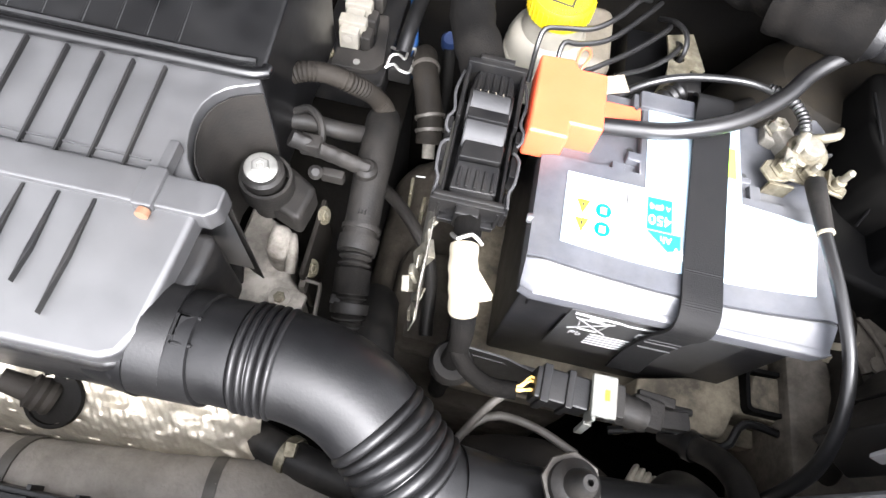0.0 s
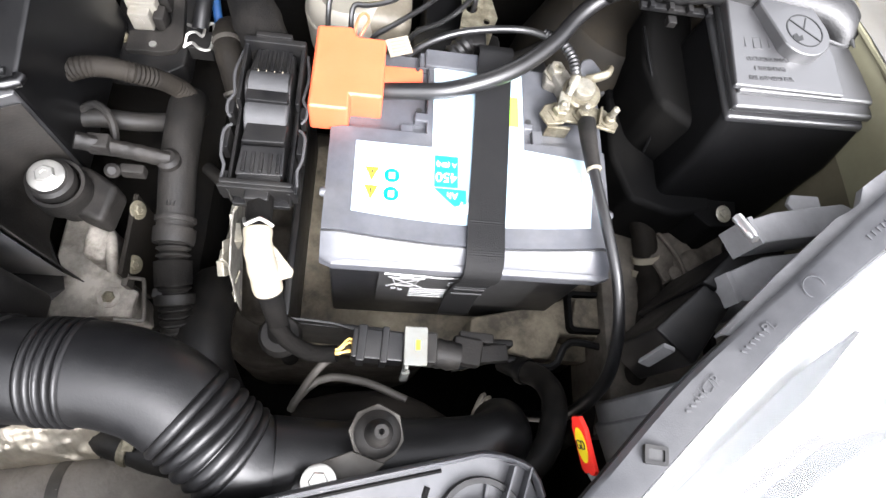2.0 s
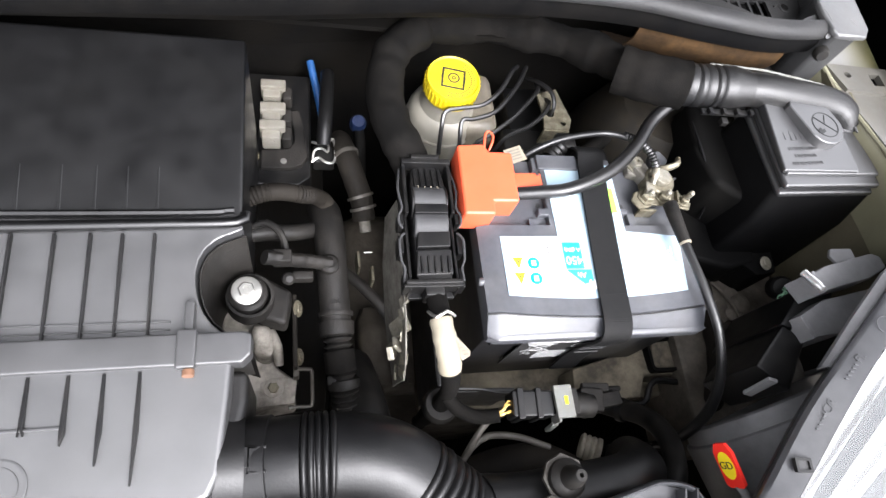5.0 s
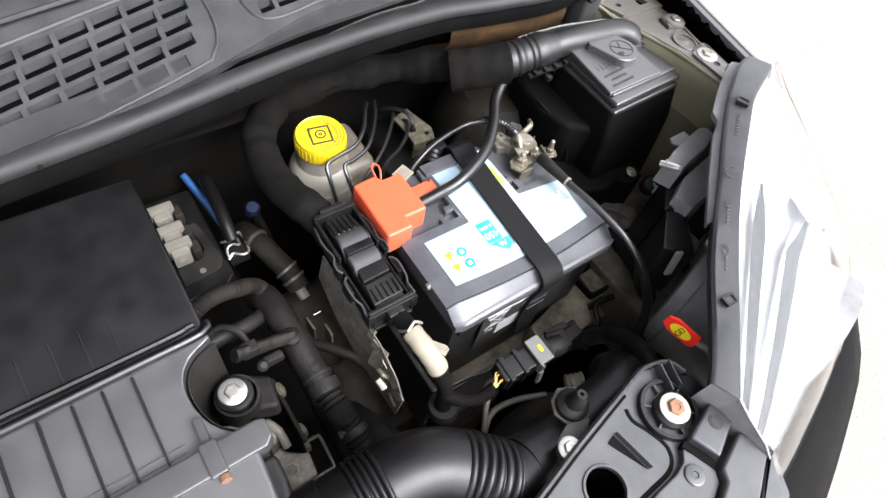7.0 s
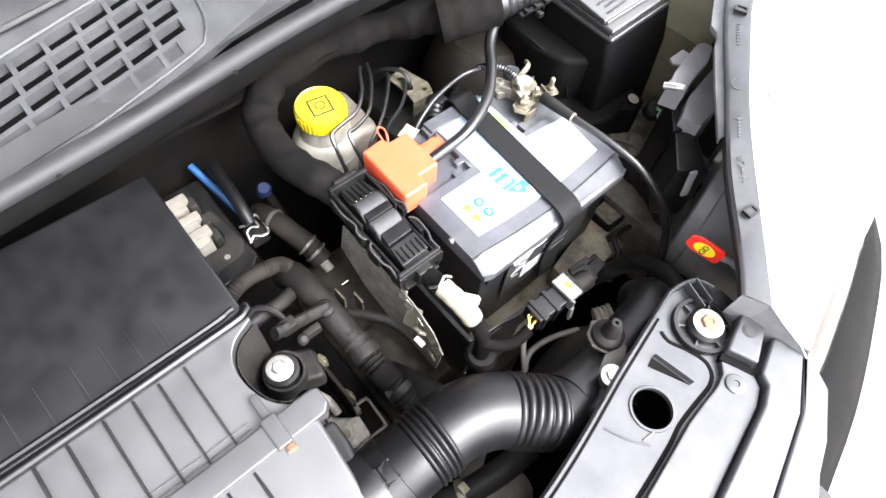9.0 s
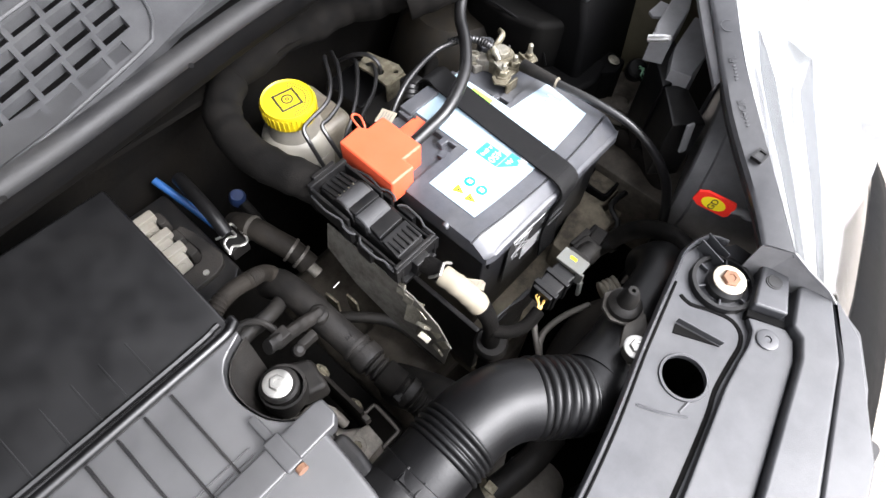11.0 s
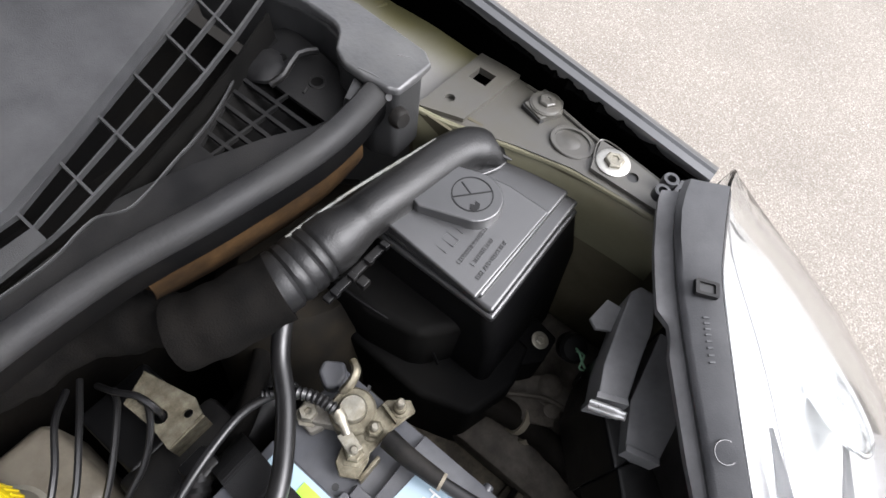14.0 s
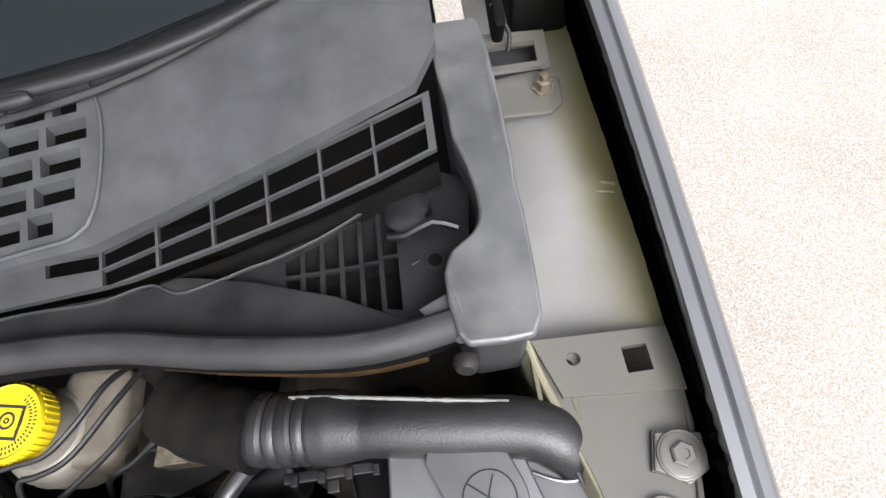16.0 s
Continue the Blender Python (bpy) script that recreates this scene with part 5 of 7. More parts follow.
part("skirt_seam", tube([(0.2445, 0.215, 0.797), (0.246, 0.19, 0.796), (0.253, 0.160, 0.786), (0.262, 0.141, 0.762), (0.263, 0.131, 0.742)], 0.0013, 8, 0.004), box_black, rb)
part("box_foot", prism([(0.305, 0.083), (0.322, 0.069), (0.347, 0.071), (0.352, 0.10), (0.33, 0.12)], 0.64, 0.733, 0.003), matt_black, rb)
lip_pts = [(0.2775, 0.1085), (0.3945, 0.112), (0.3945, 0.150), (0.388, 0.196), (0.374, 0.212), (0.285, 0.214), (0.277, 0.205)]
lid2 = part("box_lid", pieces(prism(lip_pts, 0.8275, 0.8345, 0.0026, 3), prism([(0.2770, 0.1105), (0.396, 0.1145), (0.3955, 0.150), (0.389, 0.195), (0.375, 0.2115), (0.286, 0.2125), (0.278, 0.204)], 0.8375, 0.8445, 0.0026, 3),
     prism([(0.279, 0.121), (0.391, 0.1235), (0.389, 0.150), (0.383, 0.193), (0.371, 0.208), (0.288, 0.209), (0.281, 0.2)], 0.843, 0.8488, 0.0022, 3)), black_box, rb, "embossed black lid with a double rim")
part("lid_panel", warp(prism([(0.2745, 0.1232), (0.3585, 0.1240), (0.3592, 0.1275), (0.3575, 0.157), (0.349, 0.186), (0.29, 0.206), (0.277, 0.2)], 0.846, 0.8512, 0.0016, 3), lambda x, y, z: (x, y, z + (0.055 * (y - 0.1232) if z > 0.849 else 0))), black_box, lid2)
part("lid_gap", prism([(0.279, 0.1145), (0.390, 0.117), (0.388, 0.15), (0.382, 0.193), (0.37, 0.208), (0.288, 0.21), (0.281, 0.202)], 0.833, 0.839, 0), ink_black, lid2)
oval_pts = [(0.2965, 0.1885), (0.3085, 0.1600)] + [(0.327 + 0.0203 * math.cos(radians(a)), 0.1665 + 0.0203 * math.sin(radians(a))) for a in range(215, 386, 12)] + [(0.340, 0.1885), (0.321, 0.1945), (0.299, 0.1965)]
ov = part("raised_badge", prism(oval_pts, 0.850, 0.8625, 0.0014, 3), black_box, lid2)
part("badge_ring", plate(circle(0.3275, 0.1675, 0.0140, 28), [circle(0.3275, 0.1675, 0.0132, 28)], 0.8620, 0.8629), housing_grey, ov)
part("badge_slash", turn(box(0.3142, 0.3408, 0.1671, 0.1679, 0.8620, 0.8630, 0), about((0.3275, 0.1675, 0.862), rz=-38)), housing_grey, ov)
part("badge_mark", pieces(turn(box(0.3262, 0.3270, 0.1675, 0.1790, 0.8620, 0.8629, 0), about((0.3275, 0.1675, 0.862), rz=-20)), plate([(0.317, 0.158), (0.321, 0.1572), (0.3245, 0.159), (0.3243, 0.163), (0.3215, 0.1612), (0.320, 0.164), (0.3172, 0.162)], [], 0.8620, 0.8630)), housing_grey, ov)
for k, (words, wx, wy) in enumerate((("CENTRALINA FUSIBILI", 0.302, 0.1465), ("E TELERUTTORI", 0.3025, 0.1390), ("FUSE AND RELAY BOX", 0.3025, 0.1312))):
    letters(words, 0.0046, (0, 0, 0), 0, black_box, lid2, "embossed_line", 0.0005, m=Matrix.Translation((wx, wy, 0.8517 + 0.055 * (wy - 0.1232))) @ pose(0, 0, 0, 3.1, 0, 4) @ Matrix.Diagonal((0.74, 1.0, 1, 1)))
part("fuse_symbol", pieces(*[box(x0, x1, y0, y1, 0.852, 0.8536, 0) for x0, x1, y0, y1 in ((0.286, 0.2868, 0.1555, 0.164), (0.3045, 0.3053, 0.1565, 0.165), (0.2925, 0.2932, 0.1550, 0.1645), (0.2985, 0.2992, 0.1555, 0.165), (0.2925, 0.2992, 0.1550, 0.1557), (0.2925, 0.2992, 0.1643, 0.165))]), black_box, lid2)
part("duct_arc", tube([(0.352, 0.178, 0.8495), (0.362, 0.173, 0.8500), (0.373, 0.171, 0.8495), (0.381, 0.176, 0.849), (0.384, 0.186, 0.8485)], 0.0011, 8, 0.004), black_box, lid2)
part("cable_duct", tube([(0.196, 0.2235, 0.8435), (0.215, 0.2195, 0.8455), (0.24, 0.2170, 0.8485), (0.262, 0.2135, 0.852), (0.28, 0.2105, 0.8545), (0.31, 0.206, 0.855), (0.345, 0.2015, 0.854), (0.364, 0.1955, 0.852), (0.374, 0.186, 0.846), (0.376, 0.178, 0.838)], lambda s: (0.0208 - 0.0020 * max(0, math.cos(s * 2 * math.pi / 0.042)) ** 6 if s < 0.23 else 0.0208 - 0.0042 * min(1, max(0, (s - 0.27) / 0.1))) * (1 - 0.2 * max(0, (s - 0.9) / 0.1)), 24, 0.0018, flat=0.95), black_duct, rb, "black ribbed cable duct")
part("mould_seam", tube([(0.226, 0.2325, 0.8605), (0.24, 0.2305, 0.8625), (0.262, 0.2265, 0.8655), (0.28, 0.2230, 0.8675), (0.31, 0.2180, 0.8670), (0.345, 0.2128, 0.8650)], lambda q: 0.0011 + 0.0005 * noise.noise((q * 40, 0, 3)), 8, 0.003), clip_white, rb, "pale worn mould seam")
part("duct_flange", pieces(box(0.217, 0.268, 0.190, 0.196, 0.8385, 0.8425, 0.001), *[box(0.222 + 0.015 * i, 0.226 + 0.015 * i, 0.188, 0.194, 0.842, 0.8465, 0.0006) for i in range(4)], box(0.24, 0.247, 0.183, 0.19, 0.832, 0.838, 0.001)), black, rb)
bolt("box_bolt", (0.334, 0.081, 0.736), (0.1, -0.2, 1), 0.0038, "dusty bolt with a washer on the chassis leg", zinc_bright, zinc_bright)
side = thing("side_loom", "dusty taped loom with two white tape bands", "wiring loom", (0.27, 0.0, 0.62))
part("sheath", tube([(0.276, 0.092, 0.70), (0.286, 0.07, 0.686), (0.291, 0.05, 0.675), (0.288, 0.02, 0.683), (0.2785, -0.02, 0.684), (0.272, -0.055, 0.658), (0.258, -0.085, 0.61), (0.24, -0.10, 0.56)], lambda s: 0.011 + 0.0006 * noise.noise((s * 40, 0, 0)) + 0.0004 * math.sin(s * 70), 18, 0.003), hose_brown, side)
for p, w in (((0.2895, 0.060, 0.680), (0.3, -0.8, -0.5)), ((0.2912, 0.047, 0.6735), (0.05, -0.85, -0.45))):
    part("tape_band", ring_on(p, w, 0.0112, 0.0136, 0.006, 20), paper, side)
for i in range(2):
    cable("green_wire", [(0.352 - 0.003 * i, 0.056, 0.728), (0.3465, 0.0515 - 0.005 * i, 0.737), (0.341 - 0.005 * i, 0.044, 0.735), (0.344, 0.037, 0.722)], 0.0009, wire_green, "thin green wire behind the headlamp", "wire", 6, 0.003, group="thin green wires")

wp2 = thing("lamp_plug", "black round lamp plug on the inner wing", "connector", (0.356, 0.056, 0.70))
part("plug_body", pieces(lathe([(0.011, 0), (0.0125, 0.004), (0.0125, 0.016), (0.010, 0.019), (0.004, 0.0195)], (0.356, 0.060, 0.715), 20, (-0.35, -0.3, 0.9)), box(0.334, 0.352, 0.026, 0.040, 0.70, 0.722, 0.003)), black, wp2)
lbk = thing("leg_plate", "dusty dark bracket plate on the chassis leg", "bracket", (0.31, 0.05, 0.66))
part("plate", pieces(turn(prism([(0.293, 0.078), (0.312, 0.084), (0.332, 0.062), (0.336, 0.036), (0.318, 0.030), (0.296, 0.052)], 0.684, 0.690, 0.0015), about((0.31, 0.055, 0.687), ry=-6)), lathe([(0.011, 0), (0.011, 0.004), (0.008, 0.006), (0.003, 0.0062)], (0.327, 0.052, 0.688), 20), lathe([(0.007, 0), (0.007, 0.003), (0.004, 0.0045)], (0.311, 0.040, 0.688), 16), tube([(0.294, 0.083, 0.69), (0.305, 0.066, 0.694), (0.315, 0.048, 0.694), (0.319, 0.034, 0.69)], 0.002, 8)), dirty_olive, lbk)

# ---- bulkhead seal, cowl and end block ----
sl = thing("bulkhead_seal", "long grey-black rubber seal along the bulkhead", "rubber seal", (0.0, 0.25, 0.86))
seal_pts = [(-0.85, 0.165, 0.885), (-0.5, 0.204, 0.892), (-0.3, 0.223, 0.897), (-0.18, 0.234, 0.898), (-0.04, 0.254, 0.898), (0.06, 0.264, 0.896), (0.14, 0.262, 0.897), (0.2, 0.250, 0.899), (0.265, 0.241, 0.900), (0.305, 0.2435, 0.900), (0.335, 0.250, 0.899)]
seal_line = curve_points(seal_pts, 0.012)
seal_rings, skirt_rings = [], []
for i, p in enumerate(seal_line):
    d = (seal_line[min(i + 1, len(seal_line) - 1)] - seal_line[max(i - 1, 0)]).normalized()
    back = Vector((-d.y, d.x, 0)).normalized()
    seal_rings.append([p + back * u + Vector((0, 0, w)) for u, w in ((0.0075, -0.010), (0.0078, 0.002), (0.0070, 0.0062), (0.0050, 0.0082), (0.0020, 0.0086), (-0.002, 0.0078), (-0.0055, 0.0058), (-0.0078, 0.0026), (-0.0084, -0.0008), (-0.0074, -0.0036), (-0.0045, -0.0050), (-0.002, -0.006), (0.001, -0.010))])
    skirt_rings.append([p + back * u + Vector((0, 0, w)) for u, w in ((0.004, -0.004), (-0.0030, -0.0045), (-0.0046, -0.0075), (-0.0056, -0.0125), (-0.0052, -0.0185), (-0.0040, -0.0235), (-0.001, -0.0255), (0.004, -0.025))])
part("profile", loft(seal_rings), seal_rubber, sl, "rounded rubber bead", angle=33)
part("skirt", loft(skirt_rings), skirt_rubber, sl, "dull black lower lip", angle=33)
for hx, hy in ((-0.24, 0.221), (-0.09, 0.238)):
    part("peg_hole", lathe([(0.002, 0), (0.002, 0.001)], (hx, hy - 0.0085, 0.9035), 10, (0, -0.6, 0.8)), matt_black, sl)
wall_rings = []
for p in curve_points([(x, y, 0) for x, y, z in seal_pts], 0.03):
    wall_rings.append([(p.x, p.y + 0.004, 0.89), (p.x, p.y + 0.010, 0.86), (p.x, p.y + 0.03, 0.84), (p.x, p.y + 0.07, 0.82), (p.x, p.y + 0.10, 0.74)])
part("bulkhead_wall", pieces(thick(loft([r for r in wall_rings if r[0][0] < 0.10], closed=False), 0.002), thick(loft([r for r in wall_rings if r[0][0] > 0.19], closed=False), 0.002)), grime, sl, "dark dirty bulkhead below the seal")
rust_rows = [[(p.x, p.y + 0.003, 0.882), (p.x, p.y - 0.001, 0.868 + 0.002 * noise.noise((p.x * 30, 0, 0))), (p.x, p.y - 0.001, 0.858 + 0.003 * noise.noise((p.x * 22, 2, 0))), (p.x, p.y + 0.004, 0.846), (p.x, p.y + 0.012, 0.83), (p.x, p.y + 0.05, 0.815)] for p in curve_points([(x, y, 0) for x, y, z in seal_pts], 0.012) if 0.145 < p.x < 0.318]
part("rusty_wall", thick(loft(rust_rows, closed=False), 0.002), rusty, sl, "rust-brown bulkhead sheet below the seal")
eb = thing("cowl_end_block", "scuffed grey moulded block closing the cowl's end", "cowl block", (0.345, 0.33, 0.84))
blk = prism([(0.335, 0.450), (0.360, 0.450), (0.3655, 0.42), (0.3665, 0.34), (0.3650, 0.262), (0.359, 0.2375), (0.3305, 0.2365), (0.3235, 0.252), (0.3245, 0.28), (0.340, 0.296), (0.3435, 0.31), (0.343, 0.33), (0.336, 0.36), (0.335, 0.40)], 0.835, 0.9045, 0.004, 3)
part("block", blk, cowl_grey, eb)
cap_pts = curve_points([(0.334, 0.452, 0), (0.3325, 0.41, 0), (0.3355, 0.375, 0), (0.336, 0.352, 0), (0.3425, 0.325, 0), (0.3435, 0.303, 0), (0.338, 0.2925, 0), (0.326, 0.2835, 0), (0.3205, 0.271, 0)], 0.006) + [Vector(p) for p in ((0.3205, 0.256, 0), (0.3232, 0.2385, 0), (0.3275, 0.2325, 0), (0.3445, 0.2312, 0), (0.3602, 0.2328, 0), (0.3655, 0.2425, 0), (0.3668, 0.268, 0), (0.3675, 0.302, 0), (0.3662, 0.318, 0), (0.3675, 0.336, 0), (0.3675, 0.373, 0), (0.367, 0.421, 0), (0.364, 0.452, 0))]


def crumple(x, y, z):
    """The soft top: a swell along its length, a folded crease and small dents at the front."""
    if z < 0.9055:
        return x, y, z
    crease = math.exp(-(((x - 0.352) * 0.78 + (y - 0.246) * 0.62) / 0.0022) ** 2) * (0.232 < y < 0.262)
    return x, y, z + 0.006 * math.sin(max(0, min(1, (y - 0.30) / 0.15)) * math.pi) + 0.0022 * noise.noise((x * 60, y * 45, 0)) - 0.0016 * crease + 0.05 * min(0, y - 0.25)


part("soft_cap", warp(prism([tuple(p[:2]) for p in cap_pts], 0.9035, 0.9105, 0.0022, 3), crumple), cap_grey, eb, "scuffed soft top folded over the block's front")
part("cap_fold", pieces(tube([(0.3495, 0.2525, 0.9095), (0.3545, 0.2445, 0.9085), (0.3600, 0.2350, 0.9070)], 0.0010, 8, 0.002), tube([(0.3235, 0.2620, 0.9095), (0.3260, 0.2500, 0.9090), (0.3262, 0.2380, 0.9075)], 0.0012, 8, 0.002)), cap_grey, eb)
part("side_fold", turn(prism([(0.305, 0.2585), (0.3215, 0.2655), (0.3225, 0.2575), (0.309, 0.2525)], 0.889, 0.902, 0.001), about((0.315, 0.26, 0.895), rx=12)), cowl_grey, eb)
part("pin_hole", lathe([(0.0026, 0), (0.0026, 0.001)], (0.3245, 0.2385, 0.9015), 12, (-0.1, -0.8, 0.5)), ink_black, eb)
part("peg", lathe([(0.007, 0), (0.007, 0.004), (0.005, 0.007)], (0.326, 0.232, 0.888), 16, (-0.2, -1, 0.2)), rubber, eb)

cw = thing("scuttle_cowl", "dusty grey plastic cowl with slotted grilles", "cowl panel", (0.1, 0.35, 0.85))


def cowl_z(x, y, z):
    return (x, y, z + 0.34 * (y - 0.33) + 0.05 * (x - 0.1) * 0.3)



def grille_holes(x0, x1, y_low, rise, rows, cols):
    """Slots between long slats and short cross bars; the end columns are shortened at the rounded corners."""
    out = []
    pitch, col = 0.0815 / rows, (x1 - x0) / cols
    for r in range(rows):
        for c in range(cols):
            a, e = x0 + col * c + 0.0022, x0 + col * (c + 1) - 0.0022
            if r in (0, rows - 1) and c == cols - 1:
                e -= 0.009
            if r in (0, rows - 1) and c == 0 and x0 > -0.1:
                a += 0.009
            skew = 0.004 * (r - rows / 2)
            ya, ye = y_low + rise * (a - x0) + pitch * r, y_low + rise * (e - x0) + pitch * r
            out.append([(a + skew, ya + 0.0023), (e + skew, ye + 0.0023), (e + skew, ye + pitch - 0.0023), (a + skew, ya + pitch - 0.0023)])
    return out


holes = grille_holes(-0.46, -0.088, 0.212, 0.19, 5, 13) + grille_holes(-0.032, 0.133, 0.3085, 0.10, 5, 6)
outer = [(-0.86, 0.185), (-0.5, 0.196), (-0.3, 0.232), (-0.1, 0.273), (0.0, 0.299), (0.095, 0.313), (0.132, 0.3165), (0.18, 0.331), (0.25, 0.354), (0.319, 0.378), (0.334, 0.40), (0.334, 0.45), (0.40, 0.58), (0.28, 0.492), (0.06, 0.436), (-0.3, 0.385), (-0.86, 0.32)]
part("main_panel", warp(plate(outer, holes, 0.907, 0.915), cowl_z), panel_grey, cw, angle=25)
part("grille_rim", warp(tube([(-0.46, 0.208, 0.916), (-0.25, 0.249, 0.916), (-0.11, 0.277, 0.916), (-0.088, 0.286, 0.916), (-0.076, 0.305, 0.916), (-0.074, 0.335, 0.916), (-0.082, 0.358, 0.916), (-0.10, 0.3605, 0.916), (-0.25, 0.335, 0.916), (-0.46, 0.297, 0.916)], 0.0013, 8, 0.008), cowl_z), panel_grey, cw)
part("grille_rim", warp(tube([(0.02, 0.3085, 0.916), (0.10, 0.3185, 0.916), (0.124, 0.3225, 0.916), (0.136, 0.336, 0.916), (0.1415, 0.37, 0.916), (0.139, 0.397, 0.916), (0.125, 0.409, 0.916), (0.06, 0.402, 0.916), (-0.015, 0.392, 0.916), (-0.033, 0.382, 0.916), (-0.043, 0.352, 0.916), (-0.042, 0.322, 0.916), (-0.032, 0.306, 0.916), (-0.01, 0.304, 0.916), (0.022, 0.3087, 0.916)], 0.0013, 8, 0.008), cowl_z), panel_grey, cw)
part("wiper_crease", warp(tube([(-0.86, 0.29, 0.922), (-0.3, 0.344, 0.922), (0.0, 0.378, 0.922), (0.095, 0.388, 0.922), (0.17, 0.403, 0.922), (0.256, 0.438, 0.922), (0.30, 0.468, 0.922)], 0.002, 8, 0.02), cowl_z), seal_rubber, cw, "raised lip at the windscreen")


# the slotted strip below the panel
def strip_edge(x):
    return 0.2955 + max(0, x - 0.13) * 0.22 + 0.6 * max(0, x - 0.2) ** 2, 0.3155 + max(0, x - 0.13) * 0.33


xs = [-0.86, -0.4, -0.1, 0.0, 0.1, 0.15, 0.2, 0.25, 0.29, 0.3265]


def back_off(x):
    return 0.13 * max(0, 0.05 - x)


low_e = [(x, strip_edge(x)[0] - back_off(x) - 0.0008) for x in xs]
top_e = [(x, strip_edge(x)[1] - back_off(x) + 0.001) for x in xs]


def sy(x, f):
    a, e = strip_edge(x)
    return a + (e - a) * f


strip_holes = []
for i in range(7):
    x0, x1 = 0.2920 - 0.0315 * i, 0.3219 - 0.0315 * i
    for k in range(2):
        if k == 0 and i == 6:
            continue
        f0, f1 = (0.03, 0.485) if k == 0 else (0.525, 0.975)
        strip_holes.append([(x0, sy(x0, f0)), (x1, sy(x1, f0)), (x1, sy(x1, f1)), (x0, sy(x0, f1))])
part("slotted_strip", warp(plate(low_e + top_e[::-1], strip_holes, 0.905, 0.9085), lambda x, y, z: (x, y, z + 0.30 * (y - 0.33))), cowl_grey, cw, angle=25)
chan = []
for x in xs:
    a = strip_edge(x)[0] - back_off(x) - 0.003
    s = 0.262 - back_off(x) * 0.9 - max(0, x - 0.15) * 0.12
    chan.append([(x, a, 0.897 + 0.30 * (a - 0.33)), (x, a - 0.002, 0.88 + 0.2 * (a - 0.33)), (x, (a + s) / 2 + 0.004, 0.864), (x, s + 0.012, 0.868), (x, s + 0.006, 0.886)])
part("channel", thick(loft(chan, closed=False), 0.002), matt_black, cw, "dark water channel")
sg = []
for i in range(6):
    x0 = 0.2305 + 0.0113 * i
    lo0 = 0.2855 - 0.42 * min(x0 - 0.2305, 0.042)
    hi0 = 0.3055 + 0.47 * (x0 - 0.2305)
    mid = (lo0 + hi0) / 2
    sg.append([(x0, lo0), (x0 + 0.0086, lo0 - 0.002), (x0 + 0.0086, mid - 0.001), (x0, mid - 0.001)])
    sg.append([(x0, mid + 0.001), (x0 + 0.0086, mid + 0.001), (x0 + 0.0086, hi0 + 0.004), (x0, hi0)])
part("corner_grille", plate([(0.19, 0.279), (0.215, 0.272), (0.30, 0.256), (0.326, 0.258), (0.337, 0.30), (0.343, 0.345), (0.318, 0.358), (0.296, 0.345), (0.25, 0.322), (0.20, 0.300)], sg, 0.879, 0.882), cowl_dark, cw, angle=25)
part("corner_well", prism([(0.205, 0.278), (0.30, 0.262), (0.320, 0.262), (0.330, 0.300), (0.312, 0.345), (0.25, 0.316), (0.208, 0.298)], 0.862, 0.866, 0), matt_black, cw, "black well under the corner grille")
part("corner_hose", tube([(0.332, 0.308, 0.89), (0.318, 0.312, 0.893), (0.302, 0.308, 0.889), (0.292, 0.311, 0.885)], 0.0026, 8), black, cw)
part("corner_lump", pieces(warp(lathe([(0.016, 0), (0.0155, 0.002), (0.012, 0.0048), (0.004, 0.006)], (0.304, 0.329, 0.880), 24), lambda x, y, z: (x, y, z + 0.002 * noise.noise((x * 120, y * 120, 0)))), ring_on((0.3165, 0.2935, 0.8815), (0, 0, 1), 0.0042, 0.0062, 0.0012, 18), tube([(0.308, 0.2945, 0.8825), (0.303, 0.2925, 0.8825)], 0.001, 6)), cowl_dark, cw)
part("corner_hole", pieces(lathe([(0.0042, 0), (0.0042, 0.0008)], (0.3165, 0.2935, 0.8818), 16), lathe([(0.0035, 0), (0.0035, 0.0006)], (0.315, 0.325, 0.8838), 12)), matt_black, cw)
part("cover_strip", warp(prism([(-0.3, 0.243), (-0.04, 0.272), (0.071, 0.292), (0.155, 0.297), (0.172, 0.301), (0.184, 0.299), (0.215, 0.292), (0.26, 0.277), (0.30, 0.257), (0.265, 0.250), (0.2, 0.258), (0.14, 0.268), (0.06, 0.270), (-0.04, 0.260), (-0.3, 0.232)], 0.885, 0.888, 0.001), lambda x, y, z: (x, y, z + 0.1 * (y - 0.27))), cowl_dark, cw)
part("cover_ridge", tube([(-0.3, 0.2435, 0.8865), (-0.04, 0.2725, 0.8895), (0.071, 0.290, 0.8905), (0.126, 0.292, 0.8905), (0.148, 0.297, 0.8905), (0.159, 0.2980, 0.8905), (0.168, 0.293, 0.890), (0.176, 0.291, 0.890), (0.193, 0.295, 0.8895), (0.213, 0.301, 0.8895), (0.228, 0.305, 0.889), (0.251, 0.314, 0.888), (0.275, 0.327, 0.887), (0.295, 0.340, 0.886)], 0.0007, 8, 0.003, flat=2.4), cowl_grey, cw, "thin worn ridge along the strip")
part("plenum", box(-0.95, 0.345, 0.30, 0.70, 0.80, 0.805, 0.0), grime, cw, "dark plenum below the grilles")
hg = thing("bonnet_hinge", "grey-painted bonnet hinge plate with a nut", "hinge", (0.395, 0.42, 0.85))
part("hinge_plate", warp(prism([(0.371, 0.402), (0.408, 0.4), (0.418, 0.408), (0.42, 0.43), (0.405, 0.44), (0.372, 0.436)], 0.861, 0.865, 0.0015), lambda x, y, z: (x, y, z + 0.002)), primer_grey, hg)
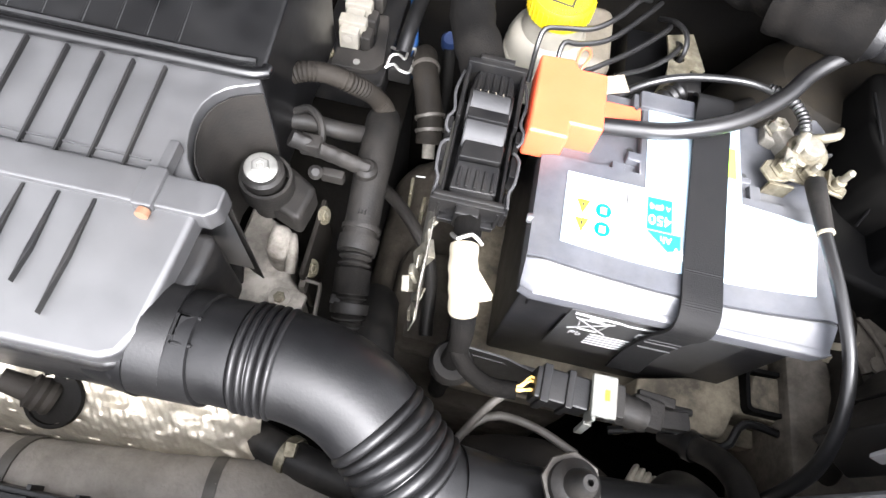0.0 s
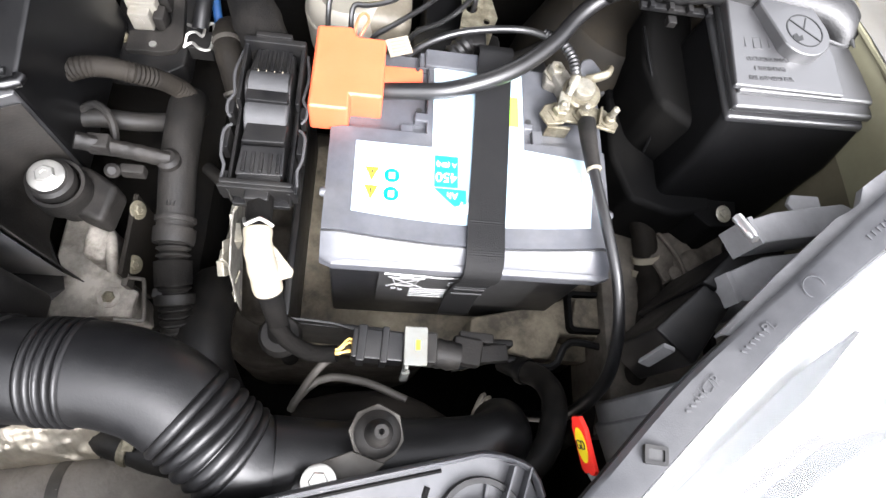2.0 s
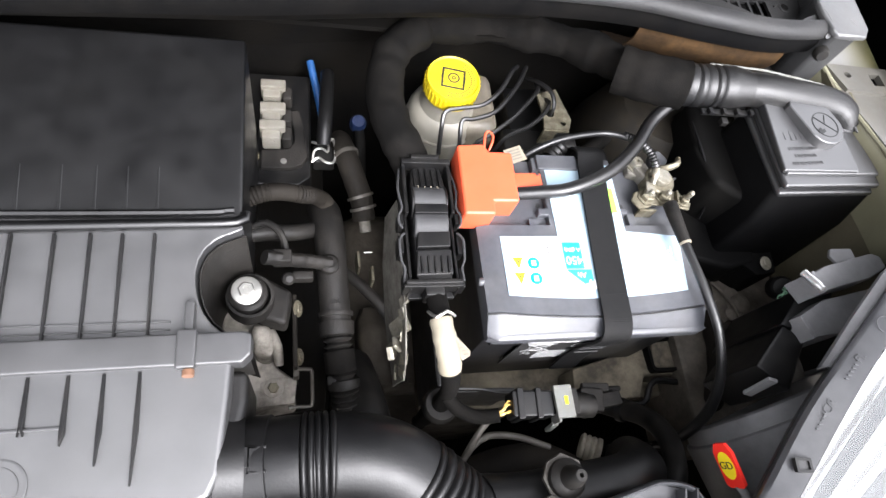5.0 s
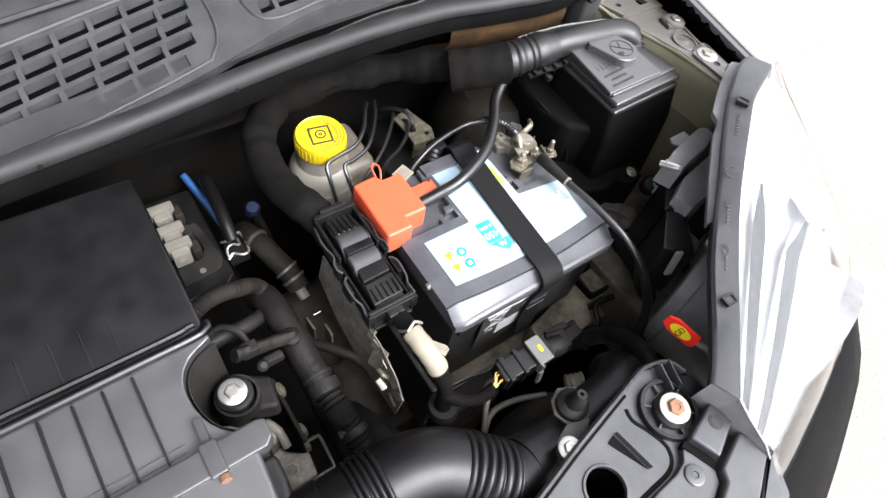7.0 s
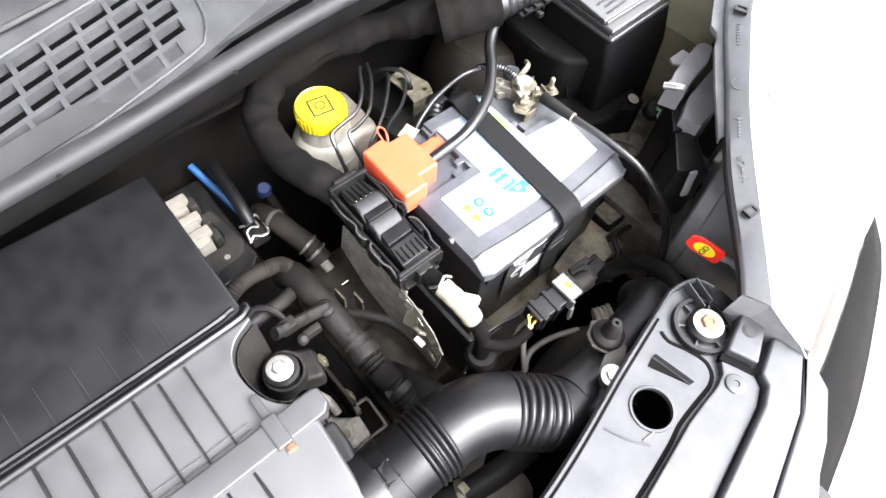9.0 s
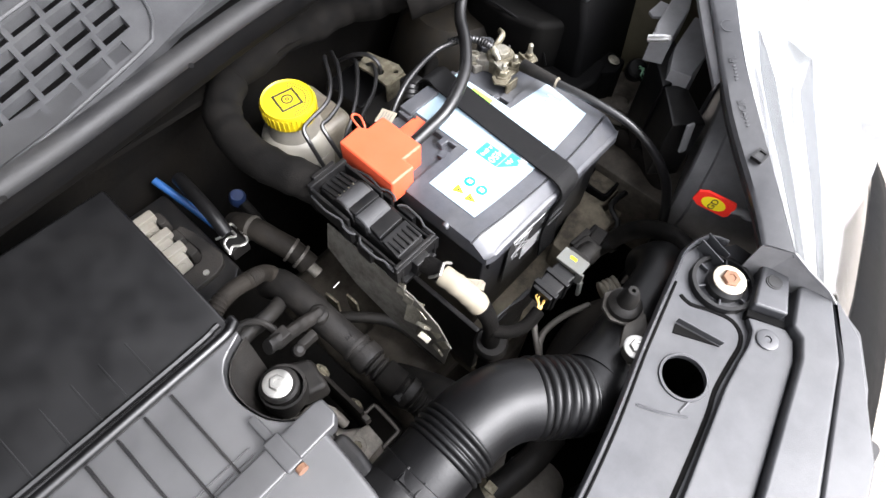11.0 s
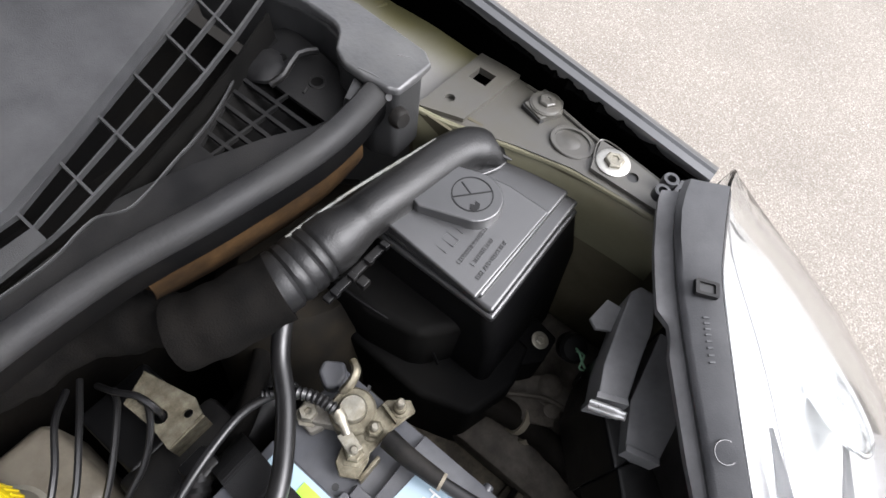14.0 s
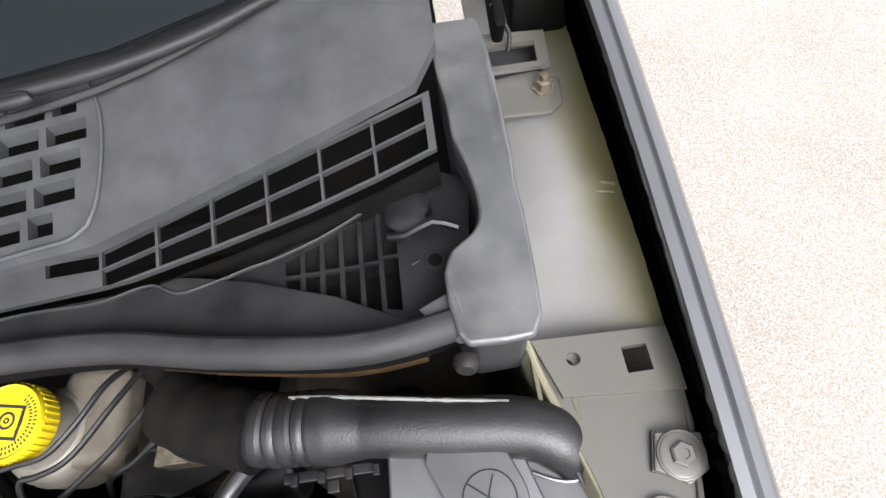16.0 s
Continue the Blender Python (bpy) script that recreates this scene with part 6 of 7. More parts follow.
part("hinge_bracket", plate([(0.367, 0.436), (0.414, 0.436), (0.416, 0.47), (0.367, 0.474)], [[(0.3725, 0.441), (0.406, 0.441), (0.407, 0.460), (0.3715, 0.463)]], 0.871, 0.8745), primer_grey, hg, "grey bracket with a dark slot")
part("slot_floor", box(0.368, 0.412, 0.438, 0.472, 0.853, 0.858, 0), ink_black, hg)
part("hinge_arm", pieces(turn(box(0.378, 0.386, 0.462, 0.56, 0.87, 0.90, 0.003), about((0.38, 0.47, 0.88), rx=20)), box(0.395, 0.44, 0.485, 0.56, 0.855, 0.90, 0.006)), matt_black, hg)
part("wire_hook", tube([(0.378, 0.474, 0.90), (0.384, 0.468, 0.892), (0.389, 0.460, 0.885), (0.387, 0.452, 0.876)], 0.0016, 8, 0.003), rubber, hg)
part("hinge_nut", lathe([(0.0085, 0), (0.0085, 0.0015), (0.006, 0.0016), (0.006, 0.008), (0.0035, 0.009), (0.0033, 0.013)], (0.407, 0.422, 0.867), 6), zinc, hg)
bolt("wing_bolt", (0.409, 0.110, 0.8692), (0, 0, 1), 0.0062, "bright wing bolt on a square plate", zinc_bright, steel, group="wing bolts")
bolt("wing_bolt", (0.4245, 0.1745, 0.8675), (0.05, 0, 1), 0.0058, "grey-painted wing bolt on a tab", primer_grey, primer_grey, group="wing bolts")
rg = thing("ring_clip", "pair of black ring clips at the lamp's rear", "clip", (0.408, 0.066, 0.866))
part("ring", pieces(ring_on((0.398, 0.0725, 0.878), (0, 0, 1), 0.003, 0.0058, 0.006, 18), ring_on((0.4145, 0.0725, 0.874), (0, 0, 1), 0.003, 0.0058, 0.006, 18), box(0.392, 0.419, 0.056, 0.0675, 0.866, 0.880, 0.001)), carrier_grey, rg)

# ---- headlamp ----
hl = thing("headlamp", "large clear headlamp with a chrome reflector", "headlamp", (0.28, -0.08, 0.66))
A = curve_points([(0.138, -0.184, 0.833), (0.152, -0.168, 0.8385), (0.179, -0.14, 0.847), (0.229, -0.088, 0.862), (0.272, -0.046, 0.875), (0.34, 0.009, 0.894), (0.363, 0.025, 0.901), (0.408, 0.042, 0.905)], 0.02)
B = curve_points([(0.15, -0.268, 0.752), (0.17, -0.265, 0.7525), (0.20, -0.258, 0.755), (0.30, -0.225, 0.765), (0.386, -0.187, 0.772), (0.447, -0.13, 0.785), (0.474, -0.06, 0.805), (0.471, 0.0, 0.832), (0.445, 0.047, 0.866)], 0.02)
AIN = curve_points([(0.1305, -0.1615, 0.832), (0.14, -0.152, 0.8355), (0.155, -0.137, 0.840), (0.209, -0.078, 0.856), (0.264, -0.029, 0.872), (0.331, 0.031, 0.892), (0.371, 0.059, 0.903), (0.396, 0.066, 0.905)], 0.02)
NU = 22


def at_u(line, u):
    f = u * (len(line) - 1)
    i = min(int(f), len(line) - 2)
    return line[i].lerp(line[i + 1], f - i)


def lamp_ring(u, inset=0.0):
    a, b = at_u(A, u), at_u(B, u)
    span = b - a
    out = Vector((span.x, span.y, 0)).normalized()
    ring = [a + Vector((0, 0, -inset))]
    for f, up, o in ((0.2, 0.006, 0), (0.45, 0.016, 0), (0.7, 0.018, 0), (0.88, 0.010, 0), (1.0, 0.0, 0)):
        ring.append(a + span * f + Vector((0, 0, up - inset)) + out * (o - inset * 0.6 * f))
    ring.append(b + out * (0.004 - inset) + Vector((0, 0, -0.016 - inset * 0.5)))
    ring.append(b + out * (0.001 - inset) + Vector((0, 0, -0.034)))
    return ring


lens_bm = loft([lamp_ring(i / NU) for i in range(NU + 1)], closed=False)
lens_ob = part("lens", thick(lens_bm, 0.0025), lens_clear, hl, "clear polycarbonate lens")
lens_ob.visible_shadow = False
part("reflector", loft([[p + Vector((0, 0, -0.004 * (1 + math.cos(k * 2.6)) * (1 < k < 6))) for k, p in enumerate(lamp_ring(i / NU, 0.014))] for i in range(NU + 1)], closed=False), chrome, hl, "faceted chrome reflector")
seam = []
for i in range(3, NU):
    a, b = at_u(A, i / NU), at_u(B, i / NU)
    seam.append(tuple(a + (b - a) * 0.2 + Vector((0, 0, -0.004))))
part("inner_seam", tube(seam, 0.0007, 8, 0.01), carrier_dark, hl, "thin dark seam beside the chrome band")
unit_m = Matrix.Translation((0.393, -0.079, 0.824)) @ pose(0, 0, 0, 22, 18, 32)
unit_rows = []
for i in range(1, 20):
    r = i / 19
    unit_rows.append([unit_m @ Vector((0.052 * r * math.cos(q), 0.026 * r * math.sin(q), 0.0007 * math.sin(0.052 * r * math.cos(q) * 2 * math.pi / 0.0042) - 0.004 * r * r)) for q in [2 * math.pi * k / 72 for k in range(72)]])
unit = part("lamp_unit", loft(unit_rows), ribbed_glass, hl, "oval lamp unit with a ribbed lens")
part("unit_rim", tube([tuple(unit_m @ Vector((0.0535 * math.cos(radians(q)), 0.0275 * math.sin(radians(q)), -0.002))) for q in range(0, 361, 15)], 0.002, 8, 0.005), chrome, unit)
for u0, f0, f1, w in ((0.62, 0.16, 0.165, 0.042), (0.60, 0.53, 0.41, 0.050)):
    rows = []
    for i in range(25):
        q = i / 24
        u = u0 + (0.03 - u0) * q
        f = f0 + (f1 - f0) * min(1, q * 5)
        a, b = at_u(A, u), at_u(B, u)
        wid = w * min(1, 0.12 + q * 4.5)
        rows.append([a + (b - a) * g + Vector((0, 0, 0.016 * math.sin(g * math.pi) - 0.0105 - 0.002 * math.sin((g - f + wid) / (2 * wid) * math.pi))) for g in (f - wid, f - wid * 0.5, f, f + wid * 0.5, f + wid)])
    part("dark_facet", thick(loft(rows, closed=False), 0.0008), dark_bezel, hl, "dark fluted trough in the reflector")
strip_rows = []
for i in range(NU + 1):
    u = i / NU
    a, c = at_u(A, u), at_u(AIN, u)
    out = (a - c).normalized()
    strip_rows.append([c + out * 0.004 + Vector((0, 0, -0.016)), c + Vector((0, 0, -0.003)), c + out * 0.003, a - out * 0.001 + Vector((0, 0, 0.001)), a + out * 0.002 + Vector((0, 0, -0.004))])
stp = part("top_strip", thick(loft(strip_rows, closed=False), 0.002), carrier_grey, hl, "matt grey-black top edge of the housing")
for u in (0.29, 0.80):
    a, c = at_u(A, u), at_u(AIN, u)
    out = Vector((a.x - c.x, a.y - c.y, 0)).normalized()
    m = Matrix.Translation(a.lerp(c, 0.45) + Vector((0, 0, 0.0025))) @ Matrix.Rotation(math.atan2(out.y, out.x), 4, "Z")
    part("strip_socket", turn(plate(rounded(-0.0065, 0.0065, -0.0048, 0.0048, 0.001, 2), [rounded(-0.0045, 0.0045, -0.003, 0.003, 0.0008, 2)], -0.001, 0.002), m), black, stp)
    part("socket_hole", turn(box(-0.0045, 0.0045, -0.003, 0.003, -0.001, 0.0006, 0), m), ink_black, stp)
for u, n in ((0.36, 5), (0.47, 6), (0.70, 8)):
    for k in range(n):
        a, c = at_u(A, u + 0.0085 * k), at_u(AIN, u + 0.0085 * k)
        out = Vector((a.x - c.x, a.y - c.y, 0)).normalized()
        m = Matrix.Translation(a.lerp(c, 0.5) + Vector((0, 0, 0.0012))) @ Matrix.Rotation(math.atan2(out.y, out.x), 4, "Z")
        part("embossed_bar", turn(box(-0.0016, 0.0016, -0.0005, 0.0005, -0.0008, 0.0001, 0), m), carrier_grey, stp)
part("embossed_ring", ring_on(at_u(A, 0.6).lerp(at_u(AIN, 0.6), 0.5) + Vector((0, 0, 0.0006)), (-0.2, -0.1, 1), 0.0058, 0.0064, 0.0006), carrier_grey, stp)
for words, u, size in (("HC/R", 0.40, 0.0085), ("PL", 0.52, 0.0085)):
    a, c, c2 = at_u(A, u), at_u(AIN, u), at_u(AIN, u + 0.03)
    run = (c2 - c).normalized()
    up = (a - c).normalized().cross(run).normalized()
    up = up if up.z > 0 else -up
    m = Matrix((run, up.cross(run), up)).transposed().to_4x4()
    m.translation = a.lerp(c, 0.5) + up * 0.0013
    letters(words, size, (0, 0, 0), 0, carrier_grey, stp, "moulded_code", 0.0003, m=m @ Matrix.Diagonal((0.9, 1, 1, 1)))
flange_rows = []
for i in range(25):
    u = 0.50 + 0.48 * i / 24
    a, c = at_u(A, u), at_u(AIN, u)
    out = Vector((a.x - c.x, a.y - c.y, 0)).normalized()
    wide = 0.003 + 0.0022 * (u < 0.74) * min(1, (u - 0.5) / 0.1) + 0.0055 * (u > 0.76)
    flange_rows.append([c + out * 0.004 + Vector((0, 0, -0.008)), c - out * 0.001 + Vector((0, 0, -0.009)), c - out * wide + Vector((0, 0, -0.012)), c - out * (wide - 0.001) + Vector((0, 0, -0.018))])
part("inner_flange", thick(loft(flange_rows, closed=False), 0.0015), carrier_dark, hl, "stepped grey inner flange of the housing")
end = [at_u(AIN, 0) + Vector((0, 0, -0.003)), at_u(A, 0), *lamp_ring(0)[1:], at_u(B, 0) + Vector((0, 0, -0.1)), at_u(AIN, 0) + Vector((0, 0, -0.13))]
eb2 = bmesh.new()
eb2.faces.new([eb2.verts.new(p) for p in end])
part("end_wall", thick(eb2, 0.002), carrier_dark, hl, smooth=False)
# back of the housing
back_rows = []
for i in range(NU + 1):
    u = i / NU
    a, c = at_u(A, u), at_u(AIN, u)
    out = (a - c).normalized()
    back_rows.append([c + out * 0.002 + Vector((0, 0, -0.010)), a + out * 0.014 + Vector((0, 0, -0.03)), a + out * 0.085 + Vector((0, 0, -0.09)), a + out * 0.12 + Vector((0, 0, -0.20))])
part("housing_back", thick(loft(back_rows, closed=False), 0.002), black, hl, "black housing back")
part("bulb_cover", lathe([(0.099, -0.15), (0.0945, -0.018), (0.0935, -0.0165), (0.0905, -0.0155), (0.0885, -0.0015), (0.0865, 0.0), (0.083, 0.0005), (0.0815, -0.004), (0.02, -0.005), (0.001, -0.005)], (0.3135, -0.0505, 0.6985), 72, (-0.295, 0.955, 0.0)), carrier_dark, hl, "round grey back of the lamp bowl with a rim")
part("mount_block", pieces(prism([(0.281, 0.031), (0.302, 0.039), (0.335, 0.046), (0.358, 0.0505), (0.367, 0.047), (0.368, 0.036), (0.345, 0.026), (0.315, 0.0205), (0.289, 0.015)], 0.800, 0.830, 0.002), prism([(0.2795, 0.032), (0.2835, 0.0335), (0.2915, 0.0165), (0.288, 0.0135)], 0.800, 0.8325, 0.0008)), carrier_dark, hl, "curved dark grey stay behind the lamp")
part("mount_tab", warp(prism([(0.331, 0.0615), (0.3275, 0.0545), (0.334, 0.0425), (0.350, 0.046), (0.349, 0.0595)], 0.812, 0.8155, 0.0008), lambda x, y, z: (x, y, z + 0.25 * (x - 0.33))), carrier_dark, hl)
part("lower_step", pieces(warp(prism([(0.273, -0.0005), (0.300, 0.012), (0.351, 0.0195), (0.352, 0.010), (0.313, -0.018), (0.279, -0.0205)], 0.74, 0.812, 0.0015), lambda x, y, z: (x, y, z + (0.12 * (x - 0.275) if z > 0.78 else 0))), prism([(0.2715, -0.001), (0.2755, 0.0005), (0.2815, -0.0195), (0.2775, -0.022)], 0.74, 0.8135, 0.0007)), carrier_dark, hl, "stepped wedge of the lamp housing")
part("side_wall", pieces(prism([(0.262, -0.004), (0.300, 0.030), (0.345, 0.040), (0.30, -0.02)], 0.70, 0.800, 0.003), prism([(0.225, -0.038), (0.266, -0.004), (0.285, -0.018), (0.25, -0.062)], 0.72, 0.798, 0.003)), black, hl)
part("cover_tab", pieces(turn(box(0.2232, 0.2318, -0.0558, -0.0522, 0.775, 0.808, 0.0012), about((0.228, -0.053, 0.8), rz=-20, rx=-10))), carrier_dark, hl)
pn = thing("adjuster_pin", "bright steel adjuster pin behind the headlamp", "pin", (0.28, 0.025, 0.83))
part("pin", tube([(0.2742, 0.0325, 0.8302), (0.2758, 0.0235, 0.8345), (0.2775, 0.0135, 0.8392)], lambda q: 0.0036 - 0.0008 * (q > 0.8), 14, 0.002), pin_steel, pn)
gd = thing("marker_tag", "red pull tag with a yellow oval reading GD", "tag", (0.167, -0.113, 0.79))
tag_up = (Vector((0.1659, -0.0974, 0.8003)) - Vector((0.1734, -0.128, 0.7975))).normalized()
tag_side = Vector((-0.08, 0.06, 1.0))
tag_side = (tag_side - tag_up * tag_side.dot(tag_up)).normalized()
tag_out = tag_side.cross(tag_up)
gx = Matrix.Translation((0.1696, -0.1127, 0.799)) @ Matrix((tag_side, tag_up, tag_out)).transposed().to_4x4() @ Matrix.Diagonal((1.05, 0.82, 1, 1))
part("tag_plate", turn(prism([(-0.0105, 0.012), (-0.006, 0.0205), (0.006, 0.0205), (0.0105, 0.012), (0.0105, -0.018), (0.007, -0.021), (-0.007, -0.021), (-0.0105, -0.018)], -0.0015, 0.0015, 0.0006), gx), ink_red, gd)
part("tag_oval", turn(prism([(0.0078 * math.cos(a), 0.0128 * math.sin(a)) for a in [2 * math.pi * k / 28 for k in range(28)]], 0.0015, 0.0019, 0), gx), ink_yellow, gd)
letters("GD", 0.0098, (0, 0, 0), 0, ink_black, gd, m=gx @ Matrix.Translation((0, 0, 0.0022)))
part("stem", tube([tuple(gx @ Vector((0, -0.019, -0.001))), tuple(gx @ Vector((0, -0.032, -0.004))), (0.1818, -0.1432, 0.7933), (0.195, -0.16, 0.786)], 0.0035, 10), carrier_dark, gd)
# ---- front carrier ----
fc = thing("front_carrier", "grey plastic front carrier with raised ribs", "carrier", (0.0, -0.2, 0.72))
car_out = [(-0.7, -0.215), (-0.35, -0.197), (-0.105, -0.165), (0.02, -0.138), (0.088, -0.1235), (0.112, -0.1205), (0.135, -0.127), (0.142, -0.142), (0.152, -0.148), (0.152, -0.208), (0.128, -0.212), (0.10, -0.222), (0.05, -0.236), (-0.2, -0.28), (-0.7, -0.31)]
part("top_sheet", plate(car_out, [circle(0.0165, -0.1755, 0.0168, 28), rounded(0.128, 0.142, -0.183, -0.172, 0.004, 3)], 0.786, 0.790), carrier_grey, fc)
part("rear_rim", tube([(-0.7, -0.214, 0.79), (-0.35, -0.196, 0.79), (-0.105, -0.165, 0.791), (0.02, -0.138, 0.792), (0.088, -0.1235, 0.794), (0.112, -0.1195, 0.795), (0.136, -0.1265, 0.795), (0.1435, -0.142, 0.794)], 0.0022, 8, flat=2.4), carrier_grey, fc)
part("rim_groove", tube([(-0.7, -0.2185, 0.79), (-0.35, -0.2005, 0.79), (-0.105, -0.1695, 0.79), (0.02, -0.1425, 0.79), (0.084, -0.129, 0.79)], 0.0012, 8), matt_black, fc)
part("hole_rim", ring_on((0.0165, -0.1755, 0.789), (0, 0, 1), 0.0168, 0.0192, 0.0025, 32), carrier_grey, fc)
part("channel", tube([(-0.7, -0.262, 0.79), (-0.3, -0.240, 0.79), (-0.15, -0.2245, 0.79), (-0.057, -0.2125, 0.79), (0.0, -0.2035, 0.79), (0.024, -0.198, 0.79), (0.05, -0.196, 0.79), (0.068, -0.195, 0.79), (0.078, -0.191, 0.79), (0.083, -0.184, 0.79), (0.084, -0.176, 0.79), (0.08, -0.162, 0.79), (0.074, -0.148, 0.79), (0.076, -0.138, 0.79)], 0.0019, 8, 0.004, flat=0.5), matt_black, fc, "dark moulded channel")
part("raised_panel", prism([(-0.7, -0.2665), (-0.3, -0.2445), (-0.057, -0.2165), (0.027, -0.2015), (0.05, -0.1995), (0.07, -0.1985), (0.083, -0.195), (0.091, -0.187), (0.0955, -0.196), (0.1022, -0.2142), (0.0972, -0.2228), (0.0812, -0.2302), (-0.016, -0.2505), (-0.2, -0.2845), (-0.7, -0.335)], 0.789, 0.797, 0.0018), carrier_grey, fc)
part("pocket", prism([(0.042, -0.1505), (0.0505, -0.148), (0.057, -0.184)], 0.789, 0.7912, 0.0004, 1), matt_black, fc, "dark wedge-shaped pocket")
part("stiffening_rib", pieces(prism([(0.0525, -0.1475), (0.0535, -0.1475), (0.0595, -0.184), (0.0585, -0.184)], 0.789, 0.7965, 0.0003, 1), tube([(-0.0255, -0.1605, 0.7905), (-0.018, -0.178, 0.7905), (-0.008, -0.193, 0.7905)], 0.0010, 6, 0.004), tube([(0.0035, -0.188, 0.7905), (-0.009, -0.1865, 0.7905)], 0.0009, 6, 0.004)), carrier_grey, fc)
part("bolt_well", pieces(ring_on((0.107, -0.158, 0.788), (0, 0, 1), 0.0225, 0.0265, 0.008, 32), lathe([(0.015, 0), (0.016, 0.010), (0.013, 0.0135)], (0.107, -0.160, 0.788), 28)), black, fc)
part("well_spoke", pieces(*[turn(box(0.107 + 0.015, 0.107 + 0.024, -0.1588, -0.1572, 0.788, 0.7945, 0.0003), about((0.107, -0.158, 0.79), rz=a)) for a in (20, 80, 140, 200, 260, 320)]), carrier_grey, fc)
part("well_fin", pieces(*[turn(box(0.122 + 0.010 * i, 0.1233 + 0.010 * i, -0.148, -0.124, 0.789, 0.802, 0.0003), about((0.12 + 0.008 * i, -0.136, 0.79), rz=-18)) for i in range(2)]), carrier_grey, fc)
part("side_post", prism([(0.098, -0.184), (0.137, -0.1725), (0.1465, -0.192), (0.1075, -0.2085)], 0.789, 0.806, 0.0025, 3), carrier_grey, fc)
part("post_gap", prism([(0.0905, -0.1855), (0.097, -0.1835), (0.107, -0.2105), (0.101, -0.2125)], 0.789, 0.7976, 0.0004, 1), matt_black, fc)
part("post_hole", pieces(lathe([(0.0055, 0), (0.0055, 0.0006)], (0.1275, -0.1875, 0.806), 16), ring_on((0.1265, -0.187, 0.8055), (0, 0, 1), 0.0055, 0.0065, 0.0012, 20)), ink_black, fc)
part("rivet", pieces(ring_on((0.083, -0.207, 0.797), (0, 0, 1), 0.003, 0.0085, 0.002), lathe([(0.0025, 0), (0.0025, 0.0012)], (0.083, -0.207, 0.797), 10)), carrier_grey, fc)
part("front_ridge", prism([(0.138, -0.2035), (0.152, -0.2135), (0.149, -0.228), (0.10, -0.2545), (0.0, -0.283), (-0.2, -0.318), (-0.7, -0.362), (-0.7, -0.338), (-0.2, -0.2875), (-0.018, -0.2515), (0.082, -0.2312), (0.0985, -0.2238), (0.1035, -0.2145)], 0.775, 0.8045, 0.003, 3), carrier_grey, fc)
part("outer_ridge", prism([(0.1535, -0.2145), (0.1545, -0.228), (0.131, -0.259), (0.045, -0.304), (-0.2, -0.352), (-0.7, -0.39), (-0.7, -0.364), (-0.2, -0.3195), (0.0, -0.2845), (0.1005, -0.256), (0.1505, -0.2285)], 0.77, 0.8025, 0.0025, 3), carrier_grey, fc)
part("ridge_slot", prism([(0.156, -0.224), (0.166, -0.228), (0.158, -0.252), (0.148, -0.247)], 0.772, 0.7785, 0.001), matt_black, fc)
part("outer_step", prism([(-0.2, -0.365), (0.045, -0.315), (0.117, -0.290), (0.159, -0.267), (0.179, -0.230), (0.17, -0.215), (0.1555, -0.2145), (0.1555, -0.229), (0.132, -0.260), (0.046, -0.305), (-0.2, -0.3525)], 0.72, 0.776, 0.004), carrier_grey, fc)
part("outer_clip", pieces(plate(rounded(0.07, 0.10, -0.327, -0.297, 0.005, 3), [rounded(0.078, 0.092, -0.319, -0.305, 0.003, 3)], 0.736, 0.745)), black, fc)
part("skirt", pieces(box(-0.7, 0.14, -0.205, -0.2, 0.5, 0.787, 0.001), box(0.10, 0.145, -0.2, -0.15, 0.6, 0.787, 0.002)), black, fc)
bolt("carrier_bolt", (0.107, -0.160, 0.8015), (0, 0, 1), 0.0068, "brown bolt on a pale washer in the carrier", copper, stub_pale)
gb = thing("rubber_mount_bracket", "dusty bracket with a black rubber mount", "bracket", (0.03, -0.12, 0.75))
part("bracket_plate", pieces(prism([(0.028, -0.107), (0.033, -0.096), (0.046, -0.090), (0.060, -0.097), (0.063, -0.112), (0.058, -0.121), (0.048, -0.128), (0.034, -0.124)], 0.768, 0.772, 0.001), prism([(0.031, -0.119), (0.052, -0.126), (0.040, -0.1365), (0.030, -0.147), (0.010, -0.1475), (0.002, -0.137), (0.012, -0.126)], 0.770, 0.7745, 0.001), prism([(-0.004, -0.128), (0.012, -0.1265), (0.008, -0.146), (-0.006, -0.163), (-0.014, -0.158), (-0.010, -0.145)], 0.765, 0.7705, 0.001)), bracket_steel, gb)
part("bracket_notch", lathe([(0.0045, 0), (0.0045, 0.003)], (-0.001, -0.1475, 0.7705), 14), matt_black, gb)
part("bracket_leg", lathe([(0.0085, 0), (0.0085, 0.0135), (0.0075, 0.0145)], (0.0135, -0.1365, 0.774), 18), bracket_steel, gb)
part("rubber_mount", lathe([(0.0145, 0), (0.0145, 0.006), (0.012, 0.0085), (0.0088, 0.010), (0.008, 0.018), (0.0055, 0.0255), (0.0042, 0.0275), (0.0018, 0.0275), (0.0016, 0.022)], (0.046, -0.109, 0.771), 28, (0.05, 0.02, 1)), rubber, gb, "black rubber grommet mount")
bolt("bracket_bolt", (0.0135, -0.1365, 0.788), (0, 0.05, 1), 0.0052, "bright hexagon bolt on the mount bracket", steel, steel)

# ---- intake duct ----
ind = thing("intake_duct", "glossy black intake duct with two bellows", "intake duct", (-0.05, -0.1, 0.72))
dpts = [(-0.212, -0.079, 0.770), (-0.18, -0.079, 0.774), (-0.15, -0.079, 0.778), (-0.115, -0.080, 0.779), (-0.088, -0.087, 0.776), (-0.066, -0.101, 0.770), (-0.048, -0.116, 0.763), (-0.03, -0.127, 0.755), (-0.008, -0.130, 0.749)]


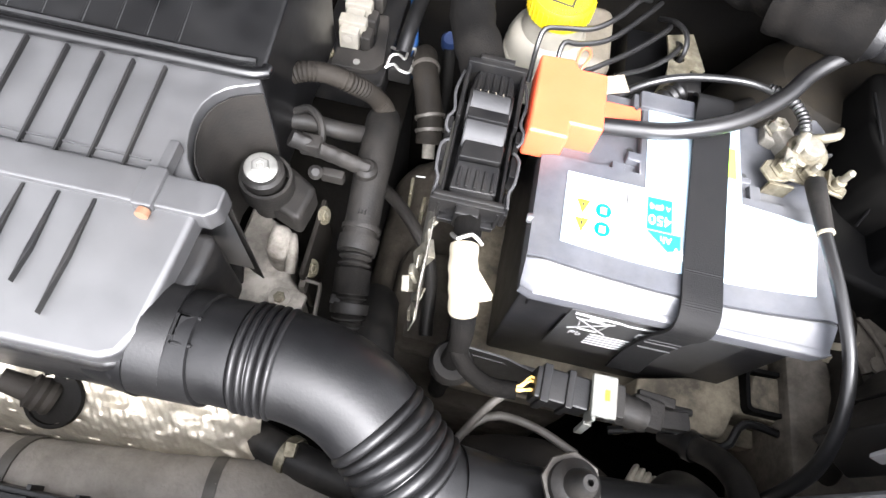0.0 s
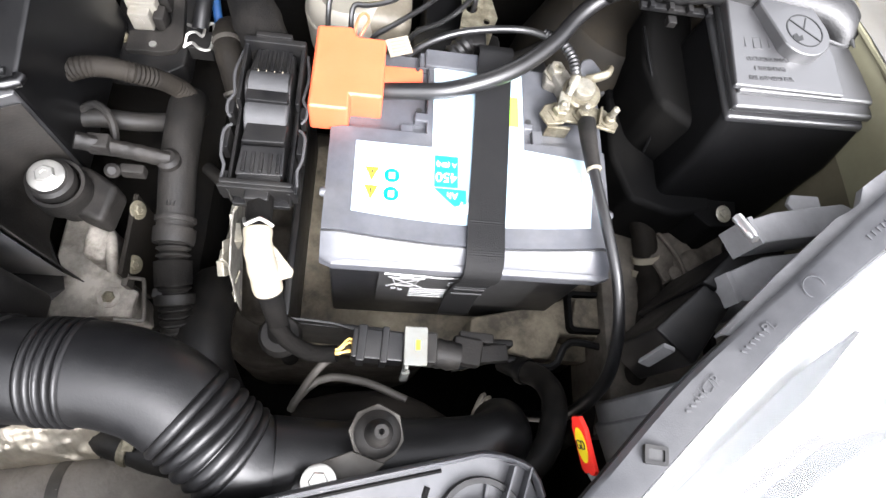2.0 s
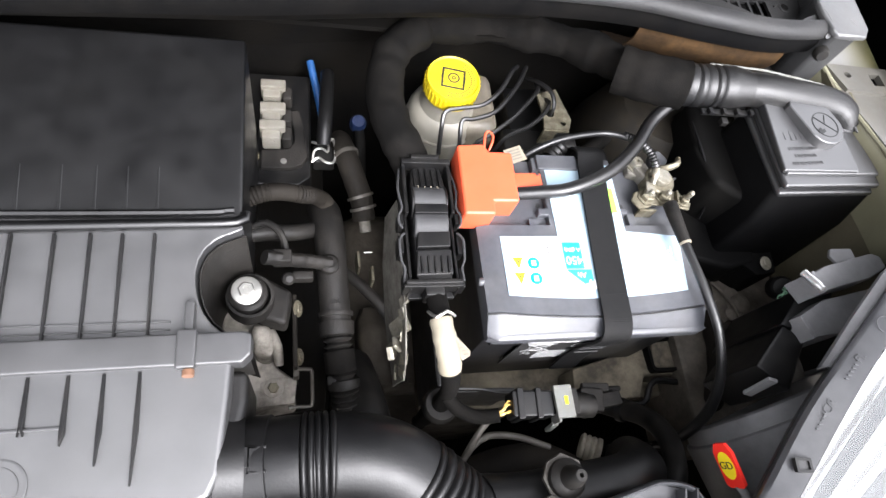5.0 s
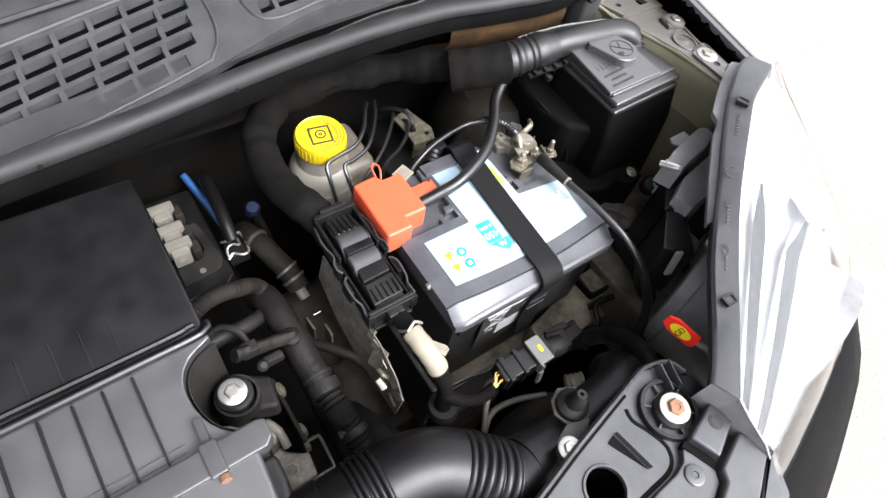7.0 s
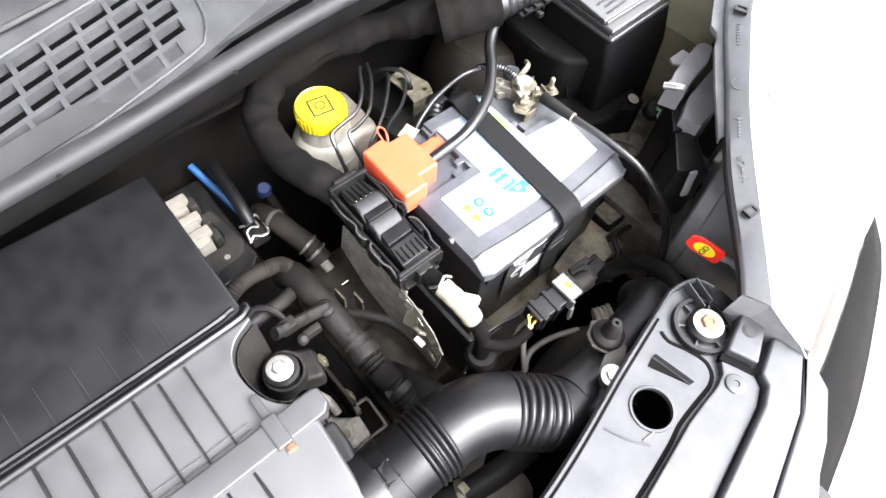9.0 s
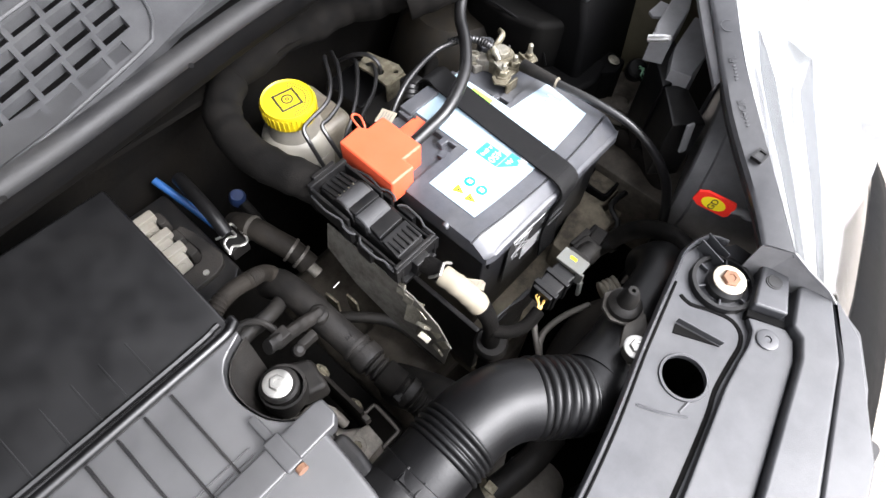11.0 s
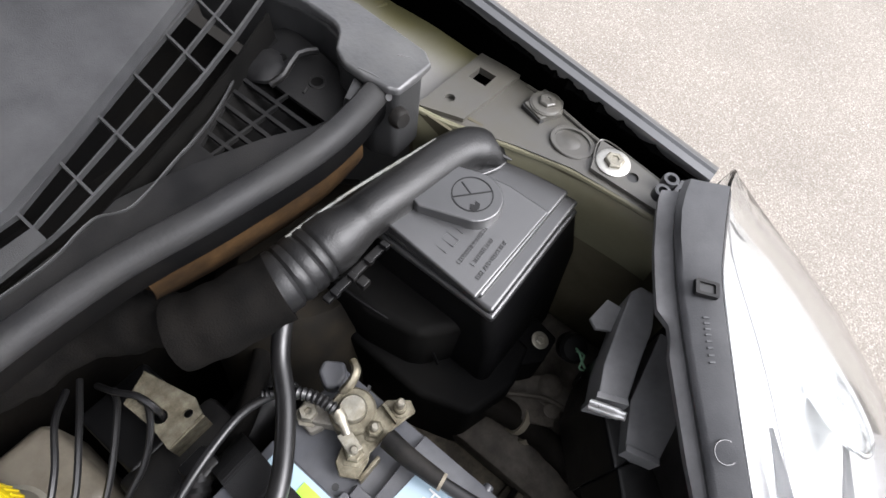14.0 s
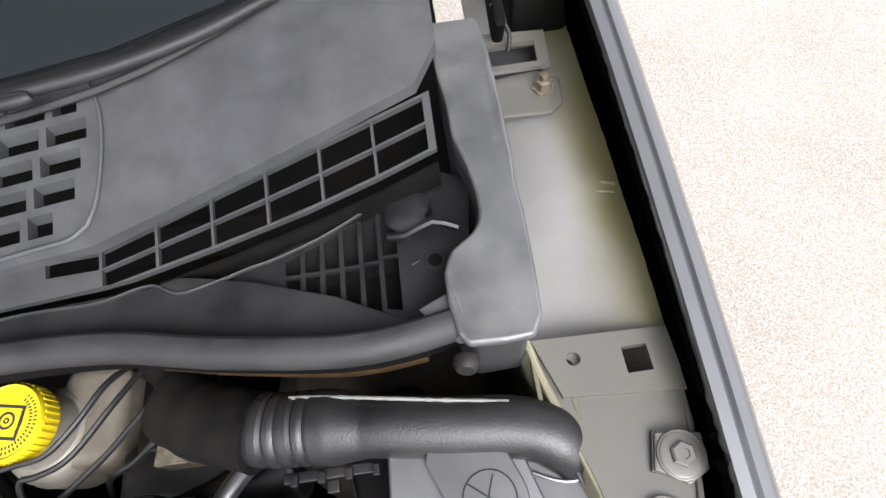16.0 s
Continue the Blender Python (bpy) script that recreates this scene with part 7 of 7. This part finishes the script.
def duct_r(s):
    r = 0.0295 + 0.0015 * math.sin(s * 3)
    if s < 0.2:
        r = 0.0325
    for lo_s, hi_s, pitch, base in ((0.29, 0.39, 0.02, 0.0282), (0.66, 0.852, 0.032, 0.0282)):
        if lo_s < s < hi_s:
            r = base + 0.0040 * abs(math.sin((s - lo_s) * math.pi / pitch)) ** 0.45
    return r


part("bellows_pipe", tube(dpts, duct_r, 36, 0.0005), black_gloss, ind)
part("collar", pieces(tube([(-0.206, -0.077, 0.775), (-0.188, -0.077, 0.773)], 0.0345, 36, 0.004), turn(box(-0.186, -0.176, -0.083, -0.070, 0.8040, 0.8065, 0.0006), Matrix())), black_gloss, ind)
part("snap_tab", pieces(box(-0.183, -0.181, -0.087, -0.070, 0.8040, 0.8065, 0.0005), box(-0.183, -0.171, -0.072, -0.070, 0.8040, 0.8065, 0.0005), box(-0.183, -0.171, -0.087, -0.085, 0.8040, 0.8065, 0.0005)), black_gloss, ind)
part("lower_pipe", tube([(-0.02, -0.127, 0.754), (0.02, -0.127, 0.744), (0.06, -0.123, 0.740), (0.10, -0.119, 0.738), (0.122, -0.115, 0.735), (0.136, -0.108, 0.726), (0.142, -0.098, 0.70)], lambda s: 0.029 - 0.007 * s, 28, 0.005), black_gloss, ind)
hs = thing("curved_hose", "black rubber hose curving under the headlamp", "hose", (0.15, -0.09, 0.7))
part("hose", tube([(0.165, -0.035, 0.625), (0.178, -0.045, 0.642), (0.189, -0.056, 0.665), (0.189, -0.073, 0.692), (0.181, -0.092, 0.714), (0.170, -0.112, 0.728), (0.157, -0.126, 0.733), (0.143, -0.136, 0.722)], 0.0102, 14), rubber, hs)
part("hose_clip", ring_on((0.178, -0.045, 0.642), (0.5, -0.4, 0.75), 0.010, 0.0125, 0.007, 18), black, hs)
cn = thing("corrugated_stub", "dusty pale corrugated stub below the plug", "pipe stub", (0.15, -0.066, 0.57))
part("stub", lathe([(0.0120, 0), (0.0142, 0.002), (0.0142, 0.004), (0.0122, 0.0055), (0.0142, 0.0075), (0.0142, 0.0095), (0.0122, 0.011), (0.0142, 0.013), (0.0142, 0.015), (0.0122, 0.0165), (0.0142, 0.0185), (0.0142, 0.022), (0.0115, 0.0225), (0.0105, 0.020)], (0.145, -0.074, 0.600), 24, (0.85, -0.42, 0.25)), stub_pale, cn)
cable("grey_pipe", [(-0.014, -0.086, 0.695), (-0.004, -0.074, 0.70), (0.012, -0.066, 0.70), (0.04, -0.069, 0.698), (0.07, -0.080, 0.695)], 0.0031, pipe_grey, "thin dusty grey pipe", "pipe")
cable("under_hose", [(-0.01, -0.10, 0.675), (0.03, -0.092, 0.683), (0.07, -0.094, 0.682), (0.12, -0.12, 0.67)], 0.018, hose_brown, "dusty brown hose above the duct", "hose", 18)
cable("second_grey_pipe", [(-0.016, -0.090, 0.69), (-0.005, -0.072, 0.704), (0.006, -0.058, 0.712), (0.016, -0.050, 0.715)], 0.0030, pipe_grey, "thin dusty grey pipe", "pipe")

# ---- air filter housing ----
af = thing("air_filter_housing", "large ribbed black air filter housing", "air filter", (-0.35, 0.06, 0.70))
low = [(-0.6, -0.012), (-0.193, -0.012), (-0.1945, -0.04), (-0.1985, -0.086), (-0.204, -0.0985), (-0.214, -0.103), (-0.33, -0.103), (-0.45, -0.103), (-0.6, -0.095)]
part("lower_shell", warp(prism(low, 0.79, 0.808, 0.004, 3), lambda x, y, z: (x, y, z + (0.006 * (y + 0.1) / 0.09 if z > 0.77 else 0))), front_satin, af, "dark grey lower filter shell")
part("lower_band", prism([(-0.6, -0.02), (-0.184, -0.018), (-0.184, -0.04), (-0.192, -0.090), (-0.2115, -0.1055), (-0.33, -0.1055), (-0.45, -0.1055), (-0.6, -0.0975)], 0.715, 0.798, 0.006, 3), black, af, "black lower edge of the filter shell")
cutout = [(p.x, p.y) for p in curve_points([(-0.186, 0.0, 0), (-0.203, 0.008, 0), (-0.215, 0.022, 0), (-0.2205, 0.042, 0), (-0.219, 0.060, 0), (-0.209, 0.0735, 0), (-0.19, 0.082, 0)], 0.0065)]
up_front = [(-0.6, -0.002)] + cutout + [(-0.19, 0.086), (-0.6, 0.086)]
up_rear = [(-0.6, 0.086), (-0.19, 0.086), (-0.19, 0.235), (-0.6, 0.235)]
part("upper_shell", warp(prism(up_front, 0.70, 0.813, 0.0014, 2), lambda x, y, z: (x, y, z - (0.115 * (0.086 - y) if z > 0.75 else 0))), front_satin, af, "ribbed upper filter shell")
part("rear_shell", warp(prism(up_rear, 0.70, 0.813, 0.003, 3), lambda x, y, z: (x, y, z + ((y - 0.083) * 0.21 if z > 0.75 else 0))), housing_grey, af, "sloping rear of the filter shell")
part("cutout_wall", thick(loft([[(x + 0.0018, y + 0.0016 * (y - 0.04) / -0.04, z) for z in (0.68, 0.74, 0.8065 - 0.115 * (0.086 - y))] for x, y in cutout], closed=False), 0.0008), dusty_black, af, "dusty dark wall of the rounded cut-out")
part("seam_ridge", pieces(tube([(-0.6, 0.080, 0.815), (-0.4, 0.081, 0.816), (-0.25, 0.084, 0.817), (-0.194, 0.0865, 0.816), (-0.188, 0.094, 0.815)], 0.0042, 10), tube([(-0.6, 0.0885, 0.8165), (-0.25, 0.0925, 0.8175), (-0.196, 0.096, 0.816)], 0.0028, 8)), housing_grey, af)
part("flange", prism([(-0.6, -0.020), (-0.187, -0.018), (-0.181, -0.012), (-0.181, 0.002), (-0.187, 0.004), (-0.6, 0.001)], 0.800, 0.817, 0.002), front_satin, af)
for x in (-0.2485, -0.269, -0.289, -0.311, -0.337, -0.36, -0.39, -0.42):
    part("upper_rib", warp(prism([(x - 0.0007, 0.003), (x + 0.0007, 0.003), (x + 0.0009, 0.078), (x - 0.0009, 0.078)], 0.807, 0.8168, 0.0004, 1), lambda px, py, pz: (px, py, pz - 0.115 * (0.086 - py))), black, af)
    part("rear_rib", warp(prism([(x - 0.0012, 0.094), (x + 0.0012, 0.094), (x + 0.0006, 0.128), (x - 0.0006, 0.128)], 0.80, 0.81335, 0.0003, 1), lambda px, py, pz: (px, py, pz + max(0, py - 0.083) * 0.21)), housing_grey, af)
for i, x in enumerate((-0.2485, -0.269, -0.289, -0.311, -0.337)):
    y1 = -0.088 + 0.013 * i
    part("lower_rib", prism([(x - 0.0010, -0.02), (x + 0.0010, -0.02), (x + 0.0022, -0.055), (x + 0.0002, y1), (x - 0.0006, -0.055)], 0.80, 0.8143, 0.0003, 1), black, af)
part("cross_rib", pieces(box(-0.6, -0.235, 0.0095, 0.0105, 0.803, 0.8058, 0.0003), box(-0.6, -0.235, 0.0150, 0.0160, 0.803, 0.8064, 0.0003), box(-0.335, -0.289, -0.052, -0.0505, 0.80, 0.813, 0.0003)), front_satin, af)
for x in (-0.2215, -0.345):
    clp = part("spring_clip", pieces(box(x - 0.0062, x + 0.0062, -0.0205, 0.006, 0.812, 0.8200, 0.002), box(x - 0.0032, x + 0.0032, 0.004, 0.027, 0.806, 0.8160, 0.0015)), front_satin, af)
    part("brass_insert", lathe([(0.0038, 0), (0.0038, 0.004), (0.002, 0.004)], (x + 0.002, -0.0212, 0.816), 12, (0, -1, 0.1)), copper, clp)
part("emblem", pieces(ring_on((-0.32, -0.083, 0.8095), (0, 0, 1), 0.0158, 0.0175, 0.0008, 32), ring_on((-0.32, -0.083, 0.8095), (0, 0, 1), 0.012, 0.0128, 0.0006, 32)), front_satin, af, "round embossed emblem")
part("outlet", tube([(-0.225, -0.073, 0.768), (-0.20, -0.077, 0.770)], 0.036, 32, 0.005), housing_grey, af)

low = bmesh.new()
low.faces.new([low.verts.new(p) for p in ((-0.262, 0.075, 0.715), (-0.262, -0.04, 0.70), (-0.225, -0.035, 0.672), (-0.203, -0.002, 0.668), (-0.206, 0.012, 0.672), (-0.228, 0.05, 0.672), (-0.24, 0.075, 0.69))])
part("lower_wall", thick(low, 0.003), dusty_black, af, "dust-speckled lower wall", smooth=False)

# ---- heat shield, exhaust side ----
sh = thing("heat_shield", "crinkled silvery exhaust heat shield with a hole", "heat shield", (-0.25, -0.13, 0.55))
shield_prof = curve_points([(0, 0.06, 0.0), (0, 0.02, 0.004), (0, 0.0, 0.0), (0, -0.018, -0.012), (0, -0.03, -0.034), (0, -0.04, -0.07), (0, -0.045, -0.14)], 0.0018)
rows = []
for i in range(226):
    x = -0.42 + 0.27 * i / 225
    edge = 0.0 if x < -0.2 else (x + 0.2) * 0.55
    rows.append([(x, -0.105 - edge * 0.1 + p.y, 0.706 - edge + p.z + 0.006 * noise.noise((x * 40, p.y * 60, 0)) + 0.0032 * noise.noise((x * 90, p.y * 150, p.z * 150)) + 0.0009 * noise.noise((x * 260, p.y * 330, p.z * 330 + 7)) + 0.00075 * (abs(math.sin((x + 0.55 * p.y) * 620 + 2 * noise.noise((x * 30, p.y * 30, 3)))) + 0.8 * abs(math.sin((0.35 * x - p.y + p.z * 0.7) * 640)))) for p in shield_prof])
part("shield", thick(loft(rows, closed=False), 0.001), shield_metal, sh)
part("hole_rim", pieces(ring_on((-0.2795, -0.118, 0.702), (0, -0.3, 1), 0.016, 0.019, 0.004), lathe([(0.016, 0), (0.016, 0.0012)], (-0.2795, -0.118, 0.703), 24, (0, -0.3, 1))), grime, sh, "dark sooty opening")
part("plug", lathe([(0.011, 0), (0.012, 0.003), (0.0105, 0.006), (0.012, 0.009), (0.0105, 0.012), (0.0115, 0.015), (0.008, 0.017), (0.007, 0.034)], (-0.281, -0.118, 0.7), 18, (-0.75, 0.1, 0.55)), hose_brown, sh, "dark brown threaded plug")
bh = thing("exhaust_pipe_cover", "dull beige exhaust pipe cover", "exhaust cover", (-0.15, -0.15, 0.6))
part("cover_sheet", tube([(-0.42, -0.175, 0.64), (-0.3, -0.17, 0.66), (-0.2, -0.16, 0.665), (-0.12, -0.15, 0.66), (-0.08, -0.14, 0.64)], lambda s: 0.028 + 0.0005 * math.sin(s * 200), 20, 0.004), shield_dull, bh)
part("cover_band", pieces(*[ring_on(p, w, 0.0275, 0.0292, 0.008, 28) for p, w in (((-0.3, -0.17, 0.66), (1, 0.08, 0.1)), ((-0.17, -0.157, 0.664), (1, 0.12, 0)))]), bracket_steel, bh, "steel band round the cover")
cl2 = thing("coolant_hose", "black coolant hose with a steel clamp", "hose", (-0.12, -0.12, 0.68))
part("hose", tube([(-0.16, -0.11, 0.66), (-0.135, -0.117, 0.672), (-0.11, -0.124, 0.68), (-0.08, -0.129, 0.685), (-0.05, -0.13, 0.68)], 0.0125, 14), rubber, cl2)
part("hose_clamp", pieces(ring_on((-0.128, -0.119, 0.674), (0.92, -0.3, 0.3), 0.0125, 0.0145, 0.007, 20), box(-0.128, -0.12, -0.122, -0.112, 0.686, 0.694, 0.001)), zinc, cl2)
rad = thing("radiator_top", "black radiator top with moulded ribs and clips", "radiator", (-0.25, -0.18, 0.5))
part("tank", join(box(-0.6, -0.06, -0.2, -0.172, 0.5, 0.70, 0.004), *[box(-0.57 + 0.03 * i, -0.567 + 0.03 * i, -0.2, -0.169, 0.67, 0.706, 0.0005) for i in range(17)], box(-0.6, -0.06, -0.176, -0.172, 0.69, 0.707, 0.001)), black, rad)
part("silver_clip", box(-0.125, -0.105, -0.178, -0.17, 0.700, 0.709, 0.001), zinc, rad)

# ---- right-hand side of the engine: mount, looms, coils ----
lm = thing("lifting_mount", "black post mount with a bright flange bolt", "mount", (-0.191, 0.056, 0.70))
part("post", lathe([(0.013, -0.05), (0.0135, -0.006), (0.0155, -0.004), (0.0155, 0.004), (0.013, 0.006)], (-0.191, 0.056, 0.747), 28, (0.06, -0.05, 1)), dusty_black, lm)
part("ear", prism([(-0.190, 0.082), (-0.178, 0.079), (-0.156, 0.066), (-0.1585, 0.050), (-0.161, 0.035), (-0.171, 0.038), (-0.186, 0.044)], 0.70, 0.727, 0.005, 3), dusty_black, lm)
part("shroud", ring_on((-0.1905, 0.0565, 0.725), (0.06, -0.05, 1), 0.0165, 0.0195, 0.02, 32), dusty_black, lm)
bolt("mount_bolt", (-0.1915, 0.0565, 0.7535), (0.06, -0.05, 1), 0.0061, "bright flange bolt on the post mount", steel, steel)
bolt("flange_bolt", (-0.174, -0.003, 0.6545), (0, 0, 1), 0.0046, "dusty flange bolt on the casting", zinc, pale_casting)
for p in ((-0.152, 0.061, 0.692), (-0.151, 0.019, 0.679)):
    bolt("stud_bolt", p, (0.9, -0.1, 0.5), 0.0040, "dusty yellow-zinc bolt on the side bracket", zinc, zinc, group="side bolts")
wb2 = thing("wire_bracket", "thin bent steel wire bracket", "bracket", (-0.145, -0.01, 0.65))
part("wire", tube([(-0.153, 0.007, 0.682), (-0.1425, 0.0065, 0.682), (-0.140, 0.0045, 0.681), (-0.1395, -0.01, 0.674), (-0.1395, -0.021, 0.668), (-0.1415, -0.0235, 0.667), (-0.150, -0.024, 0.670), (-0.160, -0.0245, 0.672)], 0.0017, 8, 0.002), bracket_steel, wb2)
part("pin", box(-0.156, -0.151, 0.0, 0.010, 0.67, 0.684, 0.001), bracket_steel, wb2)
lo = thing("engine_loom", "thick black corrugated engine loom", "wiring loom", (-0.125, 0.05, 0.6))
part("main_tube", tube([(-0.128, 0.165, 0.69), (-0.125, 0.15, 0.708), (-0.122, 0.12, 0.714), (-0.121, 0.09, 0.712), (-0.119, 0.06, 0.706), (-0.118, 0.040, 0.702)], lambda s: 0.0150 - 0.0015 * s, 20), dusty_black, lo)
part("corrugated_run", tube([(-0.118, 0.044, 0.702), (-0.1165, 0.022, 0.698), (-0.113, -0.006, 0.690), (-0.109, -0.032, 0.675), (-0.10, -0.055, 0.645), (-0.095, -0.06, 0.61)], lambda s: 0.0114 + 0.0018 * math.sin(s * 190), 18, 0.001), dusty_black, lo)
part("joint", pieces(ring_on((-0.1182, 0.052, 0.704), (0.02, -1, -0.15), 0.013, 0.0155, 0.004, 24), ring_on((-0.1178, 0.043, 0.7025), (0.02, -1, -0.15), 0.012, 0.0158, 0.012, 24)), dusty_black, lo)
part("tape_collar", tube([(-0.1162, 0.018, 0.6975), (-0.115, 0.008, 0.695), (-0.114, 0.0, 0.6925)], 0.0140, 18, 0.004), cloth_tape, lo)
part("clip_band", pieces(ring_on((-0.1128, -0.006, 0.690), (0.1, -1, -0.35), 0.012, 0.0148, 0.008, 22), box(-0.127, -0.119, -0.012, -0.004, 0.69, 0.699, 0.0015)), dusty_black, lo)
part("embossed_mark", join(*[box(-0.122 + 0.0025 * i, -0.1212 + 0.0025 * i, 0.056, 0.063, 0.7185, 0.7198, 0) for i in range(3)]), housing_grey, lo)
part("side_arm", pieces(tube([(-0.178, 0.084, 0.758), (-0.160, 0.086, 0.748), (-0.142, 0.089, 0.737), (-0.124, 0.090, 0.728)], lambda s: 0.0058 + 0.0002 * math.sin(s * 40), 12, 0.002, flat=1.3), lathe([(0.009, 0), (0.009, 0.008), (0.006, 0.011)], (-0.124, 0.09, 0.722), 18), box(-0.172, -0.156, 0.080, 0.092, 0.744, 0.758, 0.002)), dusty_black, lo)
part("arm_fitting", pieces(box(-0.156, -0.138, 0.074, 0.082, 0.722, 0.733, 0.002), lathe([(0.0055, 0), (0.0055, 0.006), (0.003, 0.008)], (-0.160, 0.076, 0.73), 14, (0.2, -0.4, 0.8))), dusty_black, lo)
cable("upper_hose", [(-0.205, 0.132, 0.758), (-0.185, 0.139, 0.765), (-0.168, 0.143, 0.764), (-0.150, 0.145, 0.757), (-0.134, 0.153, 0.738), (-0.124, 0.159, 0.712), (-0.122, 0.155, 0.69)], lambda s: 0.0078 + 0.0005 * math.sin(s * 260), hose_brown, "dusty corrugated hose arching to the loom", "hose", 12, 0.0015)
cable("lower_hose", [(-0.20, 0.118, 0.728), (-0.18, 0.121, 0.728), (-0.155, 0.124, 0.722), (-0.138, 0.132, 0.712), (-0.128, 0.14, 0.70)], 0.0075, rubber, "black hose below the arch", "hose")
cable("thin_loop", [(-0.192, 0.122, 0.735), (-0.178, 0.124, 0.742), (-0.166, 0.114, 0.742), (-0.162, 0.1, 0.735), (-0.166, 0.09, 0.73)], 0.0032, rubber, "thin black wire loop", "wire", 8, 0.004)
cpk = thing("coil_pack", "dusty grey coil connectors on a black bracket", "coil pack", (-0.17, 0.24, 0.69))
part("base", prism([(-0.205, 0.19), (-0.15, 0.19), (-0.138, 0.2), (-0.138, 0.33), (-0.205, 0.33)], 0.67, 0.697, 0.003), black, cpk, "black coil bracket")
part("shaped_plate", prism([(-0.187, 0.205), (-0.158, 0.206), (-0.147, 0.210), (-0.141, 0.220), (-0.146, 0.262), (-0.150, 0.278), (-0.159, 0.276), (-0.155, 0.25), (-0.1545, 0.238), (-0.160, 0.229), (-0.187, 0.227)], 0.697, 0.704, 0.0015), dusty_black, cpk, "dark dusty hooked plate")
for y in (0.240, 0.262, 0.291):
    plug = part("coil_plug", pieces(box(-0.186, -0.168, y - 0.0095, y + 0.008, 0.698, 0.719, 0.002), box(-0.188, -0.163, y - 0.001, y + 0.0095, 0.704, 0.7235, 0.0015), lathe([(0.0042, 0), (0.0042, 0.001), (0.003, 0.0012)], (-0.1775, y - 0.0095, 0.7115), 14, (0, -1, 0.1))), coil_grey, cpk)
    part("plug_socket", box(-0.1665, -0.1565, y - 0.0095, y + 0.007, 0.698, 0.7165, 0.003), dusty_black, plug)
part("silver_dot", lathe([(0.0032, 0), (0.0032, 0.001)], (-0.165, 0.213, 0.704), 10), steel, cpk)
part("side_screw", lathe([(0.0065, 0), (0.0065, 0.004), (0.0045, 0.006)], (-0.195, 0.222, 0.696), 12), zinc, cpk)
part("wire_spring", join(tube([(-0.137, 0.232, 0.712), (-0.130, 0.228, 0.715), (-0.122, 0.231, 0.714), (-0.116, 0.236, 0.712), (-0.114, 0.222, 0.712), (-0.116, 0.210, 0.71), (-0.124, 0.209, 0.711), (-0.131, 0.214, 0.711), (-0.138, 0.210, 0.709)], 0.0014, 6, 0.002), tube([(-0.137, 0.21, 0.709), (-0.135, 0.22, 0.714), (-0.128, 0.222, 0.716), (-0.122, 0.218, 0.716), (-0.121, 0.226, 0.716)], 0.0013, 6, 0.002)), steel, cpk, "bright bent spring clip")
part("spring_block", box(-0.136, -0.115, 0.212, 0.232, 0.69, 0.707, 0.002), black, cpk)
cable("blue_pipe", [(-0.138, 0.335, 0.715), (-0.130, 0.302, 0.70), (-0.122, 0.265, 0.682), (-0.117, 0.24, 0.67)], 0.0042, blue_hose, "short bright blue pipe", "pipe")
cable("vacuum_hose", [(-0.120, 0.315, 0.72), (-0.122, 0.28, 0.724), (-0.124, 0.25, 0.722), (-0.126, 0.228, 0.712)], 0.0072, black_gloss, "shiny black vacuum hose", "hose")
ch = thing("elbow_hose", "black elbow hose with a grey spring clamp", "hose", (-0.1, 0.18, 0.66))
part("hose", tube([(-0.108, 0.250, 0.690), (-0.106, 0.232, 0.705), (-0.101, 0.212, 0.708), (-0.094, 0.193, 0.700), (-0.088, 0.177, 0.692), (-0.085, 0.160, 0.680)], lambda s: 0.0118 + 0.0010 * noise.noise((s * 12, 0, 0)), 18, 0.003), hose_brown, ch)
part("spring_clamp", pieces(ring_on((-0.1035, 0.2215, 0.7075), (0.3, -0.95, 0.0), 0.0118, 0.0134, 0.004, 22), ring_on((-0.0895, 0.181, 0.694), (0.3, -0.85, -0.45), 0.0118, 0.0138, 0.003, 22), ring_on((-0.0865, 0.171, 0.688), (0.25, -0.85, -0.5), 0.0118, 0.0138, 0.003, 22)), bracket_steel, ch)
part("tail", tube([(-0.085, 0.162, 0.680), (-0.083, 0.150, 0.672)], 0.006, 10), alloy, ch)
sp2 = thing("blue_plug", "dark blue plug deep behind the engine", "connector", (-0.09, 0.27, 0.68))
part("plug", lathe([(0.0085, 0), (0.009, 0.01), (0.0065, 0.014)], (-0.088, 0.27, 0.692), 16, (0, -0.3, 1)), mat("dark_blue_plastic", (0.006, 0.014, 0.045), 0.45), sp2)
part("lead", tube([(-0.088, 0.268, 0.70), (-0.084, 0.25, 0.672), (-0.082, 0.23, 0.64)], 0.006, 10), matt_black, sp2)
sb = thing("small_bracket", "pale zinc brackets low behind the loom", "bracket", (-0.085, 0.09, 0.6))
part("bracket", pieces(turn(prism([(-0.0935, 0.112), (-0.0905, 0.112), (-0.0885, 0.130), (-0.0915, 0.130)], 0.640, 0.668, 0.0008), about((-0.091, 0.12, 0.65), rz=10)), turn(prism([(-0.0805, 0.098), (-0.0775, 0.098), (-0.0745, 0.114), (-0.0775, 0.114)], 0.640, 0.666, 0.0008), about((-0.077, 0.106, 0.65), rz=10))), zinc, sb)
cable("silver_pin", [(-0.088, 0.118, 0.69), (-0.08, 0.118, 0.691)], 0.0006, steel, "short bright wire end", "wire", 6)
cable("low_loom", [(-0.12, 0.13, 0.64), (-0.09, 0.1, 0.65), (-0.06, 0.06, 0.645), (-0.05, 0.0, 0.63)], 0.006, rubber, "thin black loom low in the bay", "wiring loom")
